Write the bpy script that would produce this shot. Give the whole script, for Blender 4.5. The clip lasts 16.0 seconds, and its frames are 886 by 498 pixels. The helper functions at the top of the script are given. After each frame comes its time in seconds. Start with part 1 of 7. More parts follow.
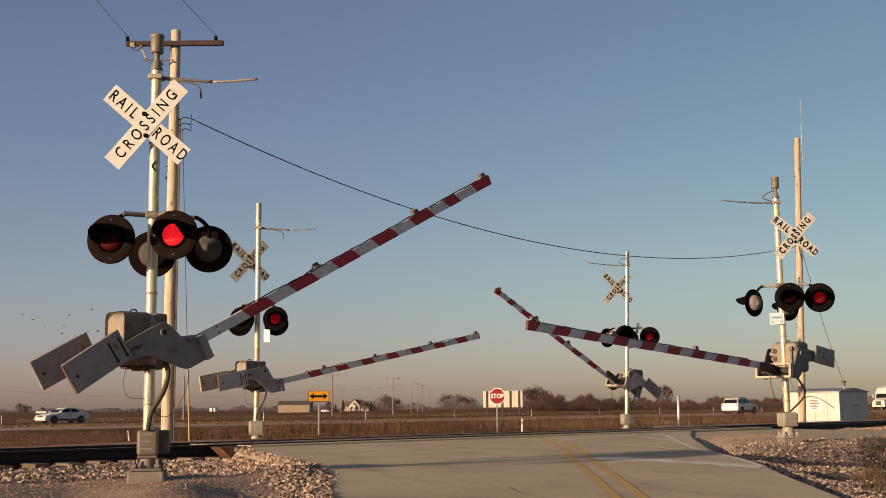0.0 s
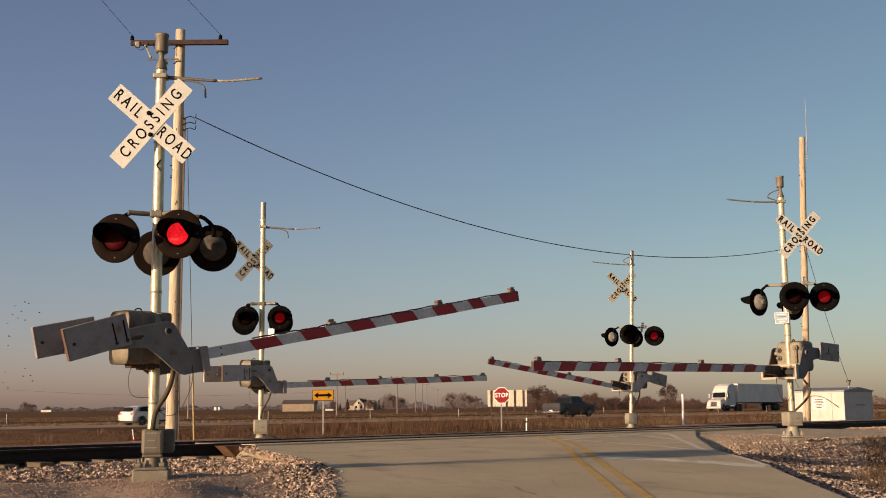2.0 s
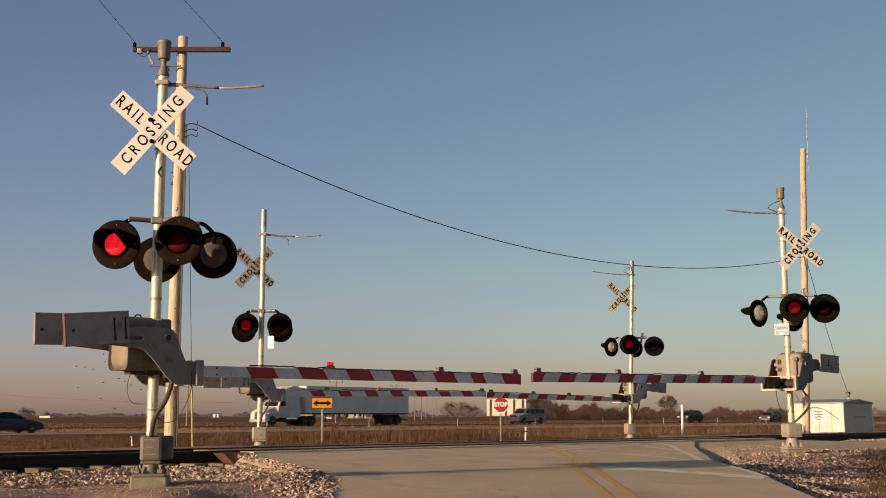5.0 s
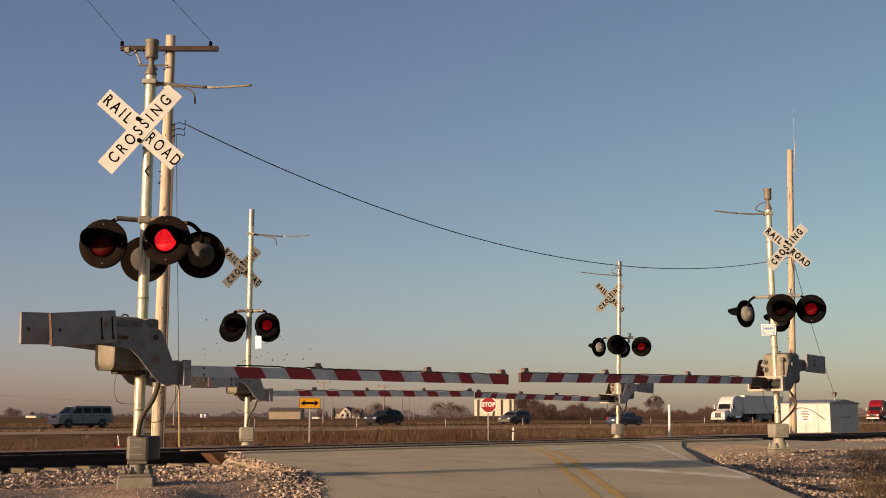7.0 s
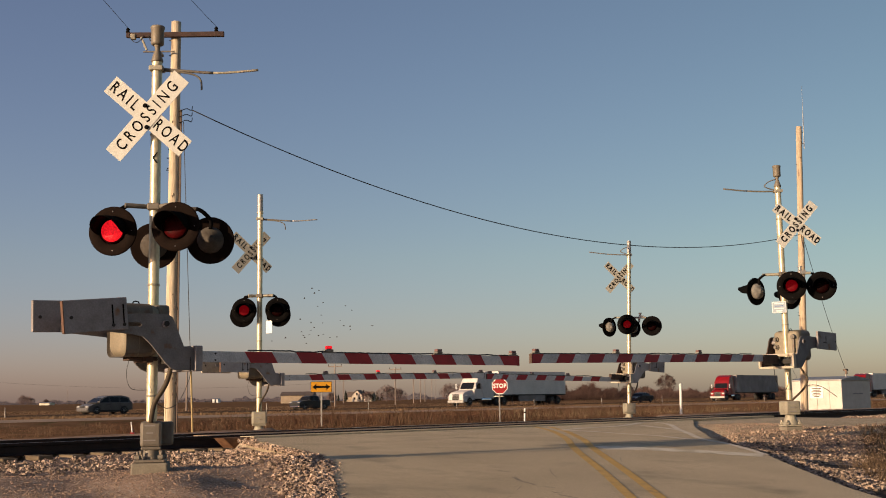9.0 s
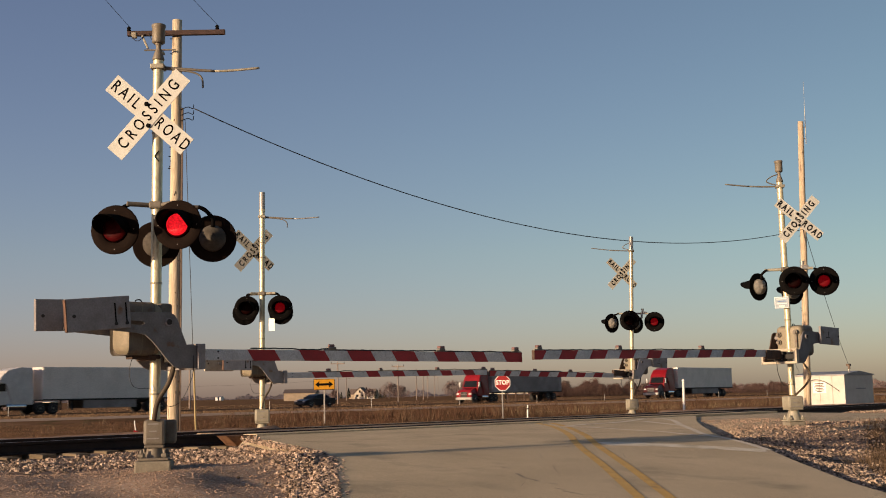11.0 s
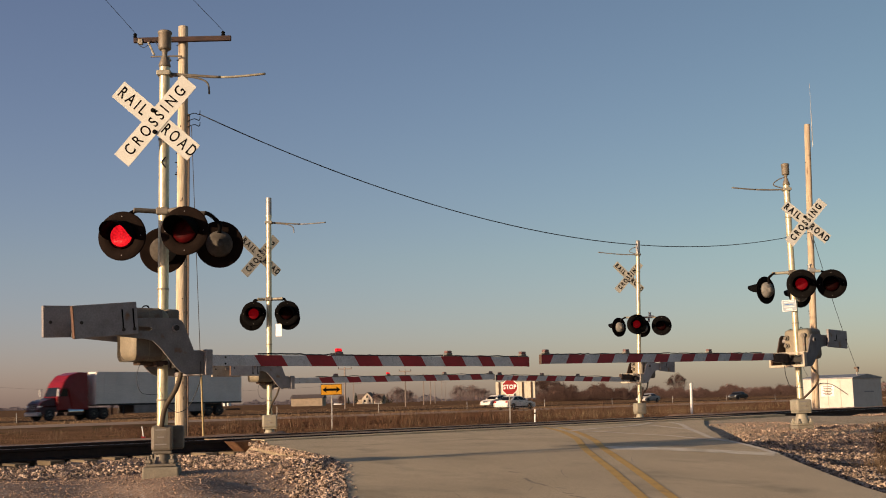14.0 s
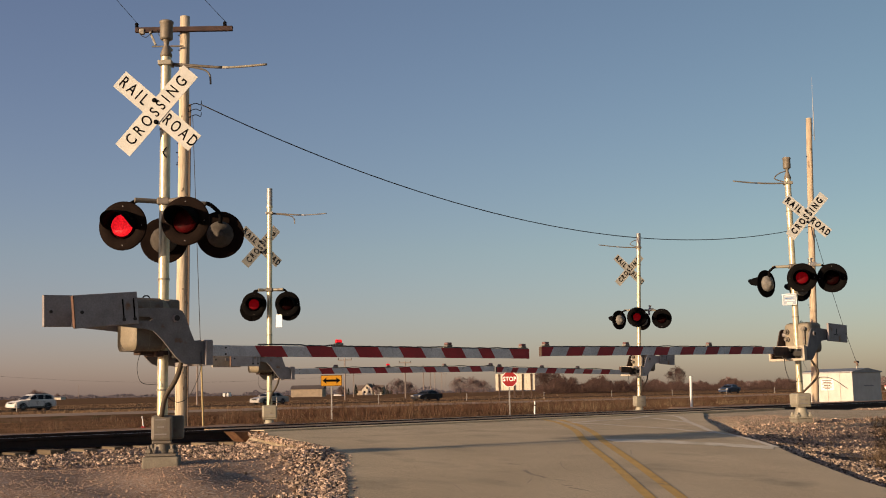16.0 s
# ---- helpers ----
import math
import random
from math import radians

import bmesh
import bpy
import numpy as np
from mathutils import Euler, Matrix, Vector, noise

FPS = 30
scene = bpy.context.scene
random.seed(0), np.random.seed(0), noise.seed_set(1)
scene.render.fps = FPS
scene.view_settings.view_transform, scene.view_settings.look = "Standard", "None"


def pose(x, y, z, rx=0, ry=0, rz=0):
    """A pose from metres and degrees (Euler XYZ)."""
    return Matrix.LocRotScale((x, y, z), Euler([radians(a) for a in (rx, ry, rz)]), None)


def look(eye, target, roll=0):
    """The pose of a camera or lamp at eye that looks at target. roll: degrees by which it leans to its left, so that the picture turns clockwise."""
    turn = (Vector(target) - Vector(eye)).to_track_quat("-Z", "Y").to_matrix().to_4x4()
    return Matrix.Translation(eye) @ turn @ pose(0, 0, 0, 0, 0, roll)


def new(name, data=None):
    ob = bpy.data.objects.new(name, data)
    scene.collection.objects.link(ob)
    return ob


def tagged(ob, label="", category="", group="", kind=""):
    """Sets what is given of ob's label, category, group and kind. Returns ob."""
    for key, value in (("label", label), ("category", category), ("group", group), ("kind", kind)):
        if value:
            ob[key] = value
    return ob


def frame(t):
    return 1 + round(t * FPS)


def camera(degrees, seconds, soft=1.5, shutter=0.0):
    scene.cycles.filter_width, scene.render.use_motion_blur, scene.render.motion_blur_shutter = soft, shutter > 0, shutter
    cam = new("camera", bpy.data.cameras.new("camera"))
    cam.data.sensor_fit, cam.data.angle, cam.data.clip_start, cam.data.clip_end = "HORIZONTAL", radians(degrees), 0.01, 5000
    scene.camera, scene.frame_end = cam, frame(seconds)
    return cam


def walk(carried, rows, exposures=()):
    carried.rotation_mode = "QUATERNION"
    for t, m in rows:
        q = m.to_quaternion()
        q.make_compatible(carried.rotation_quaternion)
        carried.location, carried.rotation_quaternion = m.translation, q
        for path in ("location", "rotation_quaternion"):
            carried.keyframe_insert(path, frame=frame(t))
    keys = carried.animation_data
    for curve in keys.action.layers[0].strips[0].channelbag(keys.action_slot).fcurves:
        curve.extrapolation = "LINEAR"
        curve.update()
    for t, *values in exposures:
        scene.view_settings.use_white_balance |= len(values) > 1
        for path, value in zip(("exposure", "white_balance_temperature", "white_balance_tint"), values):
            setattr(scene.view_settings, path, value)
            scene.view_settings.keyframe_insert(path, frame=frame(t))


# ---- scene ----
# World: x to the right, y ahead, z up; z = 0 is the top of the rails.
U = Vector((0.729, 0.6845, 0)).normalized()   # along the track, away to the right
N = Vector((-U.y, U.x, 0))                    # across the track, away from the eye
TRACK_TURN = math.degrees(math.atan2(U.y, U.x))
MID = 17.75                                   # the track's centre line, metres along N
EYE = Vector((0, 0, 0.575))

cam = camera(42.0, 16.0, soft=1.0, shutter=0.25)


def aim(yaw, pitch, roll):
    """The eye stays; yaw to the left, pitch up and roll in degrees."""
    y, p = radians(yaw), radians(pitch)
    way = Vector((-math.sin(y) * math.cos(p), math.cos(y) * math.cos(p), math.sin(p)))
    return look(EYE, EYE + way, roll)


walk(cam, [(t, aim(a, b, c)) for t, a, b, c in (
    (0.0, -0.386, 7.833, -0.571),
    (0.5, -0.216, 7.827, -0.395),
    (1.0, -0.158, 7.838, -0.426),
    (1.5, -0.150, 7.834, -0.365),
    (2.0, -0.165, 7.791, -0.531),
    (2.5, -0.127, 7.824, -0.573),
    (3.0, -0.114, 7.996, -0.469),
    (3.5, -0.036, 8.164, -0.465),
    (4.0, -0.053, 8.216, -0.353),
    (6.5, -0.345, 8.225, 0.205),
    (7.0, -0.753, 8.225, -0.063),
    (7.5, -0.707, 8.054, 0.039),
    (8.0, -0.456, 7.841, -0.609),
    (8.5, -0.340, 7.524, -0.945),
    (9.0, -0.292, 7.350, -0.848),
    (11.5, -0.113, 7.198, -1.275),
    (12.0, -0.056, 7.251, -1.388),
    (12.5, -0.007, 7.256, -1.194),
    (13.0, 0.000, 7.242, -1.060),
    (13.5, 0.082, 7.299, -1.302),
    (14.0, 0.141, 7.438, -1.356),
    (14.5, 0.211, 7.592, -0.769),
    (15.0, 0.127, 7.385, -0.968),
    (15.5, 0.143, 7.107, -1.140),
    (16.0, 0.183, 7.029, -1.016),
)], exposures=((0.0, 0.45, 6500, 9), (16.0, 0.45, 6500, 9)))

# ---- light ----
TO_SUN = Vector((-0.78, -0.626, 0)).normalized()
SUN_UP = 9.5
HAZE_LOW, HAZE_MID, HAZE_HIGH = (0.855, 0.655, 0.755, 1), (0.95, 0.735, 0.655, 1), (1.02, 0.734, 0.655, 1)
world = bpy.data.worlds.new("sky")
scene.world = world
world.use_nodes = True
wt = world.node_tree
sky = wt.nodes.new("ShaderNodeTexSky")
sky.sky_type, sky.sun_disc = "NISHITA", False
sky.sun_elevation, sky.sun_rotation = radians(SUN_UP), math.atan2(TO_SUN.x, TO_SUN.y)
sky.altitude, sky.air_density, sky.dust_density, sky.ozone_density = 200, 1.0, 0.9, 3.0
wt.nodes["Background"].inputs[1].default_value = 0.1225
# a dusky mauve haze low down, clear blue above
coord = wt.nodes.new("ShaderNodeTexCoord")
split = wt.nodes.new("ShaderNodeSeparateXYZ")
haze = wt.nodes.new("ShaderNodeValToRGB")
tint = wt.nodes.new("ShaderNodeMix")
tint.data_type, tint.blend_type = "RGBA", "MULTIPLY"
tint.inputs["Factor"].default_value = 1.0
wt.links.new(coord.outputs["Generated"], split.inputs[0])
wt.links.new(split.outputs["Z"], haze.inputs["Fac"])
haze.color_ramp.elements[0].position, haze.color_ramp.elements[0].color = 0.0, HAZE_LOW
haze.color_ramp.elements[1].position, haze.color_ramp.elements[1].color = 0.45, HAZE_HIGH
haze.color_ramp.elements.new(1.0).color = tuple(v * 0.72 for v in HAZE_HIGH[:3]) + (1,)
mid_stop = haze.color_ramp.elements.new(0.12)
mid_stop.color = HAZE_MID
side = wt.nodes.new("ShaderNodeValToRGB")
span = wt.nodes.new("ShaderNodeMapRange")
span.inputs["From Min"].default_value, span.inputs["From Max"].default_value = -0.40, 0.40
wt.links.new(split.outputs["X"], span.inputs["Value"])
wt.links.new(span.outputs[0], side.inputs["Fac"])
side.color_ramp.elements[0].color, side.color_ramp.elements[1].color = (1.13, 1.05, 1.145, 1), (0.955, 0.995, 0.912, 1)   # rosier towards the sun
turned = wt.nodes.new("ShaderNodeMix")
turned.data_type, turned.blend_type = "RGBA", "MULTIPLY"
turned.inputs["Factor"].default_value = 1.0
wt.links.new(sky.outputs[0], turned.inputs["A"])
wt.links.new(side.outputs["Color"], turned.inputs["B"])
wt.links.new(turned.outputs["Result"], tint.inputs["A"])
wt.links.new(haze.outputs["Color"], tint.inputs["B"])
wt.links.new(tint.outputs["Result"], wt.nodes["Background"].inputs[0])
sun = new("sun", bpy.data.lights.new("sun", "SUN"))
sun.data.energy, sun.data.angle, sun.data.color = 5.0, radians(0.6), (1.0, 0.71, 0.45)
to_sun = TO_SUN * math.cos(radians(SUN_UP)) + Vector((0, 0, math.sin(radians(SUN_UP))))
sun.matrix_world = look(to_sun * 50, (0, 0, 0))


# ---- materials ----
def rgb(c):
    return (*c, 1.0)


def mat(name, a, b=None, scale=6.0, rough=0.7, metal=0.0, bump=0.15, fine=60.0, island=0.0, rand=0.0, spots=None, stretch=None, emit=None, spec=0.5, grain=0.14):
    """Base colour mixed from a to b by noise at two scales, with grain relief. island, rand: brightness spread by piece."""
    m = bpy.data.materials.new(name)
    m.use_nodes = True
    t = m.node_tree
    n, link = t.nodes, t.links.new
    p = n["Principled BSDF"]
    b = b or tuple(v * 0.75 for v in a)
    co = n.new("ShaderNodeTexCoord")
    mp = n.new("ShaderNodeMapping")
    link(co.outputs["Object"], mp.inputs["Vector"])
    mp.inputs["Scale"].default_value = stretch or (1, 1, 1)
    big = n.new("ShaderNodeTexNoise")
    big.inputs["Scale"].default_value, big.inputs["Detail"].default_value = scale, 6
    link(mp.outputs[0], big.inputs["Vector"])
    small = n.new("ShaderNodeTexNoise")
    small.inputs["Scale"].default_value, small.inputs["Detail"].default_value = fine, 4
    link(mp.outputs[0], small.inputs["Vector"])
    mix = n.new("ShaderNodeMix")
    mix.data_type = "RGBA"
    mix.inputs["A"].default_value, mix.inputs["B"].default_value = rgb(a), rgb(b)
    ramp = n.new("ShaderNodeMapRange")
    ramp.inputs["From Min"].default_value, ramp.inputs["From Max"].default_value = 0.35, 0.65
    link(big.outputs["Fac"], ramp.inputs["Value"])
    link(ramp.outputs[0], mix.inputs["Factor"])
    out = mix.outputs["Result"]
    hsv = n.new("ShaderNodeHueSaturation")
    link(out, hsv.inputs["Color"])
    val = n.new("ShaderNodeMapRange")
    val.inputs["From Min"].default_value, val.inputs["From Max"].default_value = 0.3, 0.7
    val.inputs["To Min"].default_value, val.inputs["To Max"].default_value = 1 - grain, 1 + grain
    link(small.outputs["Fac"], val.inputs["Value"])
    value = val.outputs[0]
    for spread, node, socket in ((island, "ShaderNodeNewGeometry", "Random Per Island"), (rand, "ShaderNodeObjectInfo", "Random")):
        if spread:
            src = n.new(node)
            r = n.new("ShaderNodeMapRange")
            r.inputs["To Min"].default_value, r.inputs["To Max"].default_value = 1 - spread, 1 + spread
            link(src.outputs[socket], r.inputs["Value"])
            mul = n.new("ShaderNodeMath")
            mul.operation = "MULTIPLY"
            link(value, mul.inputs[0])
            link(r.outputs[0], mul.inputs[1])
            value = mul.outputs[0]
    link(value, hsv.inputs["Value"])
    out = hsv.outputs[0]
    if spots:
        sc, lo, hi, col = spots
        sp = n.new("ShaderNodeTexNoise")
        sp.inputs["Scale"].default_value, sp.inputs["Detail"].default_value = sc, 8
        link(mp.outputs[0], sp.inputs["Vector"])
        sr = n.new("ShaderNodeMapRange")
        sr.inputs["From Min"].default_value, sr.inputs["From Max"].default_value = lo, hi
        link(sp.outputs["Fac"], sr.inputs["Value"])
        m2 = n.new("ShaderNodeMix")
        m2.data_type = "RGBA"
        link(sr.outputs[0], m2.inputs["Factor"])
        link(out, m2.inputs["A"])
        m2.inputs["B"].default_value = rgb(col)
        out = m2.outputs["Result"]
    link(out, p.inputs["Base Color"])
    p.inputs["Metallic"].default_value = metal
    p.inputs["Specular IOR Level"].default_value = spec
    rr = n.new("ShaderNodeMapRange")
    rr.inputs["To Min"].default_value, rr.inputs["To Max"].default_value = max(0.02, rough - 0.1), min(1, rough + 0.1)
    link(small.outputs["Fac"], rr.inputs["Value"])
    link(rr.outputs[0], p.inputs["Roughness"])
    if bump:
        bp = n.new("ShaderNodeBump")
        bp.inputs["Strength"].default_value, bp.inputs["Distance"].default_value = bump, 0.01
        link(small.outputs["Fac"], bp.inputs["Height"])
        link(bp.outputs[0], p.inputs["Normal"])
    if emit:
        p.inputs["Emission Color"].default_value = rgb(emit[0])
        er = n.new("ShaderNodeMapRange")      # the lens's facets glow unevenly
        er.inputs["From Min"].default_value, er.inputs["From Max"].default_value = 0.3, 0.7
        er.inputs["To Min"].default_value, er.inputs["To Max"].default_value = emit[1] * 0.6, emit[1] * 1.3
        link(small.outputs["Fac"], er.inputs["Value"])
        link(er.outputs[0], p.inputs["Emission Strength"])
    return m


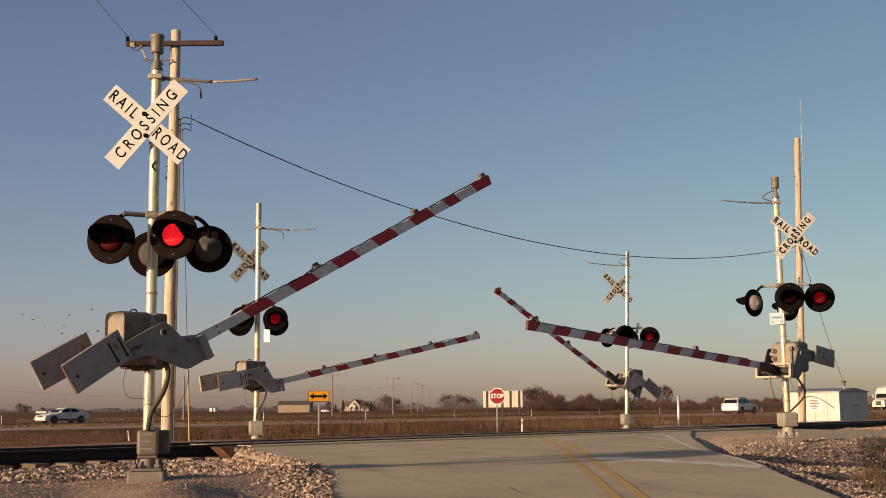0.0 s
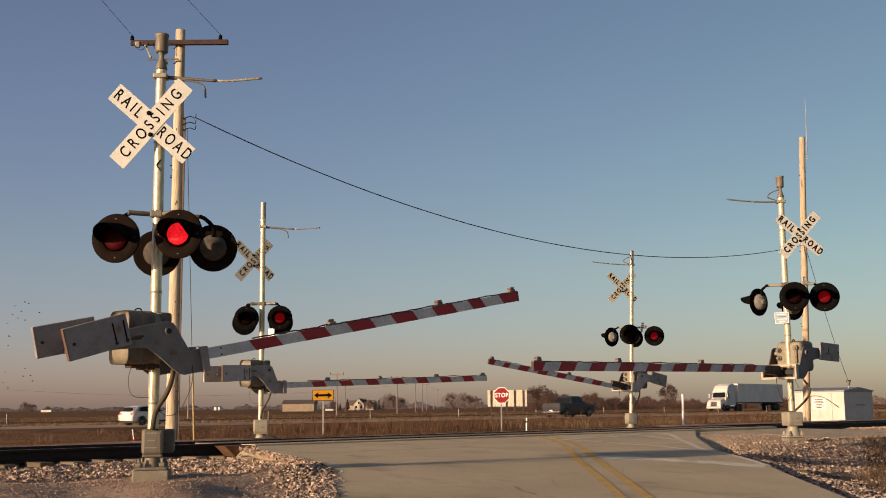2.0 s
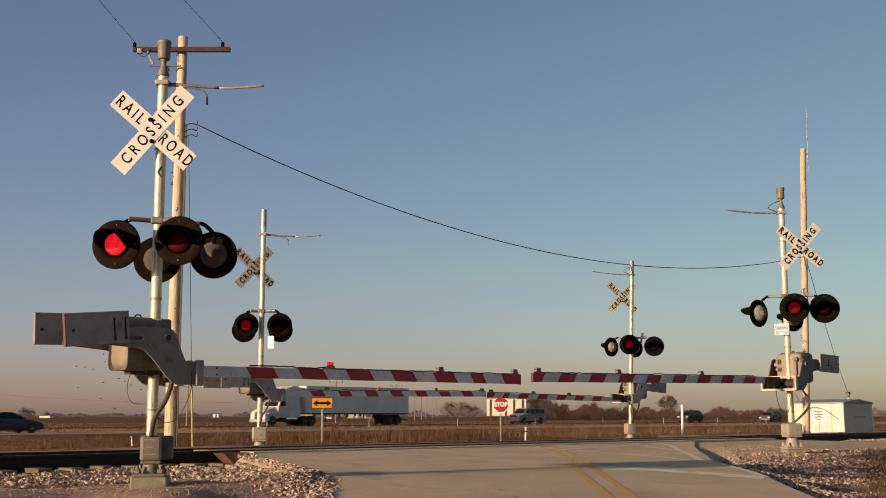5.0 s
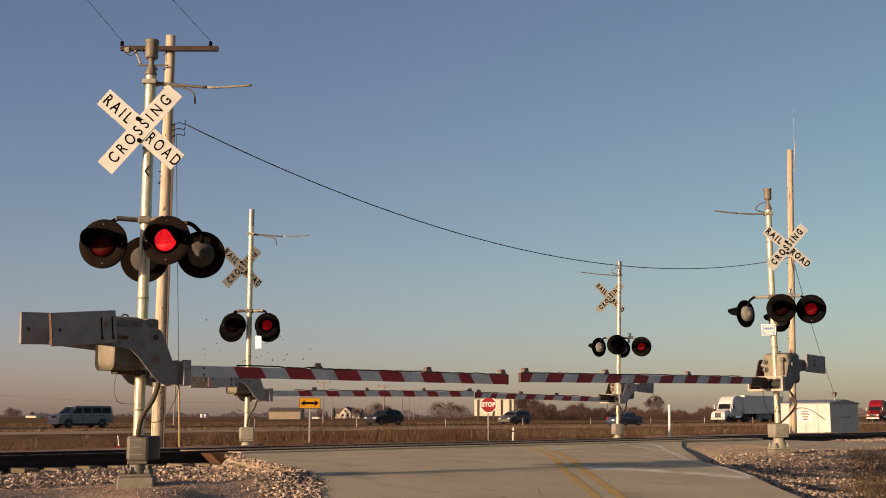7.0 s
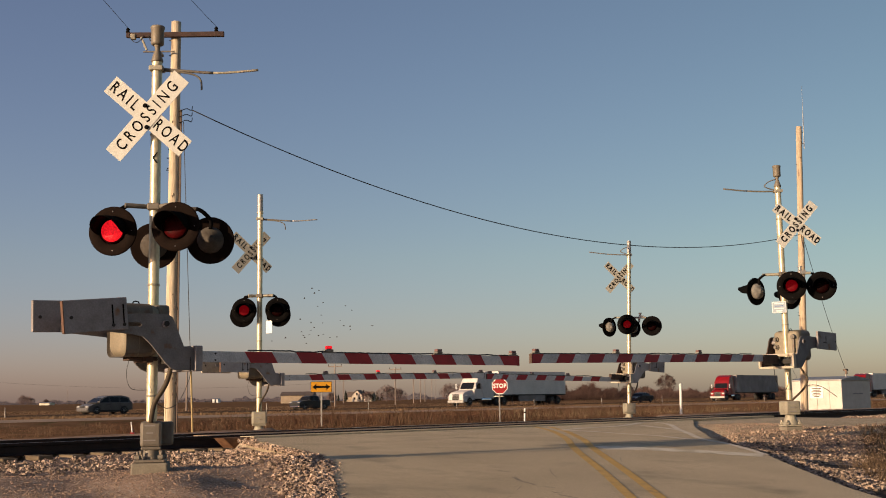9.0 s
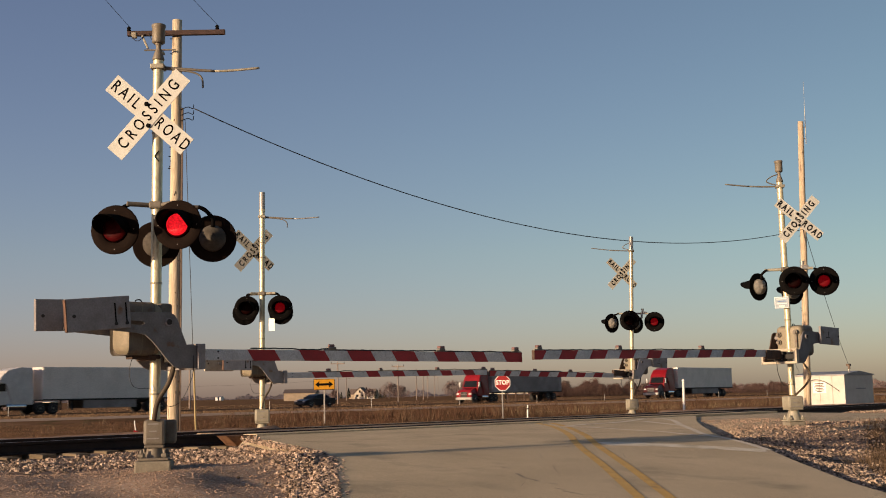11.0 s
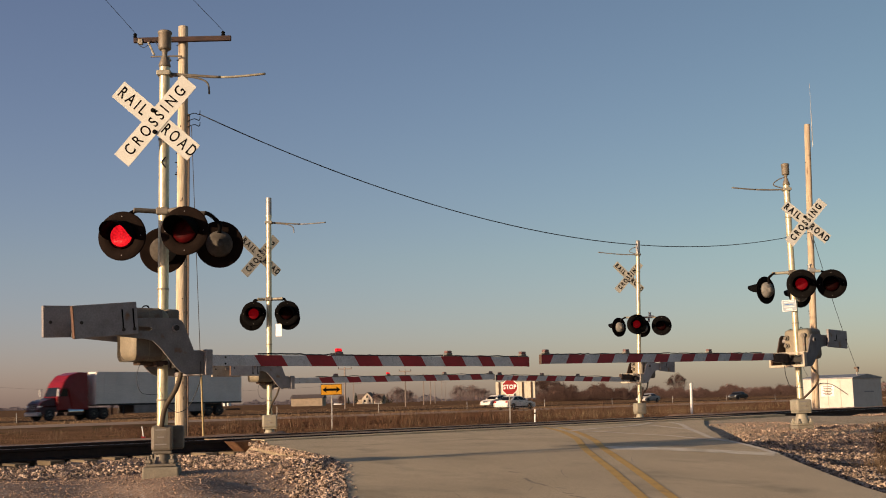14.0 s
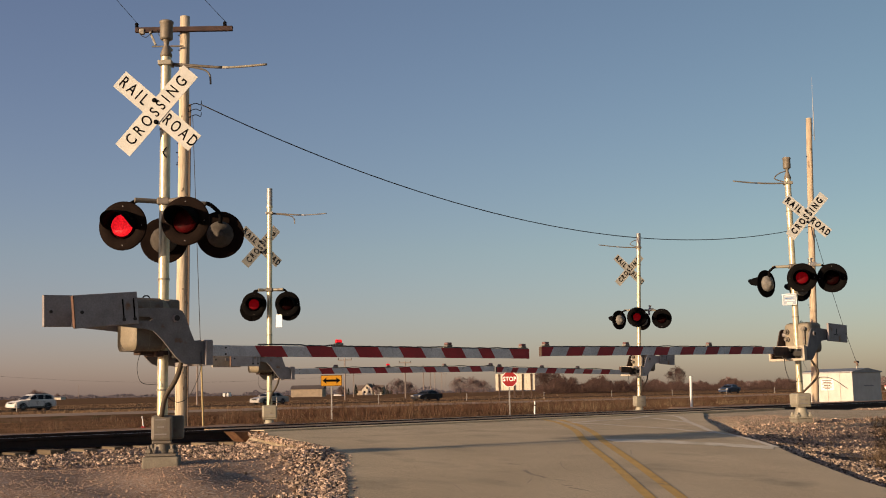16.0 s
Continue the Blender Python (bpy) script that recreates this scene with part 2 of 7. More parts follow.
M = {
    "galv": mat("aluminium_paint", (0.64, 0.58, 0.40), (0.50, 0.45, 0.30), 4, 0.36, 0.35, 0.05, 40, stretch=(1, 1, 0.3), spots=(9, 0.58, 0.72, (0.24, 0.20, 0.12)), grain=0.22),
    "cast": mat("grey_cast_paint", (0.33, 0.31, 0.24), (0.25, 0.23, 0.18), 5, 0.55, 0.1, 0.1, 60, spots=(7, 0.60, 0.72, (0.14, 0.10, 0.07))),
    "cast_dark": mat("grimy_cast_iron", (0.17, 0.15, 0.12), (0.12, 0.105, 0.085), 5, 0.6, 0.1, 0.15, 60, spots=(7, 0.60, 0.72, (0.12, 0.07, 0.045))),
    # cream of sun-facing steel put into the colour, rust spots besides
    "sunlit_frame": mat("sunlit_frame_cream", (0.46, 0.41, 0.32), (0.36, 0.31, 0.24), 5, 0.6, 0, 0.1, 60, spots=(8, 0.60, 0.72, (0.16, 0.09, 0.05))),
    "rust_seam": mat("rust_stain", (0.15, 0.09, 0.065), (0.11, 0.07, 0.055), 20, 0.9, spec=0.1),
    "rust": mat("dark_rusty_steel", (0.09, 0.055, 0.04), (0.05, 0.032, 0.025), 8, 0.8, 0.1, 0.25, 60),
    "plate": mat("grey_steel_plate", (0.285, 0.268, 0.268), (0.21, 0.197, 0.196), 5, 0.6, 0.1, 0.12, 50, spots=(6, 0.63, 0.73, (0.20, 0.11, 0.06))),
    "pale_plate": mat("pale_grey_steel", (0.42, 0.40, 0.40), (0.33, 0.315, 0.31), 5, 0.6, 0, 0.1, 50, spots=(6, 0.63, 0.73, (0.22, 0.14, 0.09))),
    # dark soil, with the shade of the bank's dip and stone gaps put in
    "shaded_soil": mat("shaded_bank_soil", (0.15, 0.112, 0.082), (0.085, 0.062, 0.045), 2.2, 1.0, 0, 0.9, 30, spots=(16, 0.56, 0.66, (0.27, 0.21, 0.16)), grain=0.35, spec=0.03),
    "arm_plate": mat("dull_arm_steel", (0.205, 0.193, 0.188), (0.15, 0.14, 0.136), 5, 0.6, 0.1, 0.12, 50, spots=(6, 0.63, 0.73, (0.16, 0.09, 0.05))),
    # plate steel with the near arm's bluish shade put into its colour
    "shaded_plate": mat("shaded_blue_grey_steel", (0.155, 0.150, 0.155), (0.105, 0.100, 0.105), 5, 0.6, 0.1, 0.12, 50, spots=(6, 0.63, 0.73, (0.14, 0.08, 0.05))),
    "housing": mat("beige_housing_paint", (0.27, 0.237, 0.172), (0.20, 0.173, 0.125), 4, 0.65, 0.0, 0.08, 50),
    "black": mat("black_signal_paint", (0.005, 0.0045, 0.0045), (0.004, 0.0035, 0.0035), 6, 0.7, 0, 0.05, 60, spec=0.03),
    "faded": mat("faded_brown_black_paint", (0.0135, 0.0085, 0.0066), (0.0095, 0.006, 0.0048), 6, 0.75, 0, 0.05, 60, spec=0.04),
    "hood": mat("matt_black_hood", (0.004, 0.004, 0.004), (0.003, 0.003, 0.003), 6, 0.8, 0, 0.05, 60, spec=0.03),
    "backs": mat("bare_alloy_back", (0.24, 0.23, 0.21), (0.15, 0.145, 0.13), 8, 0.6, 0.1, 0.05, 50, spec=0.3),
    "dull_case": mat("dull_brown_grey_case", (0.10, 0.090, 0.078), (0.06, 0.052, 0.045), 8, 0.7, 0, 0.08, 50, spec=0.1),
    "sign": mat("cream_sign_sheeting", (0.50, 0.505, 0.47), (0.44, 0.445, 0.41), 5, 0.5, 0, 0.02, 90),
    "sign_old": mat("weathered_sign_sheeting", (0.42, 0.415, 0.37), (0.35, 0.345, 0.305), 5, 0.7, 0, 0.04, 60, spec=0.2),
    "sign_dull": mat("dull_cream_sign", (0.48, 0.475, 0.40), (0.42, 0.415, 0.35), 5, 0.7, 0, 0.03, 60, spec=0.2),
    "ink": mat("black_sign_ink", (0.006, 0.006, 0.006), None, 8, 0.8, 0, 0, spec=0.04),
    "gate_white": mat("gate_white_sheeting", (0.60, 0.60, 0.61), (0.47, 0.47, 0.48), 3, 0.5, 0, 0.03, 60, spots=(9, 0.60, 0.74, (0.26, 0.25, 0.24)), grain=0.2),
    "gate_red": mat("gate_red_sheeting", (0.36, 0.019, 0.026), (0.28, 0.016, 0.021), 4, 0.6, 0, 0.03, 60),
    "lens": mat("dark_red_lens", (0.06, 0.0018, 0.003), (0.035, 0.0012, 0.002), 20, 0.5, 0, 0.2, 90, spec=0.08),
    "lit": mat("lit_red_lamp", (0.34, 0.006, 0.010), (0.22, 0.003, 0.006), 16, 0.4, 0, 0.8, 40, emit=((1.0, 0.012, 0.022), 0.62), spec=0.3, grain=0.3),
    "lens_dark": mat("unlit_side_lens", (0.009, 0.0008, 0.001), (0.006, 0.0006, 0.0007), 20, 0.5, 0, 0.2, 90, spec=0.04),
    "lit_side": mat("lit_lamp_seen_off_axis", (0.075, 0.002, 0.004), (0.05, 0.0015, 0.003), 30, 0.5, 0, 0.2, 70, emit=((1.0, 0.004, 0.018), 0.085), spec=0.1),
    "gate_lens": mat("gate_lamp_lens", (0.20, 0.11, 0.105), (0.15, 0.08, 0.075), 20, 0.4, 0, 0.1),
    "rubber": mat("black_cable", (0.02, 0.02, 0.02), None, 10, 0.6, 0, 0.05),
    "conc": mat("grey_concrete", (0.21, 0.19, 0.15), (0.15, 0.135, 0.105), 5, 0.9, 0, 0.4, 50, spots=(4, 0.6, 0.72, (0.2, 0.18, 0.14))),
    "wood": mat("weathered_pole_wood", (0.62, 0.54, 0.40), (0.46, 0.38, 0.27), 9, 0.9, 0, 0.6, 40, stretch=(1, 1, 0.07), spots=(14, 0.64, 0.72, (0.16, 0.11, 0.075)), grain=0.3, spec=0.2),
    "wood_tan": mat("tan_pole_wood", (0.56, 0.46, 0.33), (0.40, 0.32, 0.225), 9, 0.9, 0, 0.6, 40, stretch=(1, 1, 0.07), spots=(14, 0.64, 0.72, (0.17, 0.11, 0.075)), grain=0.25, spec=0.1),
    "sleeper": mat("weathered_sleeper_timber", (0.22, 0.178, 0.125), (0.135, 0.106, 0.073), 7, 0.95, 0, 0.6, 40, stretch=(1, 0.15, 1), rand=0.3, spec=0.1),
    "panel": mat("dusty_crossing_timber", (0.33, 0.255, 0.18), (0.22, 0.165, 0.118), 5, 0.95, 0, 0.5, 40, stretch=(0.15, 1, 1), rand=0.15, spec=0.05),
    "apron": mat("packed_tan_dirt", (0.58, 0.48, 0.335), (0.48, 0.395, 0.27), 1.6, 1.0, 0, 0.7, 45, spots=(7, 0.56, 0.70, (0.25, 0.195, 0.135)), grain=0.3, spec=0.03),
    "verge_dirt": mat("pinkish_verge_dirt", (0.36, 0.25, 0.18), (0.25, 0.17, 0.12), 1.2, 1.0, 0, 0.7, 30, spots=(5, 0.55, 0.70, (0.19, 0.13, 0.085)), grain=0.3, spec=0.03),
    "conduit": mat("brown_flexible_conduit", (0.085, 0.066, 0.045), (0.06, 0.046, 0.032), 8, 0.6, 0, 0.1, 50, spec=0.2),
    "end_wood": mat("rusty_brown_end_grain", (0.19, 0.105, 0.06), (0.12, 0.063, 0.038), 9, 0.9, 0, 0.5, 40, spec=0.1),
    "arm_wood": mat("reddish_crossarm_wood", (0.055, 0.030, 0.025), (0.035, 0.02, 0.018), 6, 0.85, 0, 0.4, 40),
    "rail": mat("rusty_rail_steel", (0.030, 0.017, 0.013), (0.018, 0.011, 0.009), 9, 0.75, 0.3, 0.3, 60),
    "rail_top": mat("worn_rail_head", (0.35, 0.31, 0.28), (0.22, 0.18, 0.15), 9, 0.35, 0.8, 0.05, 60, stretch=(0.2, 1, 1)),
    "asphalt": mat("worn_grey_asphalt", (0.60, 0.495, 0.332), (0.505, 0.415, 0.275), 0.6, 0.95, 0, 0.25, 70, spots=(1.1, 0.55, 0.78, (0.33, 0.28, 0.195)), grain=0.36, spec=0.08),
    "tar": mat("oily_scuff", (0.24, 0.20, 0.14), (0.40, 0.335, 0.23), 14, 0.9, grain=0.4),
    "yellow": mat("faded_yellow_paint", (0.64, 0.405, 0.105), (0.53, 0.33, 0.09), 5, 0.8, 0, 0.3, 55, spots=(5, 0.63, 0.75, (0.22, 0.18, 0.12))),
    "white_line": mat("faded_white_paint", (0.76, 0.69, 0.56), (0.62, 0.55, 0.43), 4, 0.85, 0, 0.4, 55, spots=(4, 0.6, 0.75, (0.36, 0.32, 0.26))),
    "faint_paint": mat("nearly_worn_off_paint", (0.76, 0.69, 0.55), (0.64, 0.565, 0.41), 3, 0.9, 0, 0.2, 60, spots=(3, 0.5, 0.7, (0.46, 0.40, 0.27))),
    "highway": mat("highway_concrete", (0.43, 0.335, 0.262), (0.345, 0.268, 0.207), 0.5, 0.95, 0, 0.2, 30, spec=0.0),
    # far carriageway, much darker than the near one
    "highway_dark": mat("dark_far_highway", (0.11, 0.085, 0.065), (0.085, 0.065, 0.05), 0.5, 0.95, 0, 0.2, 30, spec=0.0),
    "ground": mat("dry_ground", (0.215, 0.130, 0.078), (0.145, 0.086, 0.050), 0.35, 1.0, 0, 0.6, 8, spots=(0.9, 0.56, 0.66, (0.10, 0.080, 0.042)), spec=0.0),
    "gravel": mat("pale_gravel_ground", (0.40, 0.292, 0.218), (0.27, 0.194, 0.145), 2.5, 1.0, 0, 1.0, 38, spots=(24, 0.54, 0.66, (0.46, 0.40, 0.33)), grain=0.35, spec=0.05),
    "stones": mat("mixed_ballast_stone", (0.44, 0.345, 0.275), (0.23, 0.17, 0.13), 12, 0.9, 0, 0.4, 60, island=0.75, spec=0.15),
    "fine_gravel": mat("pinkish_brown_gravel", (0.37, 0.272, 0.208), (0.25, 0.180, 0.136), 12, 0.95, 0, 0.4, 60, island=0.35, spec=0.08),
    # ballast stone darkened for the shade that lies on the bank
    "shaded_stones": mat("shaded_bank_stone", (0.40, 0.315, 0.245), (0.17, 0.125, 0.095), 12, 0.9, 0, 0.4, 60, island=0.75, spec=0.15),
    "grass": mat("dead_tan_grass", (0.185, 0.127, 0.078), (0.10, 0.065, 0.041), 0.18, 0.9, 0, 0, 10, island=0.3, spec=0.1),
    "weeds": mat("dry_brown_weeds", (0.125, 0.082, 0.052), (0.065, 0.042, 0.028), 0.16, 0.9, 0, 0, 10, island=0.3, spec=0.1),
    "bramble": mat("reddish_brown_dead_weeds", (0.115, 0.062, 0.038), (0.052, 0.029, 0.020), 0.4, 0.9, 0, 0, 10, island=0.25, spec=0.1),
    "shady_hollow": mat("dark_dead_grass", (0.135, 0.095, 0.062), (0.055, 0.038, 0.025), 1.5, 0.9, 0, 0, 10, island=0.4, spec=0.1),
    "turf": mat("pale_verge_grass", (0.145, 0.090, 0.056), (0.070, 0.042, 0.027), 0.5, 0.9, 0, 0, 10, island=0.3, spec=0.05),
    "straw": mat("bleached_dead_stalks", (0.19, 0.138, 0.094), (0.085, 0.060, 0.041), 0.5, 0.9, 0, 0, 10, island=0.35, spec=0.05),
    "tan_stalk": mat("tan_olive_stalks", (0.235, 0.180, 0.112), (0.105, 0.080, 0.048), 0.5, 0.9, 0, 0, 10, island=0.4, spec=0.05),
    "house_wall": mat("cream_house_siding", (0.50, 0.445, 0.37), (0.43, 0.38, 0.31), 0.8, 0.8),
    "evergreen": mat("dark_evergreen_needles", (0.040, 0.042, 0.030), (0.025, 0.027, 0.020), 0.4, 0.95, 0, 0, 10, island=0.3, spec=0.05),
    # aerial haze is mixed into the far poles' colour
    "far_pole": mat("hazy_grey_pole", (0.25, 0.20, 0.17), None, 5, 0.9),
    "twigs": mat("bare_winter_twigs", (0.105, 0.068, 0.059), (0.062, 0.040, 0.035), 0.3, 0.95, 0, 0, 10, island=0.2, spec=0.05),
    # distance haze put into the colour: paler twigs, bluer tree lines
    "hazy_twigs": mat("haze_paled_twigs", (0.185, 0.135, 0.128), (0.125, 0.09, 0.087), 0.2, 0.95, 0, 0, 10, island=0.25, spec=0.05),
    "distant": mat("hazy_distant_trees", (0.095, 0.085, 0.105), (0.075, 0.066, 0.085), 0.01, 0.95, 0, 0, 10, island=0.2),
    "pole_dark": mat("weathered_grey_pole", (0.15, 0.11, 0.085), None, 5, 0.9),
    "bark": mat("grey_brown_bark", (0.09, 0.065, 0.05), None, 3, 0.95, 0, 0.4, 20),
    "stop_red": mat("stop_sign_red", (0.24, 0.006, 0.010), (0.20, 0.005, 0.008), 6, 0.5, 0, 0, spec=0.2),
    "white": mat("white_sign_paint", (0.80, 0.80, 0.78), (0.72, 0.72, 0.70), 4, 0.5, 0, 0.02),
    "amber": mat("amber_sign_sheeting", (0.62, 0.30, 0.012), (0.54, 0.25, 0.012), 6, 0.45, 0, 0),
    "board": mat("cream_board", (0.72, 0.66, 0.52), (0.62, 0.57, 0.45), 3, 0.6, 0, 0.05, rand=0.05),
    "post_steel": mat("galvanised_post", (0.38, 0.37, 0.35), None, 6, 0.5, 0.5, 0.1),
    "bungalow": mat("white_cabinet_paint", (0.54, 0.525, 0.48), (0.47, 0.455, 0.41), 2.5, 0.5, 0, 0.04, 40, spots=(2.5, 0.64, 0.76, (0.45, 0.40, 0.33))),
    "grey_roof": mat("grey_metal_roof", (0.28, 0.28, 0.29), (0.22, 0.22, 0.23), 3, 0.5, 0.4, 0.05),
    "tan_wall": mat("tan_siding", (0.31, 0.25, 0.18), (0.25, 0.20, 0.145), 0.8, 0.7),
    "bell": mat("dull_bell_paint", (0.20, 0.172, 0.13), (0.145, 0.125, 0.095), 6, 0.55, 0.1, 0.08, 50),
    "dark_roof": mat("brown_shingle_roof", (0.13, 0.10, 0.085), None, 2, 0.9),
    "glass": mat("dark_vehicle_glass", (0.012, 0.013, 0.015), None, 3, 0.12, 0, 0, spec=0.2),
    "tyre": mat("black_tyre_rubber", (0.022, 0.021, 0.02), None, 12, 0.85, 0, 0.2),
    "rim": mat("alloy_rim", (0.45, 0.45, 0.46), None, 8, 0.35, 0.8, 0),
    "chrome": mat("bright_chrome", (0.75, 0.75, 0.76), None, 8, 0.15, 1.0, 0),
    "head": mat("clear_headlight", (0.7, 0.7, 0.68), None, 8, 0.15, 0.2, 0),
    "tail": mat("red_tail_light", (0.35, 0.012, 0.012), None, 8, 0.2, 0, 0),
    "trailer": mat("dull_white_trailer", (0.74, 0.69, 0.64), (0.64, 0.60, 0.55), 0.6, 0.5, 0.1, 0.02, 20),
    "trailer_dark": mat("dirty_grey_trailer", (0.29, 0.255, 0.240), (0.21, 0.185, 0.175), 0.6, 0.7, 0, 0.02, 20, spots=(0.45, 0.55, 0.72, (0.42, 0.38, 0.36))),
    "under": mat("dark_chassis", (0.03, 0.028, 0.026), None, 5, 0.8),
    "bird": mat("dark_bird_plumage", (0.05, 0.045, 0.04), None, 9, 0.9),
    "blue_ink": mat("blue_sign_ink", (0.05, 0.16, 0.42), None, 9, 0.5),
    "guard": mat("faded_yellow_guy_guard", (0.40, 0.31, 0.14), (0.33, 0.25, 0.11), 5, 0.6),
}
PAINT = {}


def paint(name, c, rough=0.3):
    if name not in PAINT:
        PAINT[name] = mat(name, c, tuple(v * 0.85 for v in c), 2, rough, 0.0, 0, 30, spec=0.3)
    return PAINT[name]


# ---- builders ----
def part(name, bm, material, parent, label="", m=None):
    me = bpy.data.meshes.new(name)
    bm.to_mesh(me)
    bm.free()
    me.materials.append(material)
    ob = new(name, me)
    if parent:
        ob.parent = parent
    if m is not None:
        ob.matrix_basis = m
    return tagged(ob, label)


def thing(name, label, category, m, group="", kind=""):
    ob = new(name)
    ob.empty_display_size = 0.2
    ob.matrix_basis = m
    return tagged(ob, label, category, group, kind)


def single(name, bm, material, label, category, m=None, group="", kind=""):
    return tagged(part(name, bm, material, None, "", m), label, category, group, kind)


def box(bm, size, at=(0, 0, 0), bevel=0.0, turn=None, seg=2):
    r = bmesh.ops.create_cube(bm, size=1.0)
    vs = r["verts"]
    mm = Matrix.Translation(at) @ (turn or Matrix()) @ Matrix.Diagonal((*size, 1))
    bmesh.ops.transform(bm, matrix=mm, verts=vs)
    if bevel:
        es = list({e for v in vs for e in v.link_edges})
        bmesh.ops.bevel(bm, geom=es, offset=bevel, segments=seg, affect="EDGES", profile=0.5)
    return bm


def cyl(bm, p, q, r, r2=None, seg=16, caps=True):
    p, q = Vector(p), Vector(q)
    m = Matrix.Translation((p + q) / 2) @ (q - p).to_track_quat("Z", "Y").to_matrix().to_4x4()
    g = bmesh.ops.create_cone(bm, cap_ends=caps, segments=seg, radius1=r, radius2=r if r2 is None else r2, depth=(q - p).length, matrix=m)
    for v in g["verts"]:
        for f in v.link_faces:
            if len(f.verts) == 4:
                f.smooth = True
            else:
                for e in f.edges:
                    e.smooth = False
    return bm


def tube(bm, pts, r, seg=10):
    """A round tube along points, closed at both ends."""
    pts = [Vector(p) for p in pts]
    rings = []
    for i, p in enumerate(pts):
        way = (pts[min(i + 1, len(pts) - 1)] - pts[max(i - 1, 0)]).normalized()
        side = way.cross(Vector((0.13, 0.31, 0.94))).normalized()
        up = side.cross(way)
        rings.append([bm.verts.new(p + r * (math.cos(a) * side + math.sin(a) * up)) for a in (2 * math.pi * k / seg for k in range(seg))])
    for a, b in zip(rings, rings[1:]):
        for k in range(seg):
            f = bm.faces.new((a[k], a[(k + 1) % seg], b[(k + 1) % seg], b[k]))
            f.smooth = True
    bm.faces.new(rings[0][::-1])
    bm.faces.new(rings[-1])
    return bm


def bend(pts, n=6):
    """A smooth run of points through the given ones."""
    pts = [Vector(p) for p in pts]
    out = []
    for i in range(len(pts) - 1):
        a, b, c, d = pts[max(i - 1, 0)], pts[i], pts[i + 1], pts[min(i + 2, len(pts) - 1)]
        for k in range(n):
            t = k / n
            out.append(0.5 * (2 * b + (c - a) * t + (2 * a - 5 * b + 4 * c - d) * t * t + (3 * b - a - 3 * c + d) * t ** 3))
    return out + [pts[-1]]


def prism(bm, outline, y0, y1, bevel=0.0):
    """The outline in x and z, from y0 to y1."""
    a = [bm.verts.new((x, y0, z)) for x, z in outline]
    b = [bm.verts.new((x, y1, z)) for x, z in outline]
    n = len(a)
    fs = [bm.faces.new(a), bm.faces.new(b[::-1])]
    for k in range(n):
        fs.append(bm.faces.new((a[(k + 1) % n], a[k], b[k], b[(k + 1) % n])))
    bmesh.ops.recalc_face_normals(bm, faces=fs)
    if bevel:
        es = [e for e in fs[0].edges] + [e for e in fs[1].edges]
        bmesh.ops.bevel(bm, geom=es, offset=bevel, segments=2, affect="EDGES", profile=0.5)
    return bm


def lathe(bm, profile, seg=28):
    """Profile of (radius, height) turned round z."""
    rings = [[bm.verts.new((r * math.cos(a), r * math.sin(a), z)) for a in (2 * math.pi * k / seg for k in range(seg))] for r, z in profile]
    for a, b in zip(rings, rings[1:]):
        for k in range(seg):
            f = bm.faces.new((a[k], a[(k + 1) % seg], b[(k + 1) % seg], b[k]))
            f.smooth = True
    bm.faces.new(rings[0][::-1])
    bm.faces.new(rings[-1])
    bmesh.ops.recalc_face_normals(bm, faces=bm.faces[:])
    return bm


def new_bm():
    return bmesh.new()


def lettering(text, size, depth=0.003, squeeze=1.0, gap=1.0, bold=0.004):
    cu = bpy.data.curves.new("lettering", "FONT")
    cu.body, cu.size, cu.extrude, cu.align_x, cu.align_y, cu.space_character = text, size, depth, "CENTER", "CENTER", gap
    cu.offset = bold * size / 0.15
    ob = new("lettering", cu)
    bpy.context.view_layer.update()
    me = bpy.data.meshes.new_from_object(ob.evaluated_get(bpy.context.evaluated_depsgraph_get()))
    bpy.data.objects.remove(ob)
    bm = new_bm()
    bm.from_mesh(me)
    bmesh.ops.scale(bm, vec=(squeeze, 1, 1), verts=bm.verts[:])
    return bm


def P(s, d, z=0.0):
    """A place by metres along and across the track."""
    return U * s + N * d + Vector((0, 0, z))


def facing(x, y, z, alpha):
    """Local x to the reader's right, y up, z out of the face, which looks to -y turned by alpha degrees towards +x."""
    a = radians(alpha)
    out, up = Vector((math.sin(a), -math.cos(a), 0)), Vector((0, 0, 1))
    right = up.cross(out)
    m = Matrix((right, up, out)).transposed().to_4x4()
    return Matrix.Translation((x, y, z)) @ m


def road_z(n):
    return float(np.interp(abs(n), [0, 1.5, 5.5, 11, 20, 45], [-0.05, -0.05, -0.14, -0.55, -0.85, -0.60]))


KEYED = []                                    # (part, rows): keyed in motions()
HALF, FIRST = 0.609, 0.05                     # the flashers' half period and first change


def flashing(ob, rest, drop, even):
    """The lit lamp comes up to its lens while it burns and rests in its case between."""
    low = rest @ Matrix.Translation((0, 0, -drop))
    on = not even                             # the odd lamps burn at the start
    rows, k = [(0.0, rest if on else low)], 0
    while FIRST + HALF * k < 15.95:
        t = FIRST + HALF * k
        rows.append((t - 1 / 60, rest if on else low))
        on = (k % 2 == 0) == even
        rows.append((t + 1 / 60 + 0.001, rest if on else low))
        k += 1
    rows.append((16.0, rest if on else low))
    KEYED.append((ob, rows))

# ---- ground, road, track ----
ROAD_L = ((-30, -0.6), (5, -0.7), (11.4, -1.0), (14.5, -1.35), (15.5, -1.6), (16.8, -2.1), (18.6, -2.9), (20.5, -3.4), (60, -3.4))
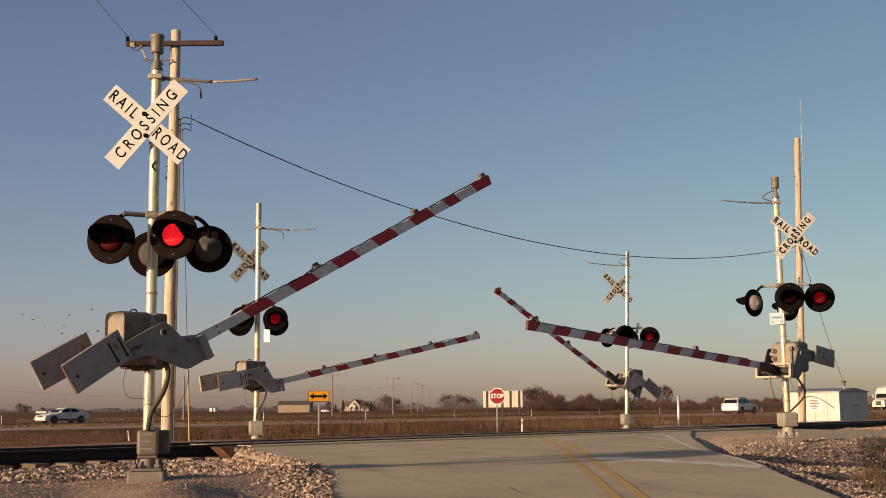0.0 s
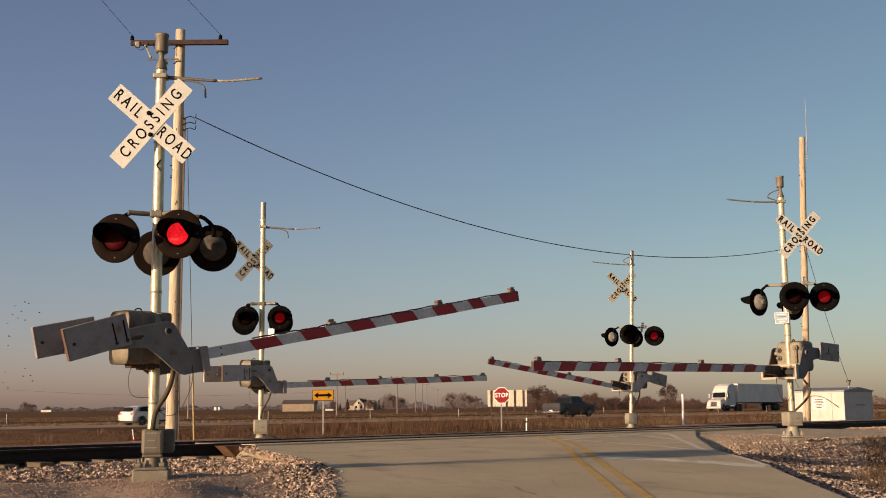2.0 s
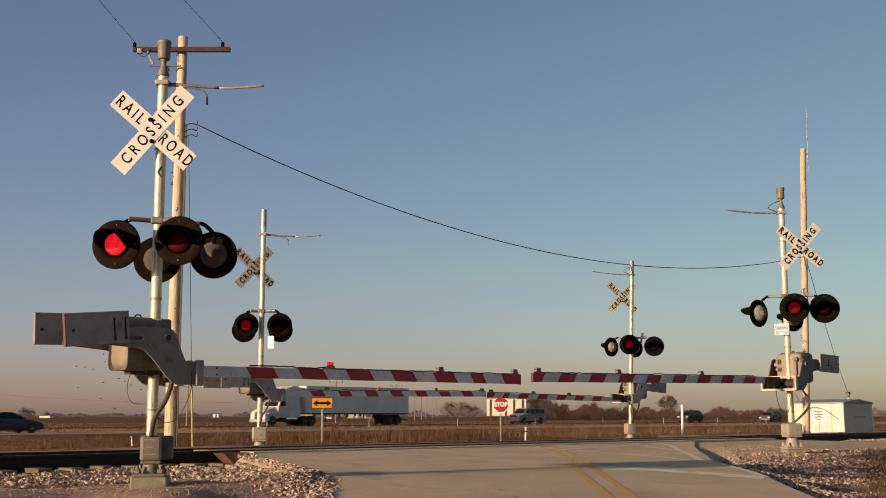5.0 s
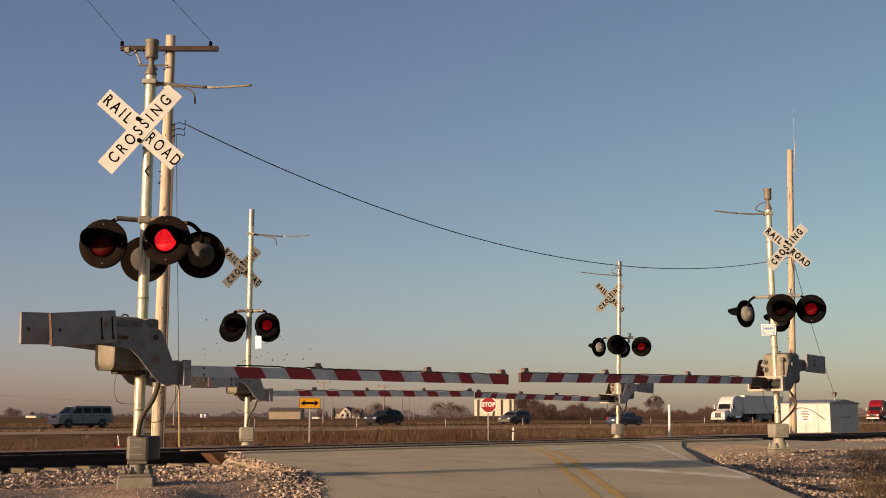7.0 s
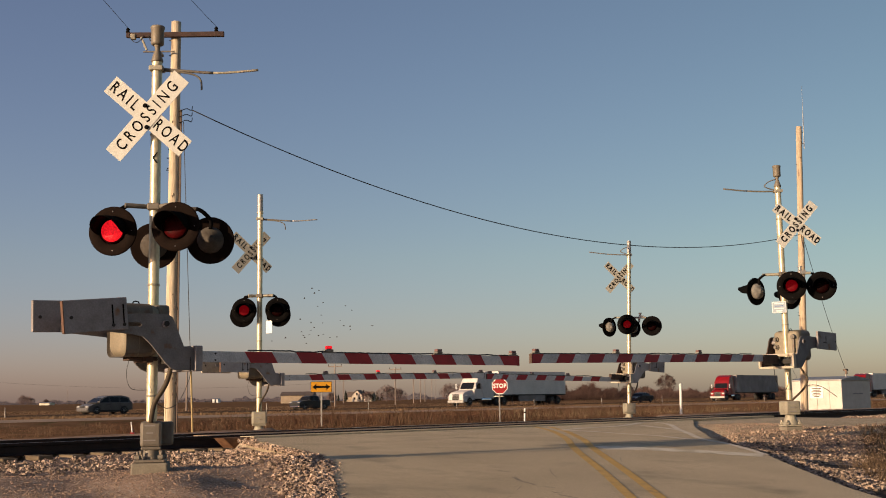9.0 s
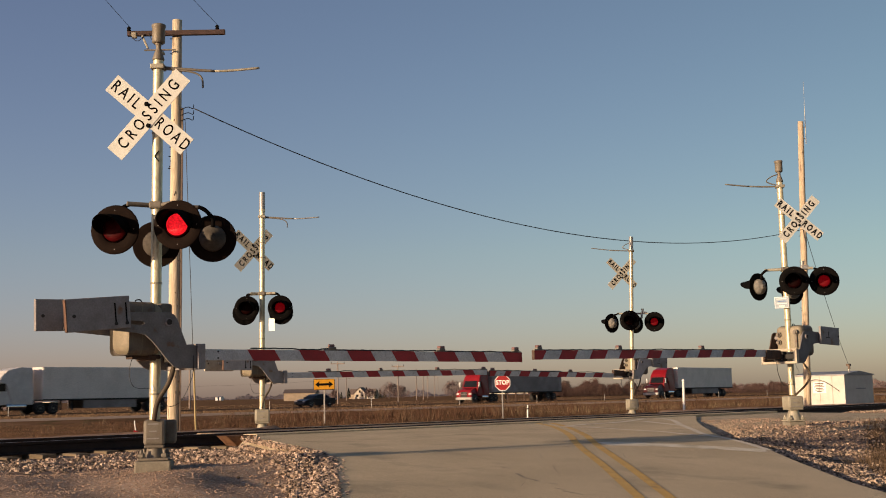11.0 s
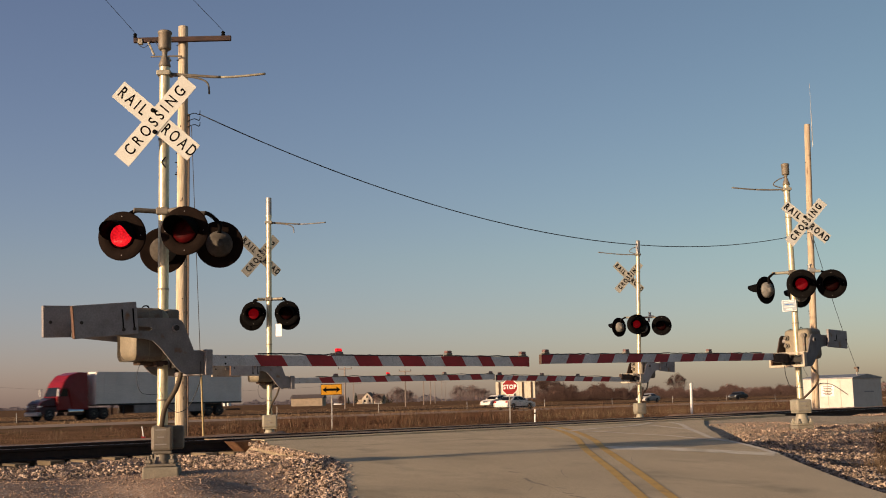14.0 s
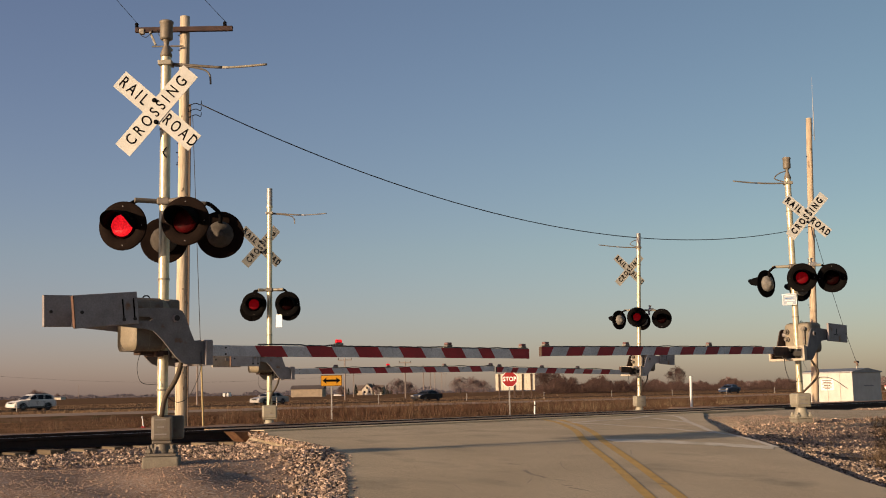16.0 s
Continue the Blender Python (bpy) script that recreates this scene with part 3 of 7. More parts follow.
ROAD_R = ((-30, 4.85), (12.9, 4.80), (15.2, 4.83), (16.6, 4.87), (18.4, 4.97), (19.5, 4.80), (20.3, 4.71), (22.4, 4.99), (24.9, 5.42), (28.5, 6.2), (60, 7.5))


def road_left(y):
    return float(np.interp(y, *zip(*ROAD_L)))


def road_right(y):
    return float(np.interp(y, *zip(*ROAD_R)))


def on_road(p, margin=0.0):
    return road_left(p.y) - margin < p.x < road_right(p.y) + margin and p.y < 48


def ground_z(p):
    n = p.dot(N) - MID
    z = road_z(n) if n < 14 else float(np.interp(n, [14, 20, 40], [-0.62, -0.6, -0.58]))
    if abs(n) < 16 and not (road_left(p.y) - 0.25 < p.x < road_right(p.y) + 0.03 and p.y < 48):
        rough = 1.0
        if n < 0 and p.x > 2:                # the bank beside the far kerb lies nearly level with the road
            s = p.dot(U)
            level = min(1.0, max(0.0, (30.5 - s) / 2.0)) * min(1.0, max(0.0, (4.9 - abs(n)) / 0.8))   # the packed apron beside the rail
            rough = 0.45 - 0.35 * level
            beside = p.x - road_right(p.y)
            table = float(np.interp(abs(n), [0, 1.3, 1.6, 5.0, 16], [0.19, 0.19, 0.10, 0.07, 0.0]))
            z -= table + (0.03 - table) * level
            # past the signal the bank falls away from the road
            z -= float(np.interp(abs(n), [5.7, 6.9, 12, 16], [0, 1, 1, 0])) * float(np.interp(beside, [0, 0.6, 1.5, 2.6, 3.5, 6.0], [0.0, 0.10, 0.21, 0.31, 0.39, 0.46]))
            z += 0.045 * noise.noise(p * 1.9 + Vector((7, 2, 0))) * min(1.0, max(0.0, (abs(n) - 5.8) / 1.0))
            z -= 0.11 * math.exp(-((beside - 0.20) / 0.26) ** 2) * min(1.0, max(0.0, (abs(n) - 3.1) / 0.9))   # the slab's edge drops off
        elif n < 0:
            z -= float(np.interp(abs(n), [0, 1.2, 1.5, 2.2, 3.2, 4.6, 5.7, 9, 16], [0.25, 0.19, 0.215, 0.25, 0.27, 0.15, 0.07, 0.09, 0.0]))
            z += 0.09 * math.exp(-((p.x + 2.0) / 0.42) ** 2 - ((p.y - 14.35) / 0.55) ** 2) + 0.07 * math.exp(-((p.x + 2.75) / 0.40) ** 2 - ((p.y - 12.5) / 0.5) ** 2)   # two hummocks
            z += 0.07 * noise.noise(p * 0.9 + Vector((3, 1, 0))) * min(1.0, max(0.0, (abs(n) - 2.4) / 1.5))
        else:
            z -= float(np.interp(abs(n), [0, 1.2, 1.5, 3.6, 4.6, 5.2, 9, 16], [0.25, 0.22, -0.02, -0.04, 0.10, 0.15, 0.10, 0.0]))
        z += rough * (0.05 * noise.noise(p * 0.7) + 0.02 * noise.noise(p * 2.3))
    else:
        z -= 0.06 if on_road(p) else 0.035
    return z


def shady_hollow(p):
    """How deep in the bank's shaded streak, laid in as colour, a place lies, 0 to 1."""
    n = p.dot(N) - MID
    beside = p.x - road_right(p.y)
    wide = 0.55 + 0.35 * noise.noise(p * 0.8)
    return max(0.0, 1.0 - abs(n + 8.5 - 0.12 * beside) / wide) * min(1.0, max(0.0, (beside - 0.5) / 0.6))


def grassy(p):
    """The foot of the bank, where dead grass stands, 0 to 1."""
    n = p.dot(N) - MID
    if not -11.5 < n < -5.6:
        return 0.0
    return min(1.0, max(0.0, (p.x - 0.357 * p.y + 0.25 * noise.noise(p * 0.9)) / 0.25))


def ground_sheet():
    """One sheet to the horizon, fine near the crossing."""
    def steps(lo, hi, fine, far):
        mid = list(np.arange(lo, hi, fine))
        out, w = [], fine
        x = hi
        while x < far:
            out.append(x)
            w *= 1.35
            x += w
        back, w, x = [], fine, lo
        while x > -far:
            w *= 1.35
            x -= w
            back.append(x)
        return back[::-1] + mid + out + [far]
    ss, ds = steps(-8, 44, 0.2, 4200), steps(-6, 34, 0.2, 4200)
    verts = []
    for d in ds:
        for s in ss:
            p = P(s, d)
            p.z = ground_z(p)
            verts.append(p)
    w = len(ss)
    faces = [(j * w + i, j * w + i + 1, (j + 1) * w + i + 1, (j + 1) * w + i) for j in range(len(ds) - 1) for i in range(w - 1)]
    me = bpy.data.meshes.new("ground")
    me.from_pydata(verts, [], faces)
    me.materials.append(M["ground"])
    me.materials.append(M["gravel"])
    me.materials.append(M["apron"])
    me.materials.append(M["verge_dirt"])
    me.materials.append(M["shaded_soil"])
    for f in me.polygons:
        f.use_smooth = True
        n = f.center.dot(N) - MID
        s = f.center.dot(U)
        if -14 < n < 5.5 and -60 < s < 150:
            f.material_index = 1
        if -6.0 + 0.6 * noise.noise(f.center * 1.1) < n < -0.8 and s < 30.5 and f.center.x > road_right(f.center.y) - 0.2:
            f.material_index = 2
        # the bank's shaded streak and stone gaps are coloured in as darker soil
        if -12.5 < n < -6 and -0.1 < f.center.x - road_right(f.center.y) < 6 and (n < -8.8 or max(shady_hollow(f.center), grassy(f.center)) > 0.15):
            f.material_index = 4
        elif -5.0 < n < -0.8 and 9.3 < s < 19 and f.center.x > road_left(f.center.y) - 0.8:
            f.material_index = 2
        elif 0.8 < n < 5.2 and -60 < s < 150:
            f.material_index = 3
    return tagged(new("ground", me), "flat dry ground with gravel beside the track", "ground", kind="structure")


ground_sheet()


def near_gap(x):
    """y at which the road meets the near edge of the track panel, and the far edge."""
    return (MID - 0.85 - x * N.x) / N.y, (MID + 0.85 - x * N.x) / N.y


road = thing("road", "worn grey asphalt country road with faded markings", "road", Matrix(), kind="structure")


def road_sheet(name, near):
    bm = new_bm()
    rows = []
    ws = np.linspace(0, 1, 25)
    ts = np.linspace(0, 1, 90)
    for w in ws:
        row = []
        for t in ts:
            # the sheets end on a line beside the rails
            y = -30 + t * 45
            for _ in range(12):
                x = road_left(y) + (road_right(y) - road_left(y)) * w
                lo, hi = near_gap(x)
                y = (-20 + (lo + 20) * t ** 0.6) if near else (hi + (48 - hi) * t ** 1.5)
            p = Vector((road_left(y) + (road_right(y) - road_left(y)) * w, y, 0))
            p.z = road_z(p.dot(N) - MID)
            row.append(bm.verts.new(p))
        rows.append(row)
    for a, b in zip(rows, rows[1:]):
        for i in range(len(ts) - 1):
            f = bm.faces.new((a[i], b[i], b[i + 1], a[i + 1]))
            f.smooth = True
    # a skirt gives the slab its thickness
    for e in [e for e in bm.edges if e.is_boundary]:
        e.smooth = False
        a, b = e.verts
        va, vb = bm.verts.new(a.co - Vector((0, 0, 0.22))), bm.verts.new(b.co - Vector((0, 0, 0.22)))
        bm.faces.new((a, b, vb, va))
    bmesh.ops.recalc_face_normals(bm, faces=bm.faces[:])
    return part(name, bm, M["asphalt"], road)


road_sheet("slab", True)
road_sheet("slab", False)


def line(name, pts, width, material, lift=0.004, n=14):
    """A painted line through plan points, laid on the road."""
    run = bend([Vector((x, y, 0)) for x, y in pts], n)
    bm = new_bm()
    rows = []
    for i, p in enumerate(run):
        way = (run[min(i + 1, len(run) - 1)] - run[max(i - 1, 0)]).normalized()
        side = Vector((-way.y, way.x, 0)) * width / 2
        row = []
        for k in (-1, 1):
            q = p + side * k
            q.z = road_z(q.dot(N) - MID) + lift
            row.append(bm.verts.new(q))
        rows.append(row)
    for a, b in zip(rows, rows[1:]):
        bm.faces.new((a[0], a[1], b[1], b[0]))
    bmesh.ops.recalc_face_normals(bm, faces=bm.faces[:])
    return part(name, bm, material, road)


line("yellow_line", [(1.98, -19), (1.98, -6), (1.98, 1), (1.98, 8), (1.99, 12.1), (2.02, 14.6), (2.01, 16.4), (2.02, 17.8), (2.13, 20.2), (2.12, 22.6), (1.95, 24.3)], 0.118, M["yellow"], n=8)
line("yellow_line", [(2.31, -19), (2.31, -6), (2.31, 1), (2.31, 8), (2.32, 12.2), (2.33, 14.6), (2.32, 16.3), (2.31, 17.7), (2.36, 19.6), (2.39, 22.2), (2.27, 24.2)], 0.118, M["yellow"], n=8)
line("edge_line", [(4.40, 26.3), (4.85, 26.7), (5.02, 25.6), (4.70, 22.96), (4.50, 20.7), (4.55, 19.9), (4.72, 19.4), (4.84, 18.6), (4.90, 17.6)], 0.12, M["white_line"])
line("stop_line", [(2.42, 17.72), (3.05, 17.86), (3.87, 17.72), (4.82, 17.46)], 0.52, M["faint_paint"], 0.005)
line("cross_line", [(2.35, 22.6), (2.97, 23.6), (3.66, 24.4), (4.45, 26.0)], 0.14, M["white_line"], 0.006)
line("cross_line", [(4.31, 24.9), (4.49, 23.8), (4.66, 22.8)], 0.13, M["white_line"], 0.006)
line("cross_line", [(2.36, 22.55), (2.89, 22.0), (3.44, 20.93), (4.0, 20.17), (4.46, 19.75)], 0.13, M["white_line"], 0.006)
# oily scuffs and hair cracks in the wheel track
for pts, wide in ((((0.70, 14.33), (0.76, 14.23), (0.82, 14.19)), 0.035), (((0.85, 13.7), (0.92, 13.3), (1.0, 13.17), (1.05, 13.04)), 0.05), (((1.16, 12.92), (1.2, 12.88), (1.25, 12.86)), 0.05),
                  (((1.18, 12.51), (1.24, 12.44), (1.29, 12.45)), 0.035), (((0.51, 12.57), (0.56, 12.6), (0.61, 12.64)), 0.03), (((-0.12, 12.88), (-0.06, 12.85)), 0.03),
                  (((1.37, 14.64), (1.35, 14.16), (1.37, 13.84)), 0.010), (((1.32, 15.95), (1.31, 15.52)), 0.010), (((0.82, 12.56), (0.86, 12.75), (0.89, 12.9)), 0.012),
                  (((1.23, 12.3), (1.33, 12.2), (1.43, 12.06)), 0.04), (((2.52, 16.4), (2.46, 15.87)), 0.012), (((-0.01, 12.4), (0.05, 12.15), (0.13, 11.67)), 0.008)):
    line("scuff", pts, wide, M["tar"], 0.0015, n=4)


def rail_mesh(s0, s1, d, name):
    """A T rail: foot, web and head, along the track."""
    half = [(0.076, -0.186), (0.076, -0.175), (0.02, -0.155), (0.009, -0.14), (0.009, -0.055), (0.036, -0.042), (0.036, -0.008), (0.028, 0.0)]
    prof = half + [(-x, z) for x, z in half[::-1]]
    bm = new_bm()
    a = [bm.verts.new((s0, y, z)) for y, z in prof]
    b = [bm.verts.new((s1, y, z)) for y, z in prof]
    fs = [bm.faces.new((a[k], a[(k + 1) % 16], b[(k + 1) % 16], b[k])) for k in range(16)]
    fs += [bm.faces.new(a[::-1]), bm.faces.new(b)]
    bmesh.ops.recalc_face_normals(bm, faces=fs)
    ob = part(name, bm, M["rail"], track)
    ob.data.materials.append(M["rail_top"])
    for f in ob.data.polygons:
        if f.center.z > -0.001:
            f.material_index = 1
    ob.matrix_basis = Matrix.Translation((0, d, 0))
    return ob


TRACK_M = Matrix.Translation(N * MID) @ pose(0, 0, 0, 0, 0, TRACK_TURN)
track = thing("railway_track", "single railway track on timber sleepers in ballast", "railway track", TRACK_M, kind="structure")
rail_mesh(-400, 900, -0.755, "rail")
rail_mesh(-400, 900, 0.755, "rail")
bm = new_bm()
box(bm, (0.23, 2.6, 0.18), (0, 0, -0.275), 0.012, seg=1)
tie = part("sleeper", bm, M["sleeper"], track)
tie.matrix_basis = Matrix.Translation((-30 * 0.52 - 6, 0, 0))
tie_mesh = tie.data
random.seed(3)
for k in range(1, 240):
    ob = new("sleeper", tie_mesh)
    ob.parent = track
    ob.matrix_basis = pose(-21.6 + 0.52 * k, random.uniform(-0.03, 0.03), random.uniform(-0.012, 0.012), 0, 0, random.uniform(-0.6, 0.6))
# crossing panels of timber beside and between the rails where the road passes
for d, w in ((-1.06, 0.42), (-0.33, 0.62), (0.33, 0.62), (1.06, 0.42)):
    for k in range(7):
        bm = new_bm()
        box(bm, (2.35, w, 0.18), (0, 0, -0.1), 0.012)
        ob = part("crossing_timber", bm, M["panel" if abs(d) < 1 else "asphalt"], track, "dusty brown timber crossing panel" if abs(d) < 1 else "paved crossing panel")
        ob.matrix_basis = Matrix.Translation((12.35 + 2.36 * k, d, -0.012))
# dirt and ballast lie nearly level with the rail heads
bm = new_bm()
box(bm, (1300, 1.30, 0.2), (250, 0, -0.145), 0.03, seg=1)
part("dirt_fill", bm, M["verge_dirt"], track, "pinkish dirt packed between the rails")
bm = new_bm()
prism(bm, ((-0.42, -0.03), (0.12, -0.03), (0.10, -0.22), (-0.20, -0.22)), -0.16, 0.16, 0.015)
part("end_block", bm, M["end_wood"], track, "worn rusty brown timber end block").matrix_basis = Matrix.Translation((11.02, -1.08, 0.0))

# divided highway beyond
for name, d0, d1 in (("highway", 61.5, 71.5), ("highway_far", 88.0, 98.5)):
    bm = new_bm()
    box(bm, (5200, d1 - d0, 0.3), (300, 0, -0.55), 0)
    for side, k in ((d0 - d1) / 2, 1), ((d1 - d0) / 2, -1):   # grassed shoulders slope down to the field
        x0, x1 = side, side - 4.0 * k
        v = [bm.verts.new(q) for q in ((-2300, x0, -0.405), (2900, x0, -0.405), (2900, x1, -0.66), (-2300, x1, -0.66))]
        bm.faces.new(v if k < 0 else v[::-1]).material_index = 1
    ob = single(name, bm, M["highway" if name == "highway" else "highway_dark"], "concrete carriageway of a divided highway", "highway", Matrix.Translation(N * (d0 + d1) / 2) @ pose(0, 0, 0, 0, 0, TRACK_TURN), kind="structure")
    ob.data.materials.append(M["ground"])

# ---- crossing signals ----
def light_head(root, x, y, z, alpha, r, even, front=True, label="", skin="black", lens="lens_dark", burn="lit_side"):
    """A flasher head: round black background, hood, lens, case, and the lamp that burns."""
    m = facing(x, y, z, alpha)
    bm = new_bm()
    lathe(bm, [(r - 0.012, -0.012), (r, -0.006), (r, 0.004), (r - 0.012, 0.012), (0.170, 0.014), (0.160, 0.0), (0.160, -0.012)], 36)
    head = part("light_head", bm, M[skin], root, label, m)
    bm = new_bm()
    lathe(bm, [(0.165, 0.0), (0.165, -0.035), (0.150, -0.075), (0.125, -0.088), (0.120, -0.098), (0.055, -0.108), (0.05, -0.14), (0.03, -0.142)], 28)
    part("case", bm, M["dull_case"] if skin == "faded" else M["backs"], head, "grey alloy lamp case", Matrix.Translation((0, 0, -0.0125)))
    bm = new_bm()
    lathe(bm, [(0.15, 0.0), (0.14, 0.022), (0.09, 0.038), (0.02, 0.044)], 28)
    part("lens", bm, M[lens], head, "dark red glass lens", Matrix.Translation((0, 0, 0.006)))
    # hood: a half tube over the lens, longest at the top
    bm = new_bm()
    rings = []
    seg = 22
    for k in range(seg + 1):
        a = radians(-14 + 208 * k / seg)
        reach = 0.06 + 0.34 * max(0.0, (math.sin(a) + 0.16) / 1.16) ** 0.45
        c = Vector((math.cos(a), math.sin(a), 0))
        row = []
        for rad, t in ((0.182, 0), (0.178, 0.5), (0.172, 1), (0.165, 1), (0.171, 0.5), (0.175, 0)):
            row.append(bm.verts.new(c * rad + Vector((0, -0.030 * t * reach / 0.3, 0.014 + t * reach))))
        rings.append(row)
    for a, b in zip(rings, rings[1:]):
        for k in range(5):
            bm.faces.new((a[k], a[k + 1], b[k + 1], b[k])).smooth = True
    bm.faces.new(rings[0])
    bm.faces.new(rings[-1][::-1])
    bmesh.ops.recalc_face_normals(bm, faces=bm.faces[:])
    part("hood", bm, M["hood"], head)
    for x, y in ((0.0, 0.235), (0.0, -0.235), (-0.235, 0.0), (0.235, 0.0)):
        part("screw", cyl(new_bm(), (x * r / 0.296, y * r / 0.296, 0.008), (x * r / 0.296, y * r / 0.296, 0.020), 0.006, seg=8), M["plate"], head)
    if front:
        bm = new_bm()
        k = 1.0 if burn == "lit" else 0.92
        lathe(bm, [(0.140 * k, 0.0), (0.130 * k, 0.024), (0.09 * k, 0.040), (0.02, 0.046)], 28)
        lamp = part("lamp", bm, M[burn], head, "red flashing lamp")
        flashing(lamp, Matrix.Translation((0, 0, 0.012)), 0.09, even)
    return head


def blade(bm, length, width, turn):
    box(bm, (length, width, 0.006), (0, 0, 0), 0, pose(0, 0, 0, 0, 0, turn))
    return bm


def crossbuck(root, x, y, z, alpha, length, width, old, bold):
    m = facing(x, y, z, alpha) @ pose(0, 0, 0, 0, 0, 3.5)
    face = M["sign_old"] if old else M["sign_dull"] if bold > 0.0065 else M["sign"]
    bm = blade(new_bm(), length, width, 45)
    sign = part("crossbuck", bm, face, root, "weathered grey crossbuck sign" if old else "cream crossbuck sign with black letters", m)
    bm = blade(new_bm(), length, width, -45)
    part("blade", bm, face, sign, "", Matrix.Translation((0, 0, -0.009)))
    size, out = width * 0.84, 0.0045
    k = length / 1.22
    for text, turn, off, lift, sq in (("CROSSING", 45, 0, out, 0.82), ("RAIL", -45, -0.375 * k, out - 0.009, 0.84), ("ROAD", -45, 0.375 * k, out - 0.009, 0.78)):
        bm = lettering(text, size, 0.001, sq * 0.9, 1.6 if len(text) > 4 else 1.5, bold)
        part("lettering", bm, M["ink"], sign, "black letters", pose(off * math.cos(radians(turn)), off * math.sin(radians(turn)), lift, 0, 0, turn))
    for a, b in ((-0.02, 0.125), (-0.012, -0.135)):
        bm = new_bm()
        lathe(bm, [(0.028, 0), (0.028, 0.012), (0.016, 0.02)], 12)
        part("bolt", bm, M["ink"], sign, "", Matrix.Translation((a * k, b * k, 0.004)))
    return sign


ARM_OUTLINE = ((-0.96, 0.06), (-0.52, 0.10), (-0.20, 0.115), (0.03, 0.115), (0.09, 0.085), (0.125, 0.035), (0.19, -0.12), (0.255, -0.265), (0.475, -0.27),
               (0.475, -0.545), (0.15, -0.545), (0.08, -0.52), (0.01, -0.46), (-0.18, -0.25), (-0.29, -0.155), (-0.40, -0.135), (-0.96, -0.09),
               (-0.96, -0.04), (-0.33, -0.04), (-0.30, -0.02), (-0.33, 0.005), (-0.96, 0.005))       # the tail is slit


def gate(root, pivot, sign, reach, droop, rows, lamps, stripes, butt, bell):
    """The swinging arm: side plates, counterweights, striped board, lamps. Local x runs to the tip."""
    turn = TRACK_TURN + (0 if sign > 0 else 180)
    rest = Matrix.Translation(pivot) @ pose(0, 0, 0, 0, 0, turn)
    bm = new_bm()
    cyl(bm, (0, -0.39, 0), (0, 0.39, 0), 0.045, seg=16)
    arm = part("gate_arm", bm, M["plate"], root, "gate arm with counterweights", rest)
    for y in (-0.35, 0.35):
        bm = prism(new_bm(), ARM_OUTLINE if sign > 0 else ARM_OUTLINE[:17], y - 0.012, y + 0.012, 0.004)
        # across the road: belled near plate coloured as shaded, plain one as lit
        part("side_plate", bm, (M["arm_plate"] if bell else M["plate"]) if sign > 0 else M["rust"] if y < 0 else M["shaded_plate"] if bell else M["pale_plate"], arm, "rusty brown side plate" if sign < 0 and y < 0 else "")
        out = -1 if y < 0 else 1
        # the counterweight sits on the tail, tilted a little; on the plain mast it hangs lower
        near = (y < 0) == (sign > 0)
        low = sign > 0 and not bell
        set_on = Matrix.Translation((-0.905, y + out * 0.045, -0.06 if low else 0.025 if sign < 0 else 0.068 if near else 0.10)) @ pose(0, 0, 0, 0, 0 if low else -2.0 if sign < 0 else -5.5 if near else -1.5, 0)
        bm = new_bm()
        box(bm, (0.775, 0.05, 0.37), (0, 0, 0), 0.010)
        # the plain mast's far weight has its sunlit cream put into the colour
        weight = part("counterweight", bm, M["pale_plate"] if low and near else M["sunlit_frame"] if low else M["plate"], arm, "grey slotted steel counterweight", set_on)
        for sx, high in ((0.20, 0.22), (0.335, 0.22)) if sign > 0 else ((0.07, 0.11),):
            bm = new_bm()
            box(bm, (0.016, 0.01, high), (sx, out * 0.027, 0.0 if sign > 0 else 0.03), 0.003, seg=1)
            part("slot", bm, M["ink"], weight)
        if sign < 0:
            bm = new_bm()
            box(bm, (0.16, 0.01, 0.014), (0.10, out * 0.027, -0.045), 0.003, seg=1)
            part("slot", bm, M["ink"], weight)
        for bx, bz in ((-0.30, -0.01), (0.20, -0.125), (0.335, -0.125)) if sign > 0 else ((-0.33, 0.0),):
            bm = new_bm()
            cyl(bm, (bx, -0.036, bz), (bx, 0.036, bz), 0.020, seg=10)
            part("bolt", bm, M["under"], weight)
        if y < 0:
            bm = new_bm()
            box(bm, (0.012, 0.054, 0.36), (-0.389, 0, 0), 0.003, seg=1)
            part("rusty_edge", bm, M["rust_seam"], weight, "rust-stained end edge")
        bm = new_bm()
        cyl(bm, (0, y + out * 0.0, 0), (0, y + out * 0.05, 0), 0.034, seg=14)
        part("hub_bolt", bm, M["under"], arm)
    bm = new_bm()
    for z in (-0.275, -0.53):
        box(bm, (0.10, 0.80, 0.050), (0.435, 0, z), 0.008)
    for y in (-0.385, 0.385):
        box(bm, (0.10, 0.04, 0.30), (0.435, y, -0.405), 0.008)
    # frames seen from their sunny side are coloured as lit, the others grey
    part("cross_head", bm, M["plate"] if sign > 0 else M["sunlit_frame"], arm, "grey open cross frame" if sign > 0 else "pale open cross frame")
    bm = new_bm()
    box(bm, (0.34, 0.09, 0.20), (0.40, 0, -0.405), 0.012)
    box(bm, (0.05, 0.70, 0.10), (0.36, 0, -0.405), 0.01)
    cyl(bm, (0.46, -0.10, -0.34), (0.46, 0.10, -0.34), 0.03, seg=10)
    cyl(bm, (0.46, -0.10, -0.47), (0.46, 0.10, -0.47), 0.03, seg=10)
    part("board_clamp", bm, M["under"], arm, "dark board clamp inside the cross frame")
    if sign < 0:
        bm = new_bm()
        box(bm, (0.56, 0.10, 0.18), (0.73, 0, -0.365), 0.012)
        part("board_shoe", bm, M["rust"], arm, "dark rusty board shoe")
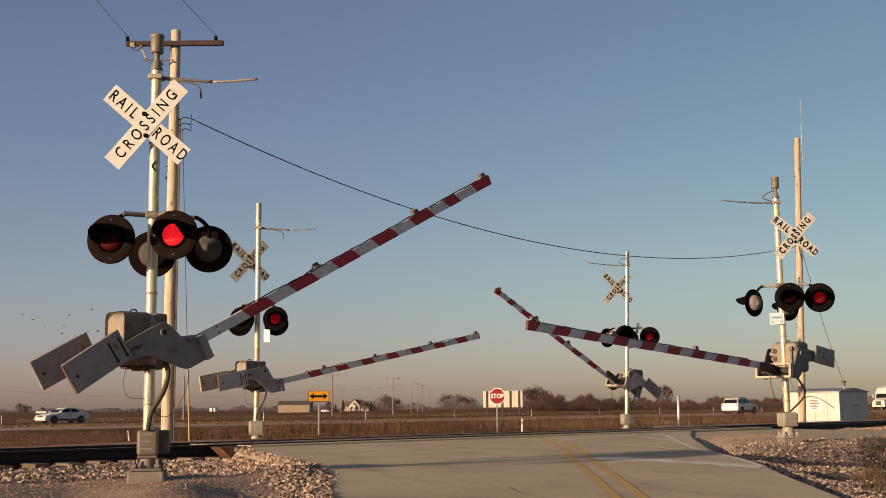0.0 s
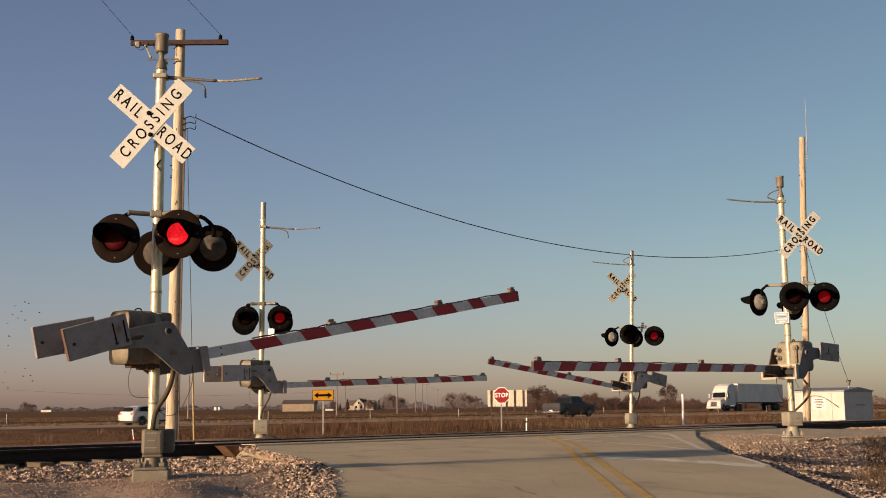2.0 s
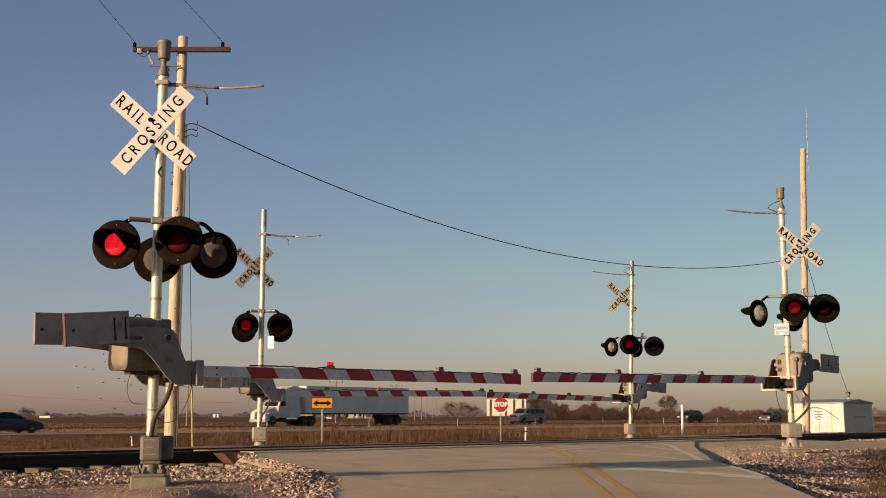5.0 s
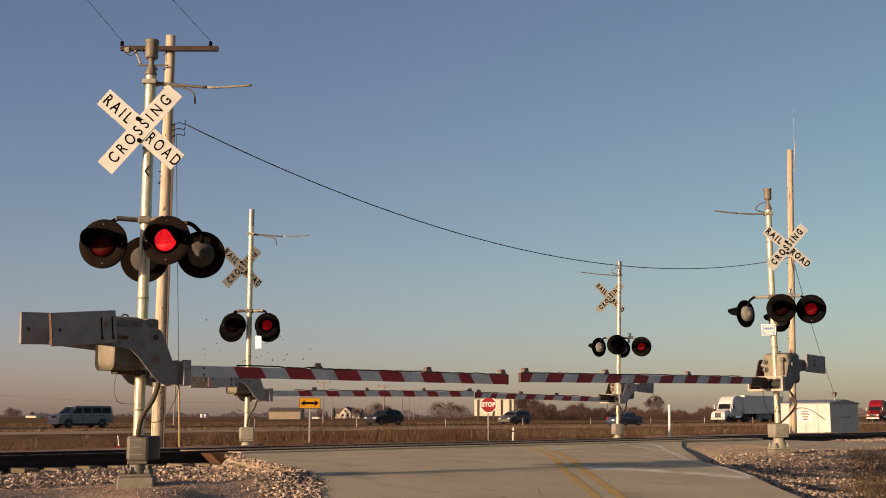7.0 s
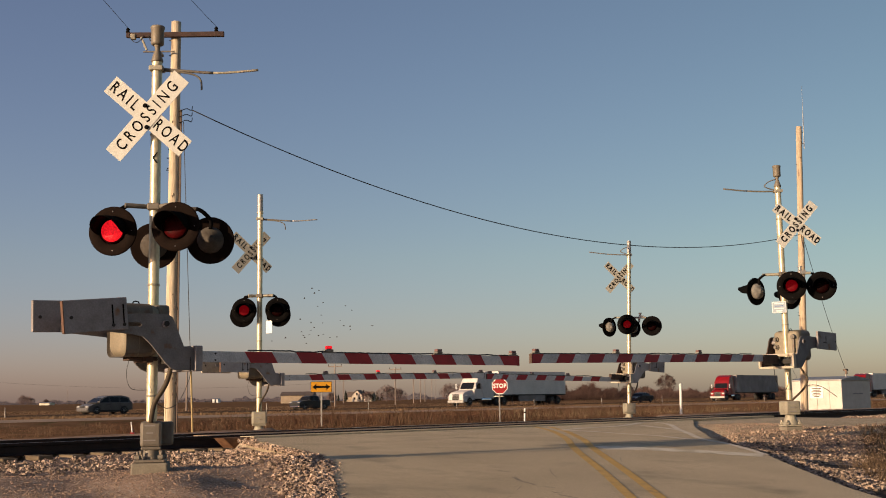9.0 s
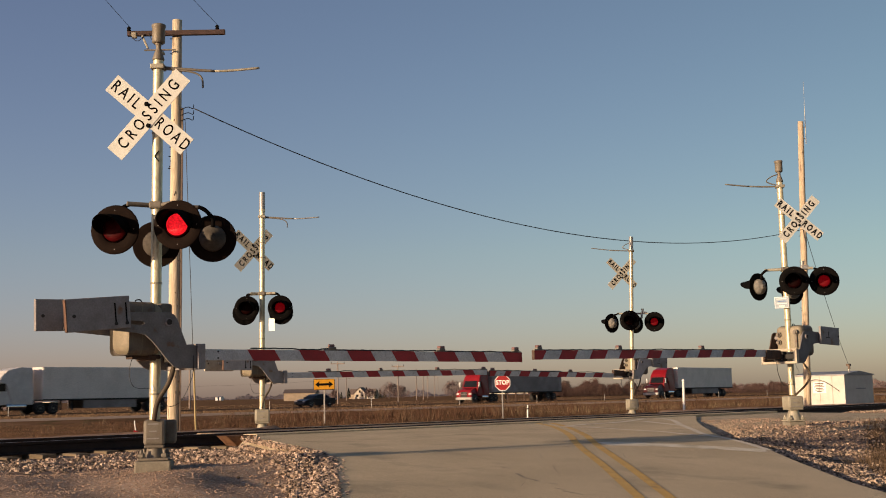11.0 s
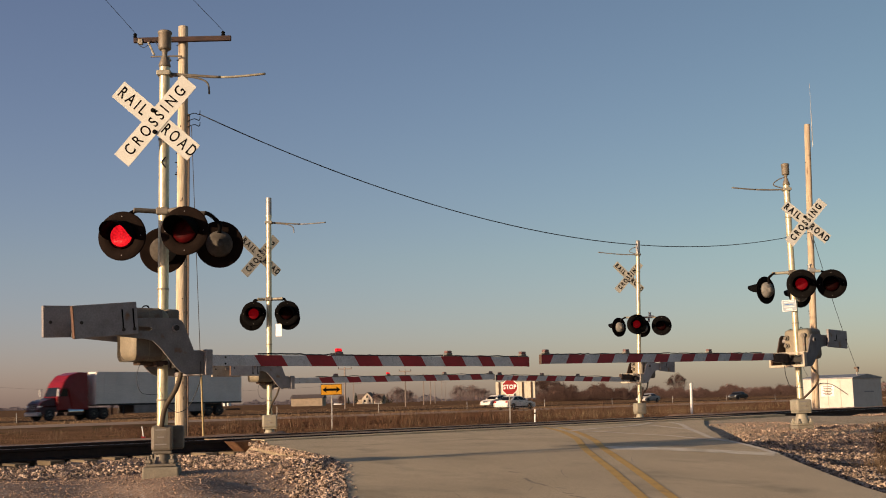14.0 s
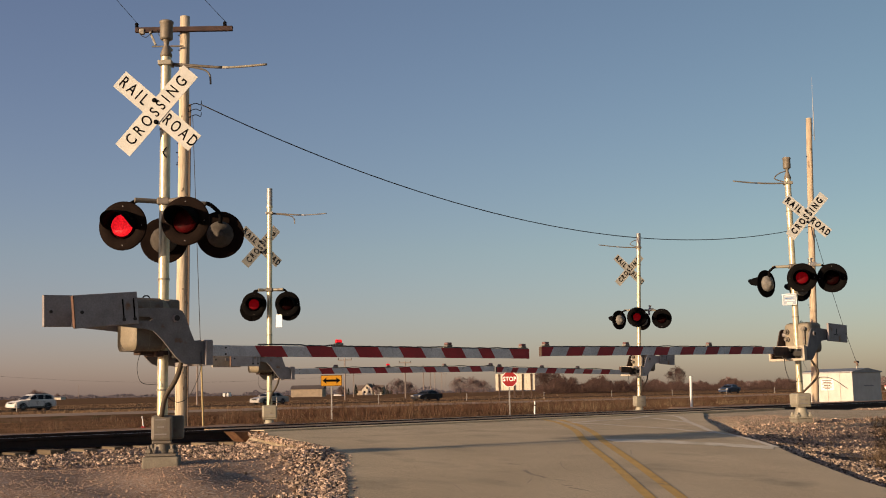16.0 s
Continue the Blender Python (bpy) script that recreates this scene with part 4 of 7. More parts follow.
        bm = tube(new_bm(), bend([(0.66, 0.05, -0.52), (0.62, 0.05, -0.75), (0.45, 0.05, -0.98), (0.22, 0.05, -0.96), (0.12, 0.05, -0.78), (0.18, 0.05, -0.60)]), 0.007, 6)
        part("loop_cable", bm, M["rubber"], arm, "hanging thin cable loop")
    # tapered board
    x0, z0, z1 = 0.42, butt, droop + 0.01
    h0, h1 = 0.136, 0.143

    def mid(x):
        f = (x - x0) / (reach - x0)
        return z0 + (z1 - z0) * f, (h0 + (h1 - h0) * f) / 2
    bm = prism(new_bm(), ((x0, z0 - h0 / 2), (x0, z0 + h0 / 2), (reach, z1 + h1 / 2), (reach, z1 - h1 / 2)), -0.022, 0.022, 0.004)
    part("board", bm, M["gate_white"], arm, "white gate board")
    for x in (0.57, 0.90):
        for side in (-0.04, 0.04):
            z = mid(x)[0] + side
            part("bolt", cyl(new_bm(), (x, -0.032, z), (x, 0.032, z), 0.012, seg=8), M["under"], arm)
    first, period, wide, count, extra = stripes
    for k, (a, b) in enumerate([(first + period * i, first + period * i + wide) for i in range(count)] + list(extra)):
        end = b > reach - 0.01
        b += 0.003 if end else 0
        (za, ha), (zb, hb) = mid(a), mid(b)
        la, lb = 0.05, (0 if end else 0.05)
        bm = prism(new_bm(), ((a + la, za - ha - 0.002), (a - la, za + ha + 0.002), (b - lb, zb + hb + 0.002), (b + lb, zb - hb - 0.002)), -0.025, 0.025)
        part("red_stripe", bm, M["gate_red"], arm, "red gate stripe")
    # added dark cover, dims the end face that the sun lights bright red
    part("end_cap", box(new_bm(), (0.006, 0.058, 0.155), (reach + 0.006, 0, z1), 0.002, seg=1), M["rust"], arm, "added dark cover over the board end")
    for i, back in enumerate(lamps):
        x = reach - back
        z, h = mid(x)
        bm = new_bm()
        box(bm, (0.22, 0.05, 0.02), (x, 0, z + h + 0.011), 0.004, seg=1)
        box(bm, (0.12, 0.08, 0.03), (x, 0, z + h + 0.036), 0.008, seg=1)
        part("lamp_foot", bm, M["backs"], arm)
        bm = new_bm()
        box(bm, (0.105, 0.030 if i == 2 and sign > 0 else 0.075, 0.036), (x, 0, z + h + 0.068), 0.010, seg=1)
        part("gate_lamp", bm, M["gate_lens"], arm, "red gate lamp")
        if i == 2 and sign > 0:
            bm = new_bm()
            box(bm, (0.110, 0.034, 0.047), (0, 0, 0), 0.010, seg=1)
            glow = part("lamp", bm, M["lit"], arm, "red flashing gate lamp")
            flashing(glow, Matrix.Translation((x, 0, z + h + 0.076)), 0.14, True)
    pts = []
    n = 90
    for i in range(n + 1):
        x = 1.4 + (reach - 0.2 - 1.4) * i / n
        z, h = mid(x)
        pts.append((x, 0.012 * math.sin(i * 0.9), z + h + 0.007 + 0.03 * max(0.0, noise.noise(Vector((x * 2.1, reach, sign)))) + 0.012 * abs(noise.noise(Vector((x * 9, reach, 2))))))
    part("cable", tube(new_bm(), pts, 0.0095, 6), M["rubber"], arm)
    KEYED.append((arm, [(t, rest @ pose(0, 0, 0, 0, -a, 0)) for t, a in rows]))
    return arm


def signal(label, s, d, lean, sign, top, bell, cross, heads, bar, rod, box_at, gate_args, base_z, concrete, conduit_box, nearness=1.0):
    at = P(s, d)
    # nearness: the whole signal drawn towards the eye, a little smaller
    near = Matrix.Translation(EYE) @ Matrix.Scale(nearness, 4) @ Matrix.Translation(-EYE)
    root = thing("crossing_signal", label, "crossing signal", near @ Matrix.Translation((at.x, at.y, base_z)) @ pose(0, 0, 0, lean[0], lean[1], 0), group="crossing signals")
    up = -base_z                               # local height of z = 0
    out = U * sign                             # towards the road
    # foot
    bm = new_bm()
    box(bm, concrete, (0, 0, 0.0), 0.02, pose(0, 0, 0, 0, 0, 8))
    sunk = 0.0 if sign > 0 and bell else 0.09
    part("foundation", bm, M["conc"], root, "grey concrete footing", Matrix.Translation((0, 0, -concrete[2] / 2 + 0.17 - sunk)))
    bm = new_bm()
    box(bm, (0.36, 0.36, 0.03), (0, 0, 0.19 - sunk), 0.008, pose(0, 0, 0, 0, 0, 8))
    for a in range(4):
        c = Vector((math.cos(a * 1.571 + 0.9), math.sin(a * 1.571 + 0.9), 0)) * 0.19
        cyl(bm, c + Vector((0, 0, 0.17 - sunk)), c + Vector((0, 0, 0.30 - sunk)), 0.02, seg=8)
        box(bm, (0.07, 0.07, 0.05), c + Vector((0, 0, 0.235 - sunk)), 0.01, seg=1)
    cyl(bm, (0, 0, 0.2 - sunk), (0, 0, 0.36), 0.10 if not sunk else 0.16, 0.085, 16)
    part("flange", bm, M["cast_dark"] if sign > 0 and bell else M["cast"], root, "bolted cast flange")
    w = conduit_box
    bm = new_bm()
    squat = sign < 0 and bell
    box(bm, (w, w * 0.95, 0.26 if squat else 0.30), (0, 0, 0.47 if squat else 0.50), 0.04 if squat else 0.035, pose(0, 0, 0, 0, 0, 12))
    box(bm, (w * 0.92, w * 0.87, 0.035), (0, 0, 0.335), 0.012, pose(0, 0, 0, 0, 0, 12))
    junction = part("junction_base", bm, M["cast_dark"] if sign > 0 and bell else M["cast"], root, "grey cast junction base")
    if sign > 0 and bell:
        bm = new_bm()
        box(bm, (0.22, 0.22, 0.28), (0.10, 0.22, 0.50), 0.03, pose(0, 0, 0, 0, 0, 12))
        part("rear_box", bm, M["cast_dark"], root, "dark rear cable box")
    for k in range(3):
        bm = new_bm()
        box(bm, (w * (0.5, 0.34, 0.55)[k], 0.004, 0.014), (0, 0, 0), 0)
        part("mark", bm, M["plate"], junction, "raised illegible mark", pose(0.01, -w * 0.475 - 0.002, (0.555 if squat else 0.60) - 0.085 * k, 0, 0, 12) if k else pose(0.01, -w * 0.478, 0.555 if squat else 0.60, 0, 0, 12))
    # mast
    bm = new_bm()
    cyl(bm, (0, 0, 0.62), (0, 0, top + up), 0.064, seg=24)
    part("mast", bm, M["galv"], root, "round aluminium-painted mast")
    for z in (0.65, 1.98, cross[2] + 0.16, cross[2] - 0.2, bar + 0.02):
        bm = new_bm()
        cyl(bm, (0, 0, z + up - 0.012), (0, 0, z + up + 0.012), 0.072, seg=20)
        part("band", bm, M["cast"], root)
    if bell:
        bm = new_bm()
        lathe(bm, [(0.07, 0), (0.075, 0.02), (0.05, 0.10), (0.03, 0.15), (0.035, 0.2), (0.05, 0.215)], 20)
        part("bell_neck", bm, M["bell"], root, "", Matrix.Translation((0, 0, top + up - 0.01)))
        bm = new_bm()
        lathe(bm, [(0.06, 0), (0.076, 0.012), (0.079, 0.03), (0.079, 0.2), (0.087, 0.21), (0.087, 0.235), (0.075, 0.245), (0.02, 0.25)], 24)
        part("bell", bm, M["bell"], root, "grey cylindrical crossing bell", Matrix.Translation((0, 0, top + up + 0.205)))
        bm = new_bm()
        box(bm, (0.03, 0.16, 0.03), (0.03, 0.08, 0.12), 0.006)
        part("bell_bracket", bm, M["cast"], root, "", Matrix.Translation((0, 0, top + up)))
    else:
        bm = new_bm()
        cyl(bm, (0, 0, top + up), (0, 0, top + up + 0.44), 0.068, seg=24)
        part("mast_cap", bm, M["post_steel"], root, "bright metal mast extension")
        bm = new_bm()
        cyl(bm, (0, 0, top + up - 0.03), (0, 0, top + up + 0.02), 0.075, seg=24)
        part("collar", bm, M["galv"], root)
    # rod with a hook below it, level with the top
    zr, length = rod
    out_rod = Vector((sign, 0, 0))
    p0 = out_rod * 0.05 + Vector((0, 0, zr + up))
    pts = bend([p0, p0 + out_rod * length * 0.25 + Vector((0, 0, -0.03 if sign > 0 else 0.0)), p0 + out_rod * length * 0.6 + Vector((0, 0, -0.06 if sign > 0 else 0.02)), p0 + out_rod * length + Vector((0, 0, -0.03 if sign > 0 else 0.07))])
    k = int(len(pts) * 0.62)
    part("rod", tube(new_bm(), pts[:k + 1], 0.0175, 8), M["cast_dark"], root, "dark grey side rod")
    part("rod_tip", tube(new_bm(), pts[k:], 0.015, 8), M["cast_dark"] if sign < 0 else M["cast"] if bell else M["post_steel"], root, "rod tip")
    if sign > 0:
        hk = bend([p0 + Vector((0, 0, -0.02)), p0 + out_rod * length * 0.28 + Vector((0, 0, -0.06)), p0 + out_rod * length * 0.40 + Vector((0, 0, -0.13)), p0 + out_rod * length * 0.42 + Vector((0, 0, -0.27))])
    else:
        hk = bend([p0 + Vector((0, 0, 0.02)), p0 + out_rod * 0.22 + Vector((0, 0, 0.1)), p0 + out_rod * 0.14 + Vector((0, 0, 0.2)), p0 + out_rod * -0.02 + Vector((0, 0, 0.26))])
    part("hook", tube(new_bm(), hk, 0.012, 8), M["cast_dark"], root)
    bm = new_bm()
    box(bm, (0.17, 0.17, 0.06), (0, 0, zr + up), 0.01)
    part("clamp", bm, M["cast"], root)
    cx, cy, cz, alpha, length, width, old = cross
    crossbuck(root, cx, cy, cz + up, alpha, length, width, old, 0.0016 if sign > 0 and bell else 0.0030 if sign > 0 else 0.006)
    # flashers on a cross pipe
    xs = []
    for x, y, z, alpha, r, even, front in heads:
        light_head(root, x, y, z + up, alpha, r, even, front, "black flasher head with hood" if front else "black flasher head seen from its grey back", *(("faded", "lens", "lit") if sign > 0 and bell else ("black", "lens_dark", "lit_side")))
        a = radians(alpha)
        back = Vector((x - math.sin(a) * 0.10, y + math.cos(a) * 0.10, z + up))
        part("stem", tube(new_bm(), bend([back + Vector((0, 0, 0.13)), back + Vector((0, 0, 0.24)), Vector((back.x * 0.86, back.y * 0.75, bar + up - 0.03)), Vector((back.x * 0.75, back.y * 0.6, bar + up))], 5), 0.026, 8), M["black"], root)
        xs.append((x * 0.75, y * 0.6))
    xs.sort()
    bm = new_bm()
    for p in xs:
        cyl(bm, (0, 0, bar + up), (*p, bar + up), 0.03, seg=12)
    part("pipe_clamp", box(new_bm(), (0.16, 0.18, 0.09), (0, 0, bar + up), 0.02), M["cast_dark"], root, "dark cast pipe clamp")
    part("cross_pipe", bm, M["cast_dark"] if sign > 0 and bell else M["cast"], root, "grey cross pipe of the flashers")
    if sign < 0:
        bm = new_bm()
        box(bm, (0.17, 0.10, 0.09), (0.38, -0.10, bar + up + 0.02), 0.02)
        cyl(bm, (0.34, -0.10, bar + up + 0.05), (0.34, -0.10, bar + up + 0.13), 0.035, seg=10)
        cyl(bm, (0.34, -0.10, bar + up + 0.13), (0.34, -0.10, bar + up + 0.155), 0.05, seg=10)
        box(bm, (0.06, 0.08, 0.16), (0.31, -0.10, bar + up - 0.08), 0.015)
        part("pipe_fitting", bm, M["post_steel"], root, "bright metal pipe fitting")
    # gate mechanism case, set back from the road
    bx = -out * box_at + Vector((0, 0, gate_args[0] - 0.07 + up))
    bm = new_bm()
    box(bm, (0.50, 0.46, 0.62) if sign > 0 else (0.50, 0.58, 0.60), (0, 0, 0), 0.13 if sign > 0 else 0.09, seg=5)
    for f in bm.faces:
        f.smooth = True
    case = part("mechanism_case", bm, M["housing"], root, "beige rounded gate mechanism case", Matrix.Translation(bx) @ pose(0, 0, 0, 0, 0, TRACK_TURN + (0 if sign > 0 else 180)))
    for x in (-0.15, 0.02):
        bm = new_bm()
        box(bm, (0.014, 0.468 if sign > 0 else 0.588, 0.628), (x, 0, 0), 0.09, seg=4)
        part("seam", bm, M["cast_dark"], case, "dark cover seam")
    for y, z in ((-0.20, 0.13), (-0.20, -0.03), (0.19, 0.16)):
        bm = new_bm()
        cyl(bm, (0.24, y, z), (0.29, y, z), 0.055, seg=14)
        cyl(bm, (0.29, y, z), (0.34, y, z), 0.036, seg=6)
        part("knob", bm, M["cast_dark"], case)
    bm = new_bm()
    tube(bm, bend([(-0.05, 0, 0.29), (-0.02, 0, 0.345), (0.04, 0, 0.345), (0.06, 0, 0.29)]), 0.008, 6)
    part("lifting_loop", bm, M["ink"], case)
    bm = new_bm()
    box(bm, (0.38, 0.16, 0.05), (0.08, 0, -0.33), 0.012)
    box(bm, (0.10, 0.30, 0.07), (0.12, 0, -0.34), 0.012)
    part("case_bracket", bm, M["rust"], case, "dark rusty case bracket")
    if sign > 0:
        bm = new_bm()
        box(bm, (0.17, 0.20, 0.16), (0.30, -0.05, 0.23), 0.03)
        part("shaft_cover", bm, M["cast_dark"], case, "dark shaft cover")
    else:
        bm = new_bm()
        box(bm, (0.05, 0.05, 0.34), (0.28, 0.20, 0.02), 0.012)
        cyl(bm, (0.24, 0.20, 0.17), (0.32, 0.20, 0.17), 0.05, seg=12)
        part("lever", bm, M["cast_dark"], case, "dark upright lever")
    # conduit from the case down to the junction base
    bell_side = sign < 0 and bell
    pts = bend([Vector((0.12, -0.06, 1.30 + up)), Vector((0.30, -0.10, 0.98 + up)), Vector((0.36, -0.12, 0.84 + up)), Vector((0.27, -0.14, 0.66 + up)), Vector((0.03, -0.08, 0.42 + up))]) if bell_side else \
        bend([Vector((0.20, -0.06, 1.16 + up)), Vector((0.25, -0.12, 1.00 + up)), Vector((0.20, -0.16, 0.78 + up)), Vector((0.07, -0.15, 0.56 + up)), Vector((0.02, -0.12, 0.34 + up))])
    part("conduit", tube(new_bm(), pts, 0.029 if bell and sign > 0 else 0.022, 10), M["conduit"], root, "brown flexible conduit")
    c1 = bx + Vector((0, 0, -0.30)) - out * 0.05
    pts = bend([c1, c1 + Vector((-0.04, -0.02, -0.20)), c1 + Vector((0.02, -0.03, -0.38)), Vector((-0.05, -0.03, 1.02))])
    part("cable", tube(new_bm(), pts, 0.0035, 6), M["rubber"], root)
    if bell and sign > 0:
        pts = bend([Vector((0.47, -0.06, 1.10 + up)), Vector((0.46, -0.06, 0.86 + up)), Vector((0.33, -0.03, 0.58 + up)), Vector((0.18, 0.02, 0.50 + up)), Vector((0.06, 0.0, 0.56 + up))])
        part("loose_cable", tube(new_bm(), pts, 0.0045, 6), M["rubber"], root, "thin hanging cable")
    gp, reach, droop, rows, lamps, stripes, butt = gate_args
    gate(root, out * -0.04 + Vector((0, 0, gp + up)), sign, reach, droop, rows, lamps, stripes, butt, bell)
    return root


LAMPS = (0.12, 1.72, 3.76)
HOLD = ((4.5, 0.0), (16.0, 0.0))
sig_a = signal("aluminium crossing signal with bell, crossbuck, red flashers and striped gate", 7.02, 12.49, (0.3, 0.0), 1, 4.755, True,
               (-0.07, -0.16, 4.03, -5, 1.27, 0.243, False),
               ((-0.42, -0.30, 2.60, -6, 0.296, True, True), (0.325, -0.30, 2.645, -6, 0.296, False, True), (-0.09, 0.36, 2.50, 190, 0.29, True, False), (0.61, 0.36, 2.56, 190, 0.295, False, False)),
               2.93, (4.66, 1.2), 0.24,
               (1.49, 6.46, -0.385, ((0, 27.2), (0.5, 22.65), (1.0, 18.4), (1.5, 14.25), (2.0, 10.35), (2.5, 6.65), (3.0, 2.9), (3.5, -0.75), (4.0, 0.1)) + HOLD, LAMPS, (1.38, 0.8105, 0.42, 5, ((5.39, 5.66), (6.07, 6.46))), -0.366), -0.30, (0.42, 0.40, 0.6), 0.25, 0.965)
sig_b = signal("aluminium crossing signal with grey crossbuck, paired flashers and striped gate", 15.75, 23.0, (0, 0), 1, 5.08, False,
               (-0.23, 0.15, 4.13, 28, 1.22, 0.232, True),
               ((-0.33, -0.22, 2.70, 2, 0.295, True, True), (0.46, -0.22, 2.70, 2, 0.295, False, True), (-0.46, 0.25, 2.62, 188, 0.29, True, False), (0.42, 0.25, 2.62, 188, 0.29, False, False)),
               3.06, (4.92, 1.33), 0.22,
               (1.47, 7.62, -0.30, ((0, 10.5), (0.5, 7.75), (1.0, 5.0), (1.5, 3.05), (2.0, 1.4), (2.5, 0.75), (3.0, 0.5), (3.5, 0.0)) + HOLD, (0.12, 1.9, 3.9, 5.6), (1.53, 0.864, 0.39, 7, ()), -0.36), -0.33, (0.40, 0.38, 0.4), 0.34)
signal("aluminium crossing signal with crossbuck, three flashers and striped gate", 29.9, 23.0, (0, 1.9), -1, 5.12, False,
               (-0.28, 0.15, 4.38, 14, 1.25, 0.235, True),
               ((-0.61, 0.20, 2.75, 215, 0.31, True, False), (-0.11, -0.30, 2.82, -14, 0.318, True, True), (0.16, 0.30, 2.74, 200, 0.30, False, False), (0.69, -0.25, 2.79, -14, 0.318, False, True)),
               3.06, (5.10, 1.25), 0.22,
               (1.50, 6.56, -0.515, ((0, 24.5), (0.5, 19.4), (1.0, 14.7), (1.5, 10.05), (2.0, 5.95), (2.5, 1.8), (3.0, 0.6), (3.5, 0.1)) + HOLD, (0.12, 1.9, 3.5), (1.56, 0.838, 0.41, 5, ((5.72, 5.96), (6.33, 6.56))), -0.44), -0.33, (0.40, 0.38, 0.4), 0.34)
sig_d = signal("aluminium crossing signal with bell, cream crossbuck, three flashers and gate", 21.7, 12.55, (0, -0.2), -1, 4.90, True,
               (0.25, -0.36, 4.04, 0, 1.14, 0.218, False),
               ((-0.52, 0.20, 2.70, 215, 0.29, True, False), (0.09, -0.30, 2.765, -20, 0.302, True, True), (0.22, 0.30, 2.60, 200, 0.28, False, False), (0.725, -0.25, 2.755, -20, 0.302, False, True)),
               3.04, (4.80, 1.1), 0.22,
               (1.62, 7.92, -0.43, ((0, 5.05), (0.5, 1.65), (1.0, -0.8), (1.5, 0.45), (2.0, 0.2), (2.5, 0.1)) + HOLD, (0.12, 2.2, 4.7), (1.37, 0.788, 0.40, 8, ((7.68, 7.92),)), -0.335), -0.19, (0.36, 0.34, 0.4), 0.34)
# a small bent strap on the near mast, notice plates on two others
bm = new_bm()
for turn, dz in ((40, 0.028), (-40, -0.028)):
    box(bm, (0.014, 0.012, 0.085), (0, 0, dz), 0.003, Matrix.Translation((0, 0, dz * 0.2)) @ pose(0, 0, 0, 0, turn, 0), 1)
part("strap", bm, M["ink"], sig_a, "black bent strap", Matrix.Translation((0.01, -0.072, 3.53 + 0.30)))
bm = new_bm()
box(bm, (0.16, 0.30, 0.006), (0, 0, 0), 0.002, seg=1)
part("notice", bm, M["white"], sig_b, "blank white plate", facing(0.24, -0.08, 2.31 + 0.33, -20))
bm = new_bm()
box(bm, (0.285, 0.235, 0.006), (0, 0, 0), 0.002, seg=1)
notice = part("notice", bm, M["white"], sig_d, "small white-edged pale blue notice", facing(-0.135, -0.10, 2.34 + 0.19, -20) @ pose(0, 0, 0, 0, 0, 1))
bm = new_bm()
box(bm, (0.260, 0.210, 0.003), (0, 0, 0.0025), 0)
part("panel", bm, paint("pale_blue_plate", (0.36, 0.43, 0.50), 0.6), notice, "pale blue field")
for k, (w, h) in enumerate(((0.20, 0.016), (0.16, 0.016), (0.20, 0.016), (0.12, 0.03))):
    bm = new_bm()
    box(bm, (w, h, 0.002), (0, 0.075 - 0.05 * k, 0.0055), 0)
    part("bar", bm, M["white"] if k != 1 else M["blue_ink"], notice, "illegible line")

# ---- poles, wires, signs, cabinet ----
def utility_pole(x, y, z0, top, r0, r1, label, lean=0.0, skin="wood"):
    root = thing("utility_pole", label, "utility pole", Matrix.Translation((x, y, z0)) @ pose(0, 0, 0, 0, lean, 0))
    bm = new_bm()
    n = 10
    h = top - z0
    rings = []
    for k in range(n + 1):
        f = k / n
        r = r0 + (r1 - r0) * f
        rings.append((r, -0.3 + (h + 0.3) * f))
    lathe(bm, rings, 18)
    part("shaft", bm, M[skin], root)
    random.seed(int(x * 10))
    for k in range(14):
        a = random.uniform(2.6, 5.2)
        z = random.uniform(0.35, 0.98) * h
        r = r0 + (r1 - r0) * z / h
        c = Vector((math.cos(a), math.sin(a), 0))
        part("bolt", cyl(new_bm(), c * r + Vector((0, 0, z)), c * (r + 0.05) + Vector((0, 0, z)), 0.012, seg=6), M["ink"], root)
    return root


p1 = utility_pole(-6.23, 27.0, -0.5, 9.68, 0.145, 0.115, "weathered wooden utility pole with a crossarm")
h1 = 9.31 + 0.5
bm = new_bm()
box(bm, (2.34, 0.10, 0.12), (0.02, -0.17, h1), 0.012)
part("crossarm", bm, M["arm_wood"], p1, "reddish brown timber crossarm")
for x in (-1.12, 1.0):
    bm = new_bm()
    lathe(bm, [(0.03, 0), (0.05, 0.03), (0.035, 0.06), (0.05, 0.09), (0.02, 0.13)], 12)
    part("insulator", bm, M["ink"], p1, "dark insulator", Matrix.Translation((x, -0.17, h1 + 0.055)))
bm = new_bm()
box(bm, (0.05, 0.05, 0.36), (0, 0, 0), 0.01, pose(0, 0, 0, 0, -24, 0))
part("arrester", bm, M["cast"], p1, "grey lightning arrester", Matrix.Translation((-0.72, -0.2, h1 - 0.22)))
bm = new_bm()
box(bm, (0.12, 0.10, 0.14), (0, 0, 0), 0.02)
part("fuse_box", bm, M["cast"], p1, "", Matrix.Translation((-0.98, -0.2, h1 - 0.05)))
for k in range(3):
    bm = new_bm()
    tube(bm, bend([(0.12, -0.08, 7.95 - 0.14 * k), (0.30, -0.12, 8.0 - 0.14 * k), (0.42, -0.12, 7.96 - 0.14 * k), (0.44, -0.12, 8.06 - 0.14 * k)]), 0.010, 6)
    part("hook", bm, M["ink"], p1)
bm = new_bm()
box(bm, (0.045, 0.04, 8.0), (0.155, -0.04, 4.0), 0.004, seg=1)
part("riser", bm, M["pole_dark"], p1, "dark cable riser")
random.seed(12)
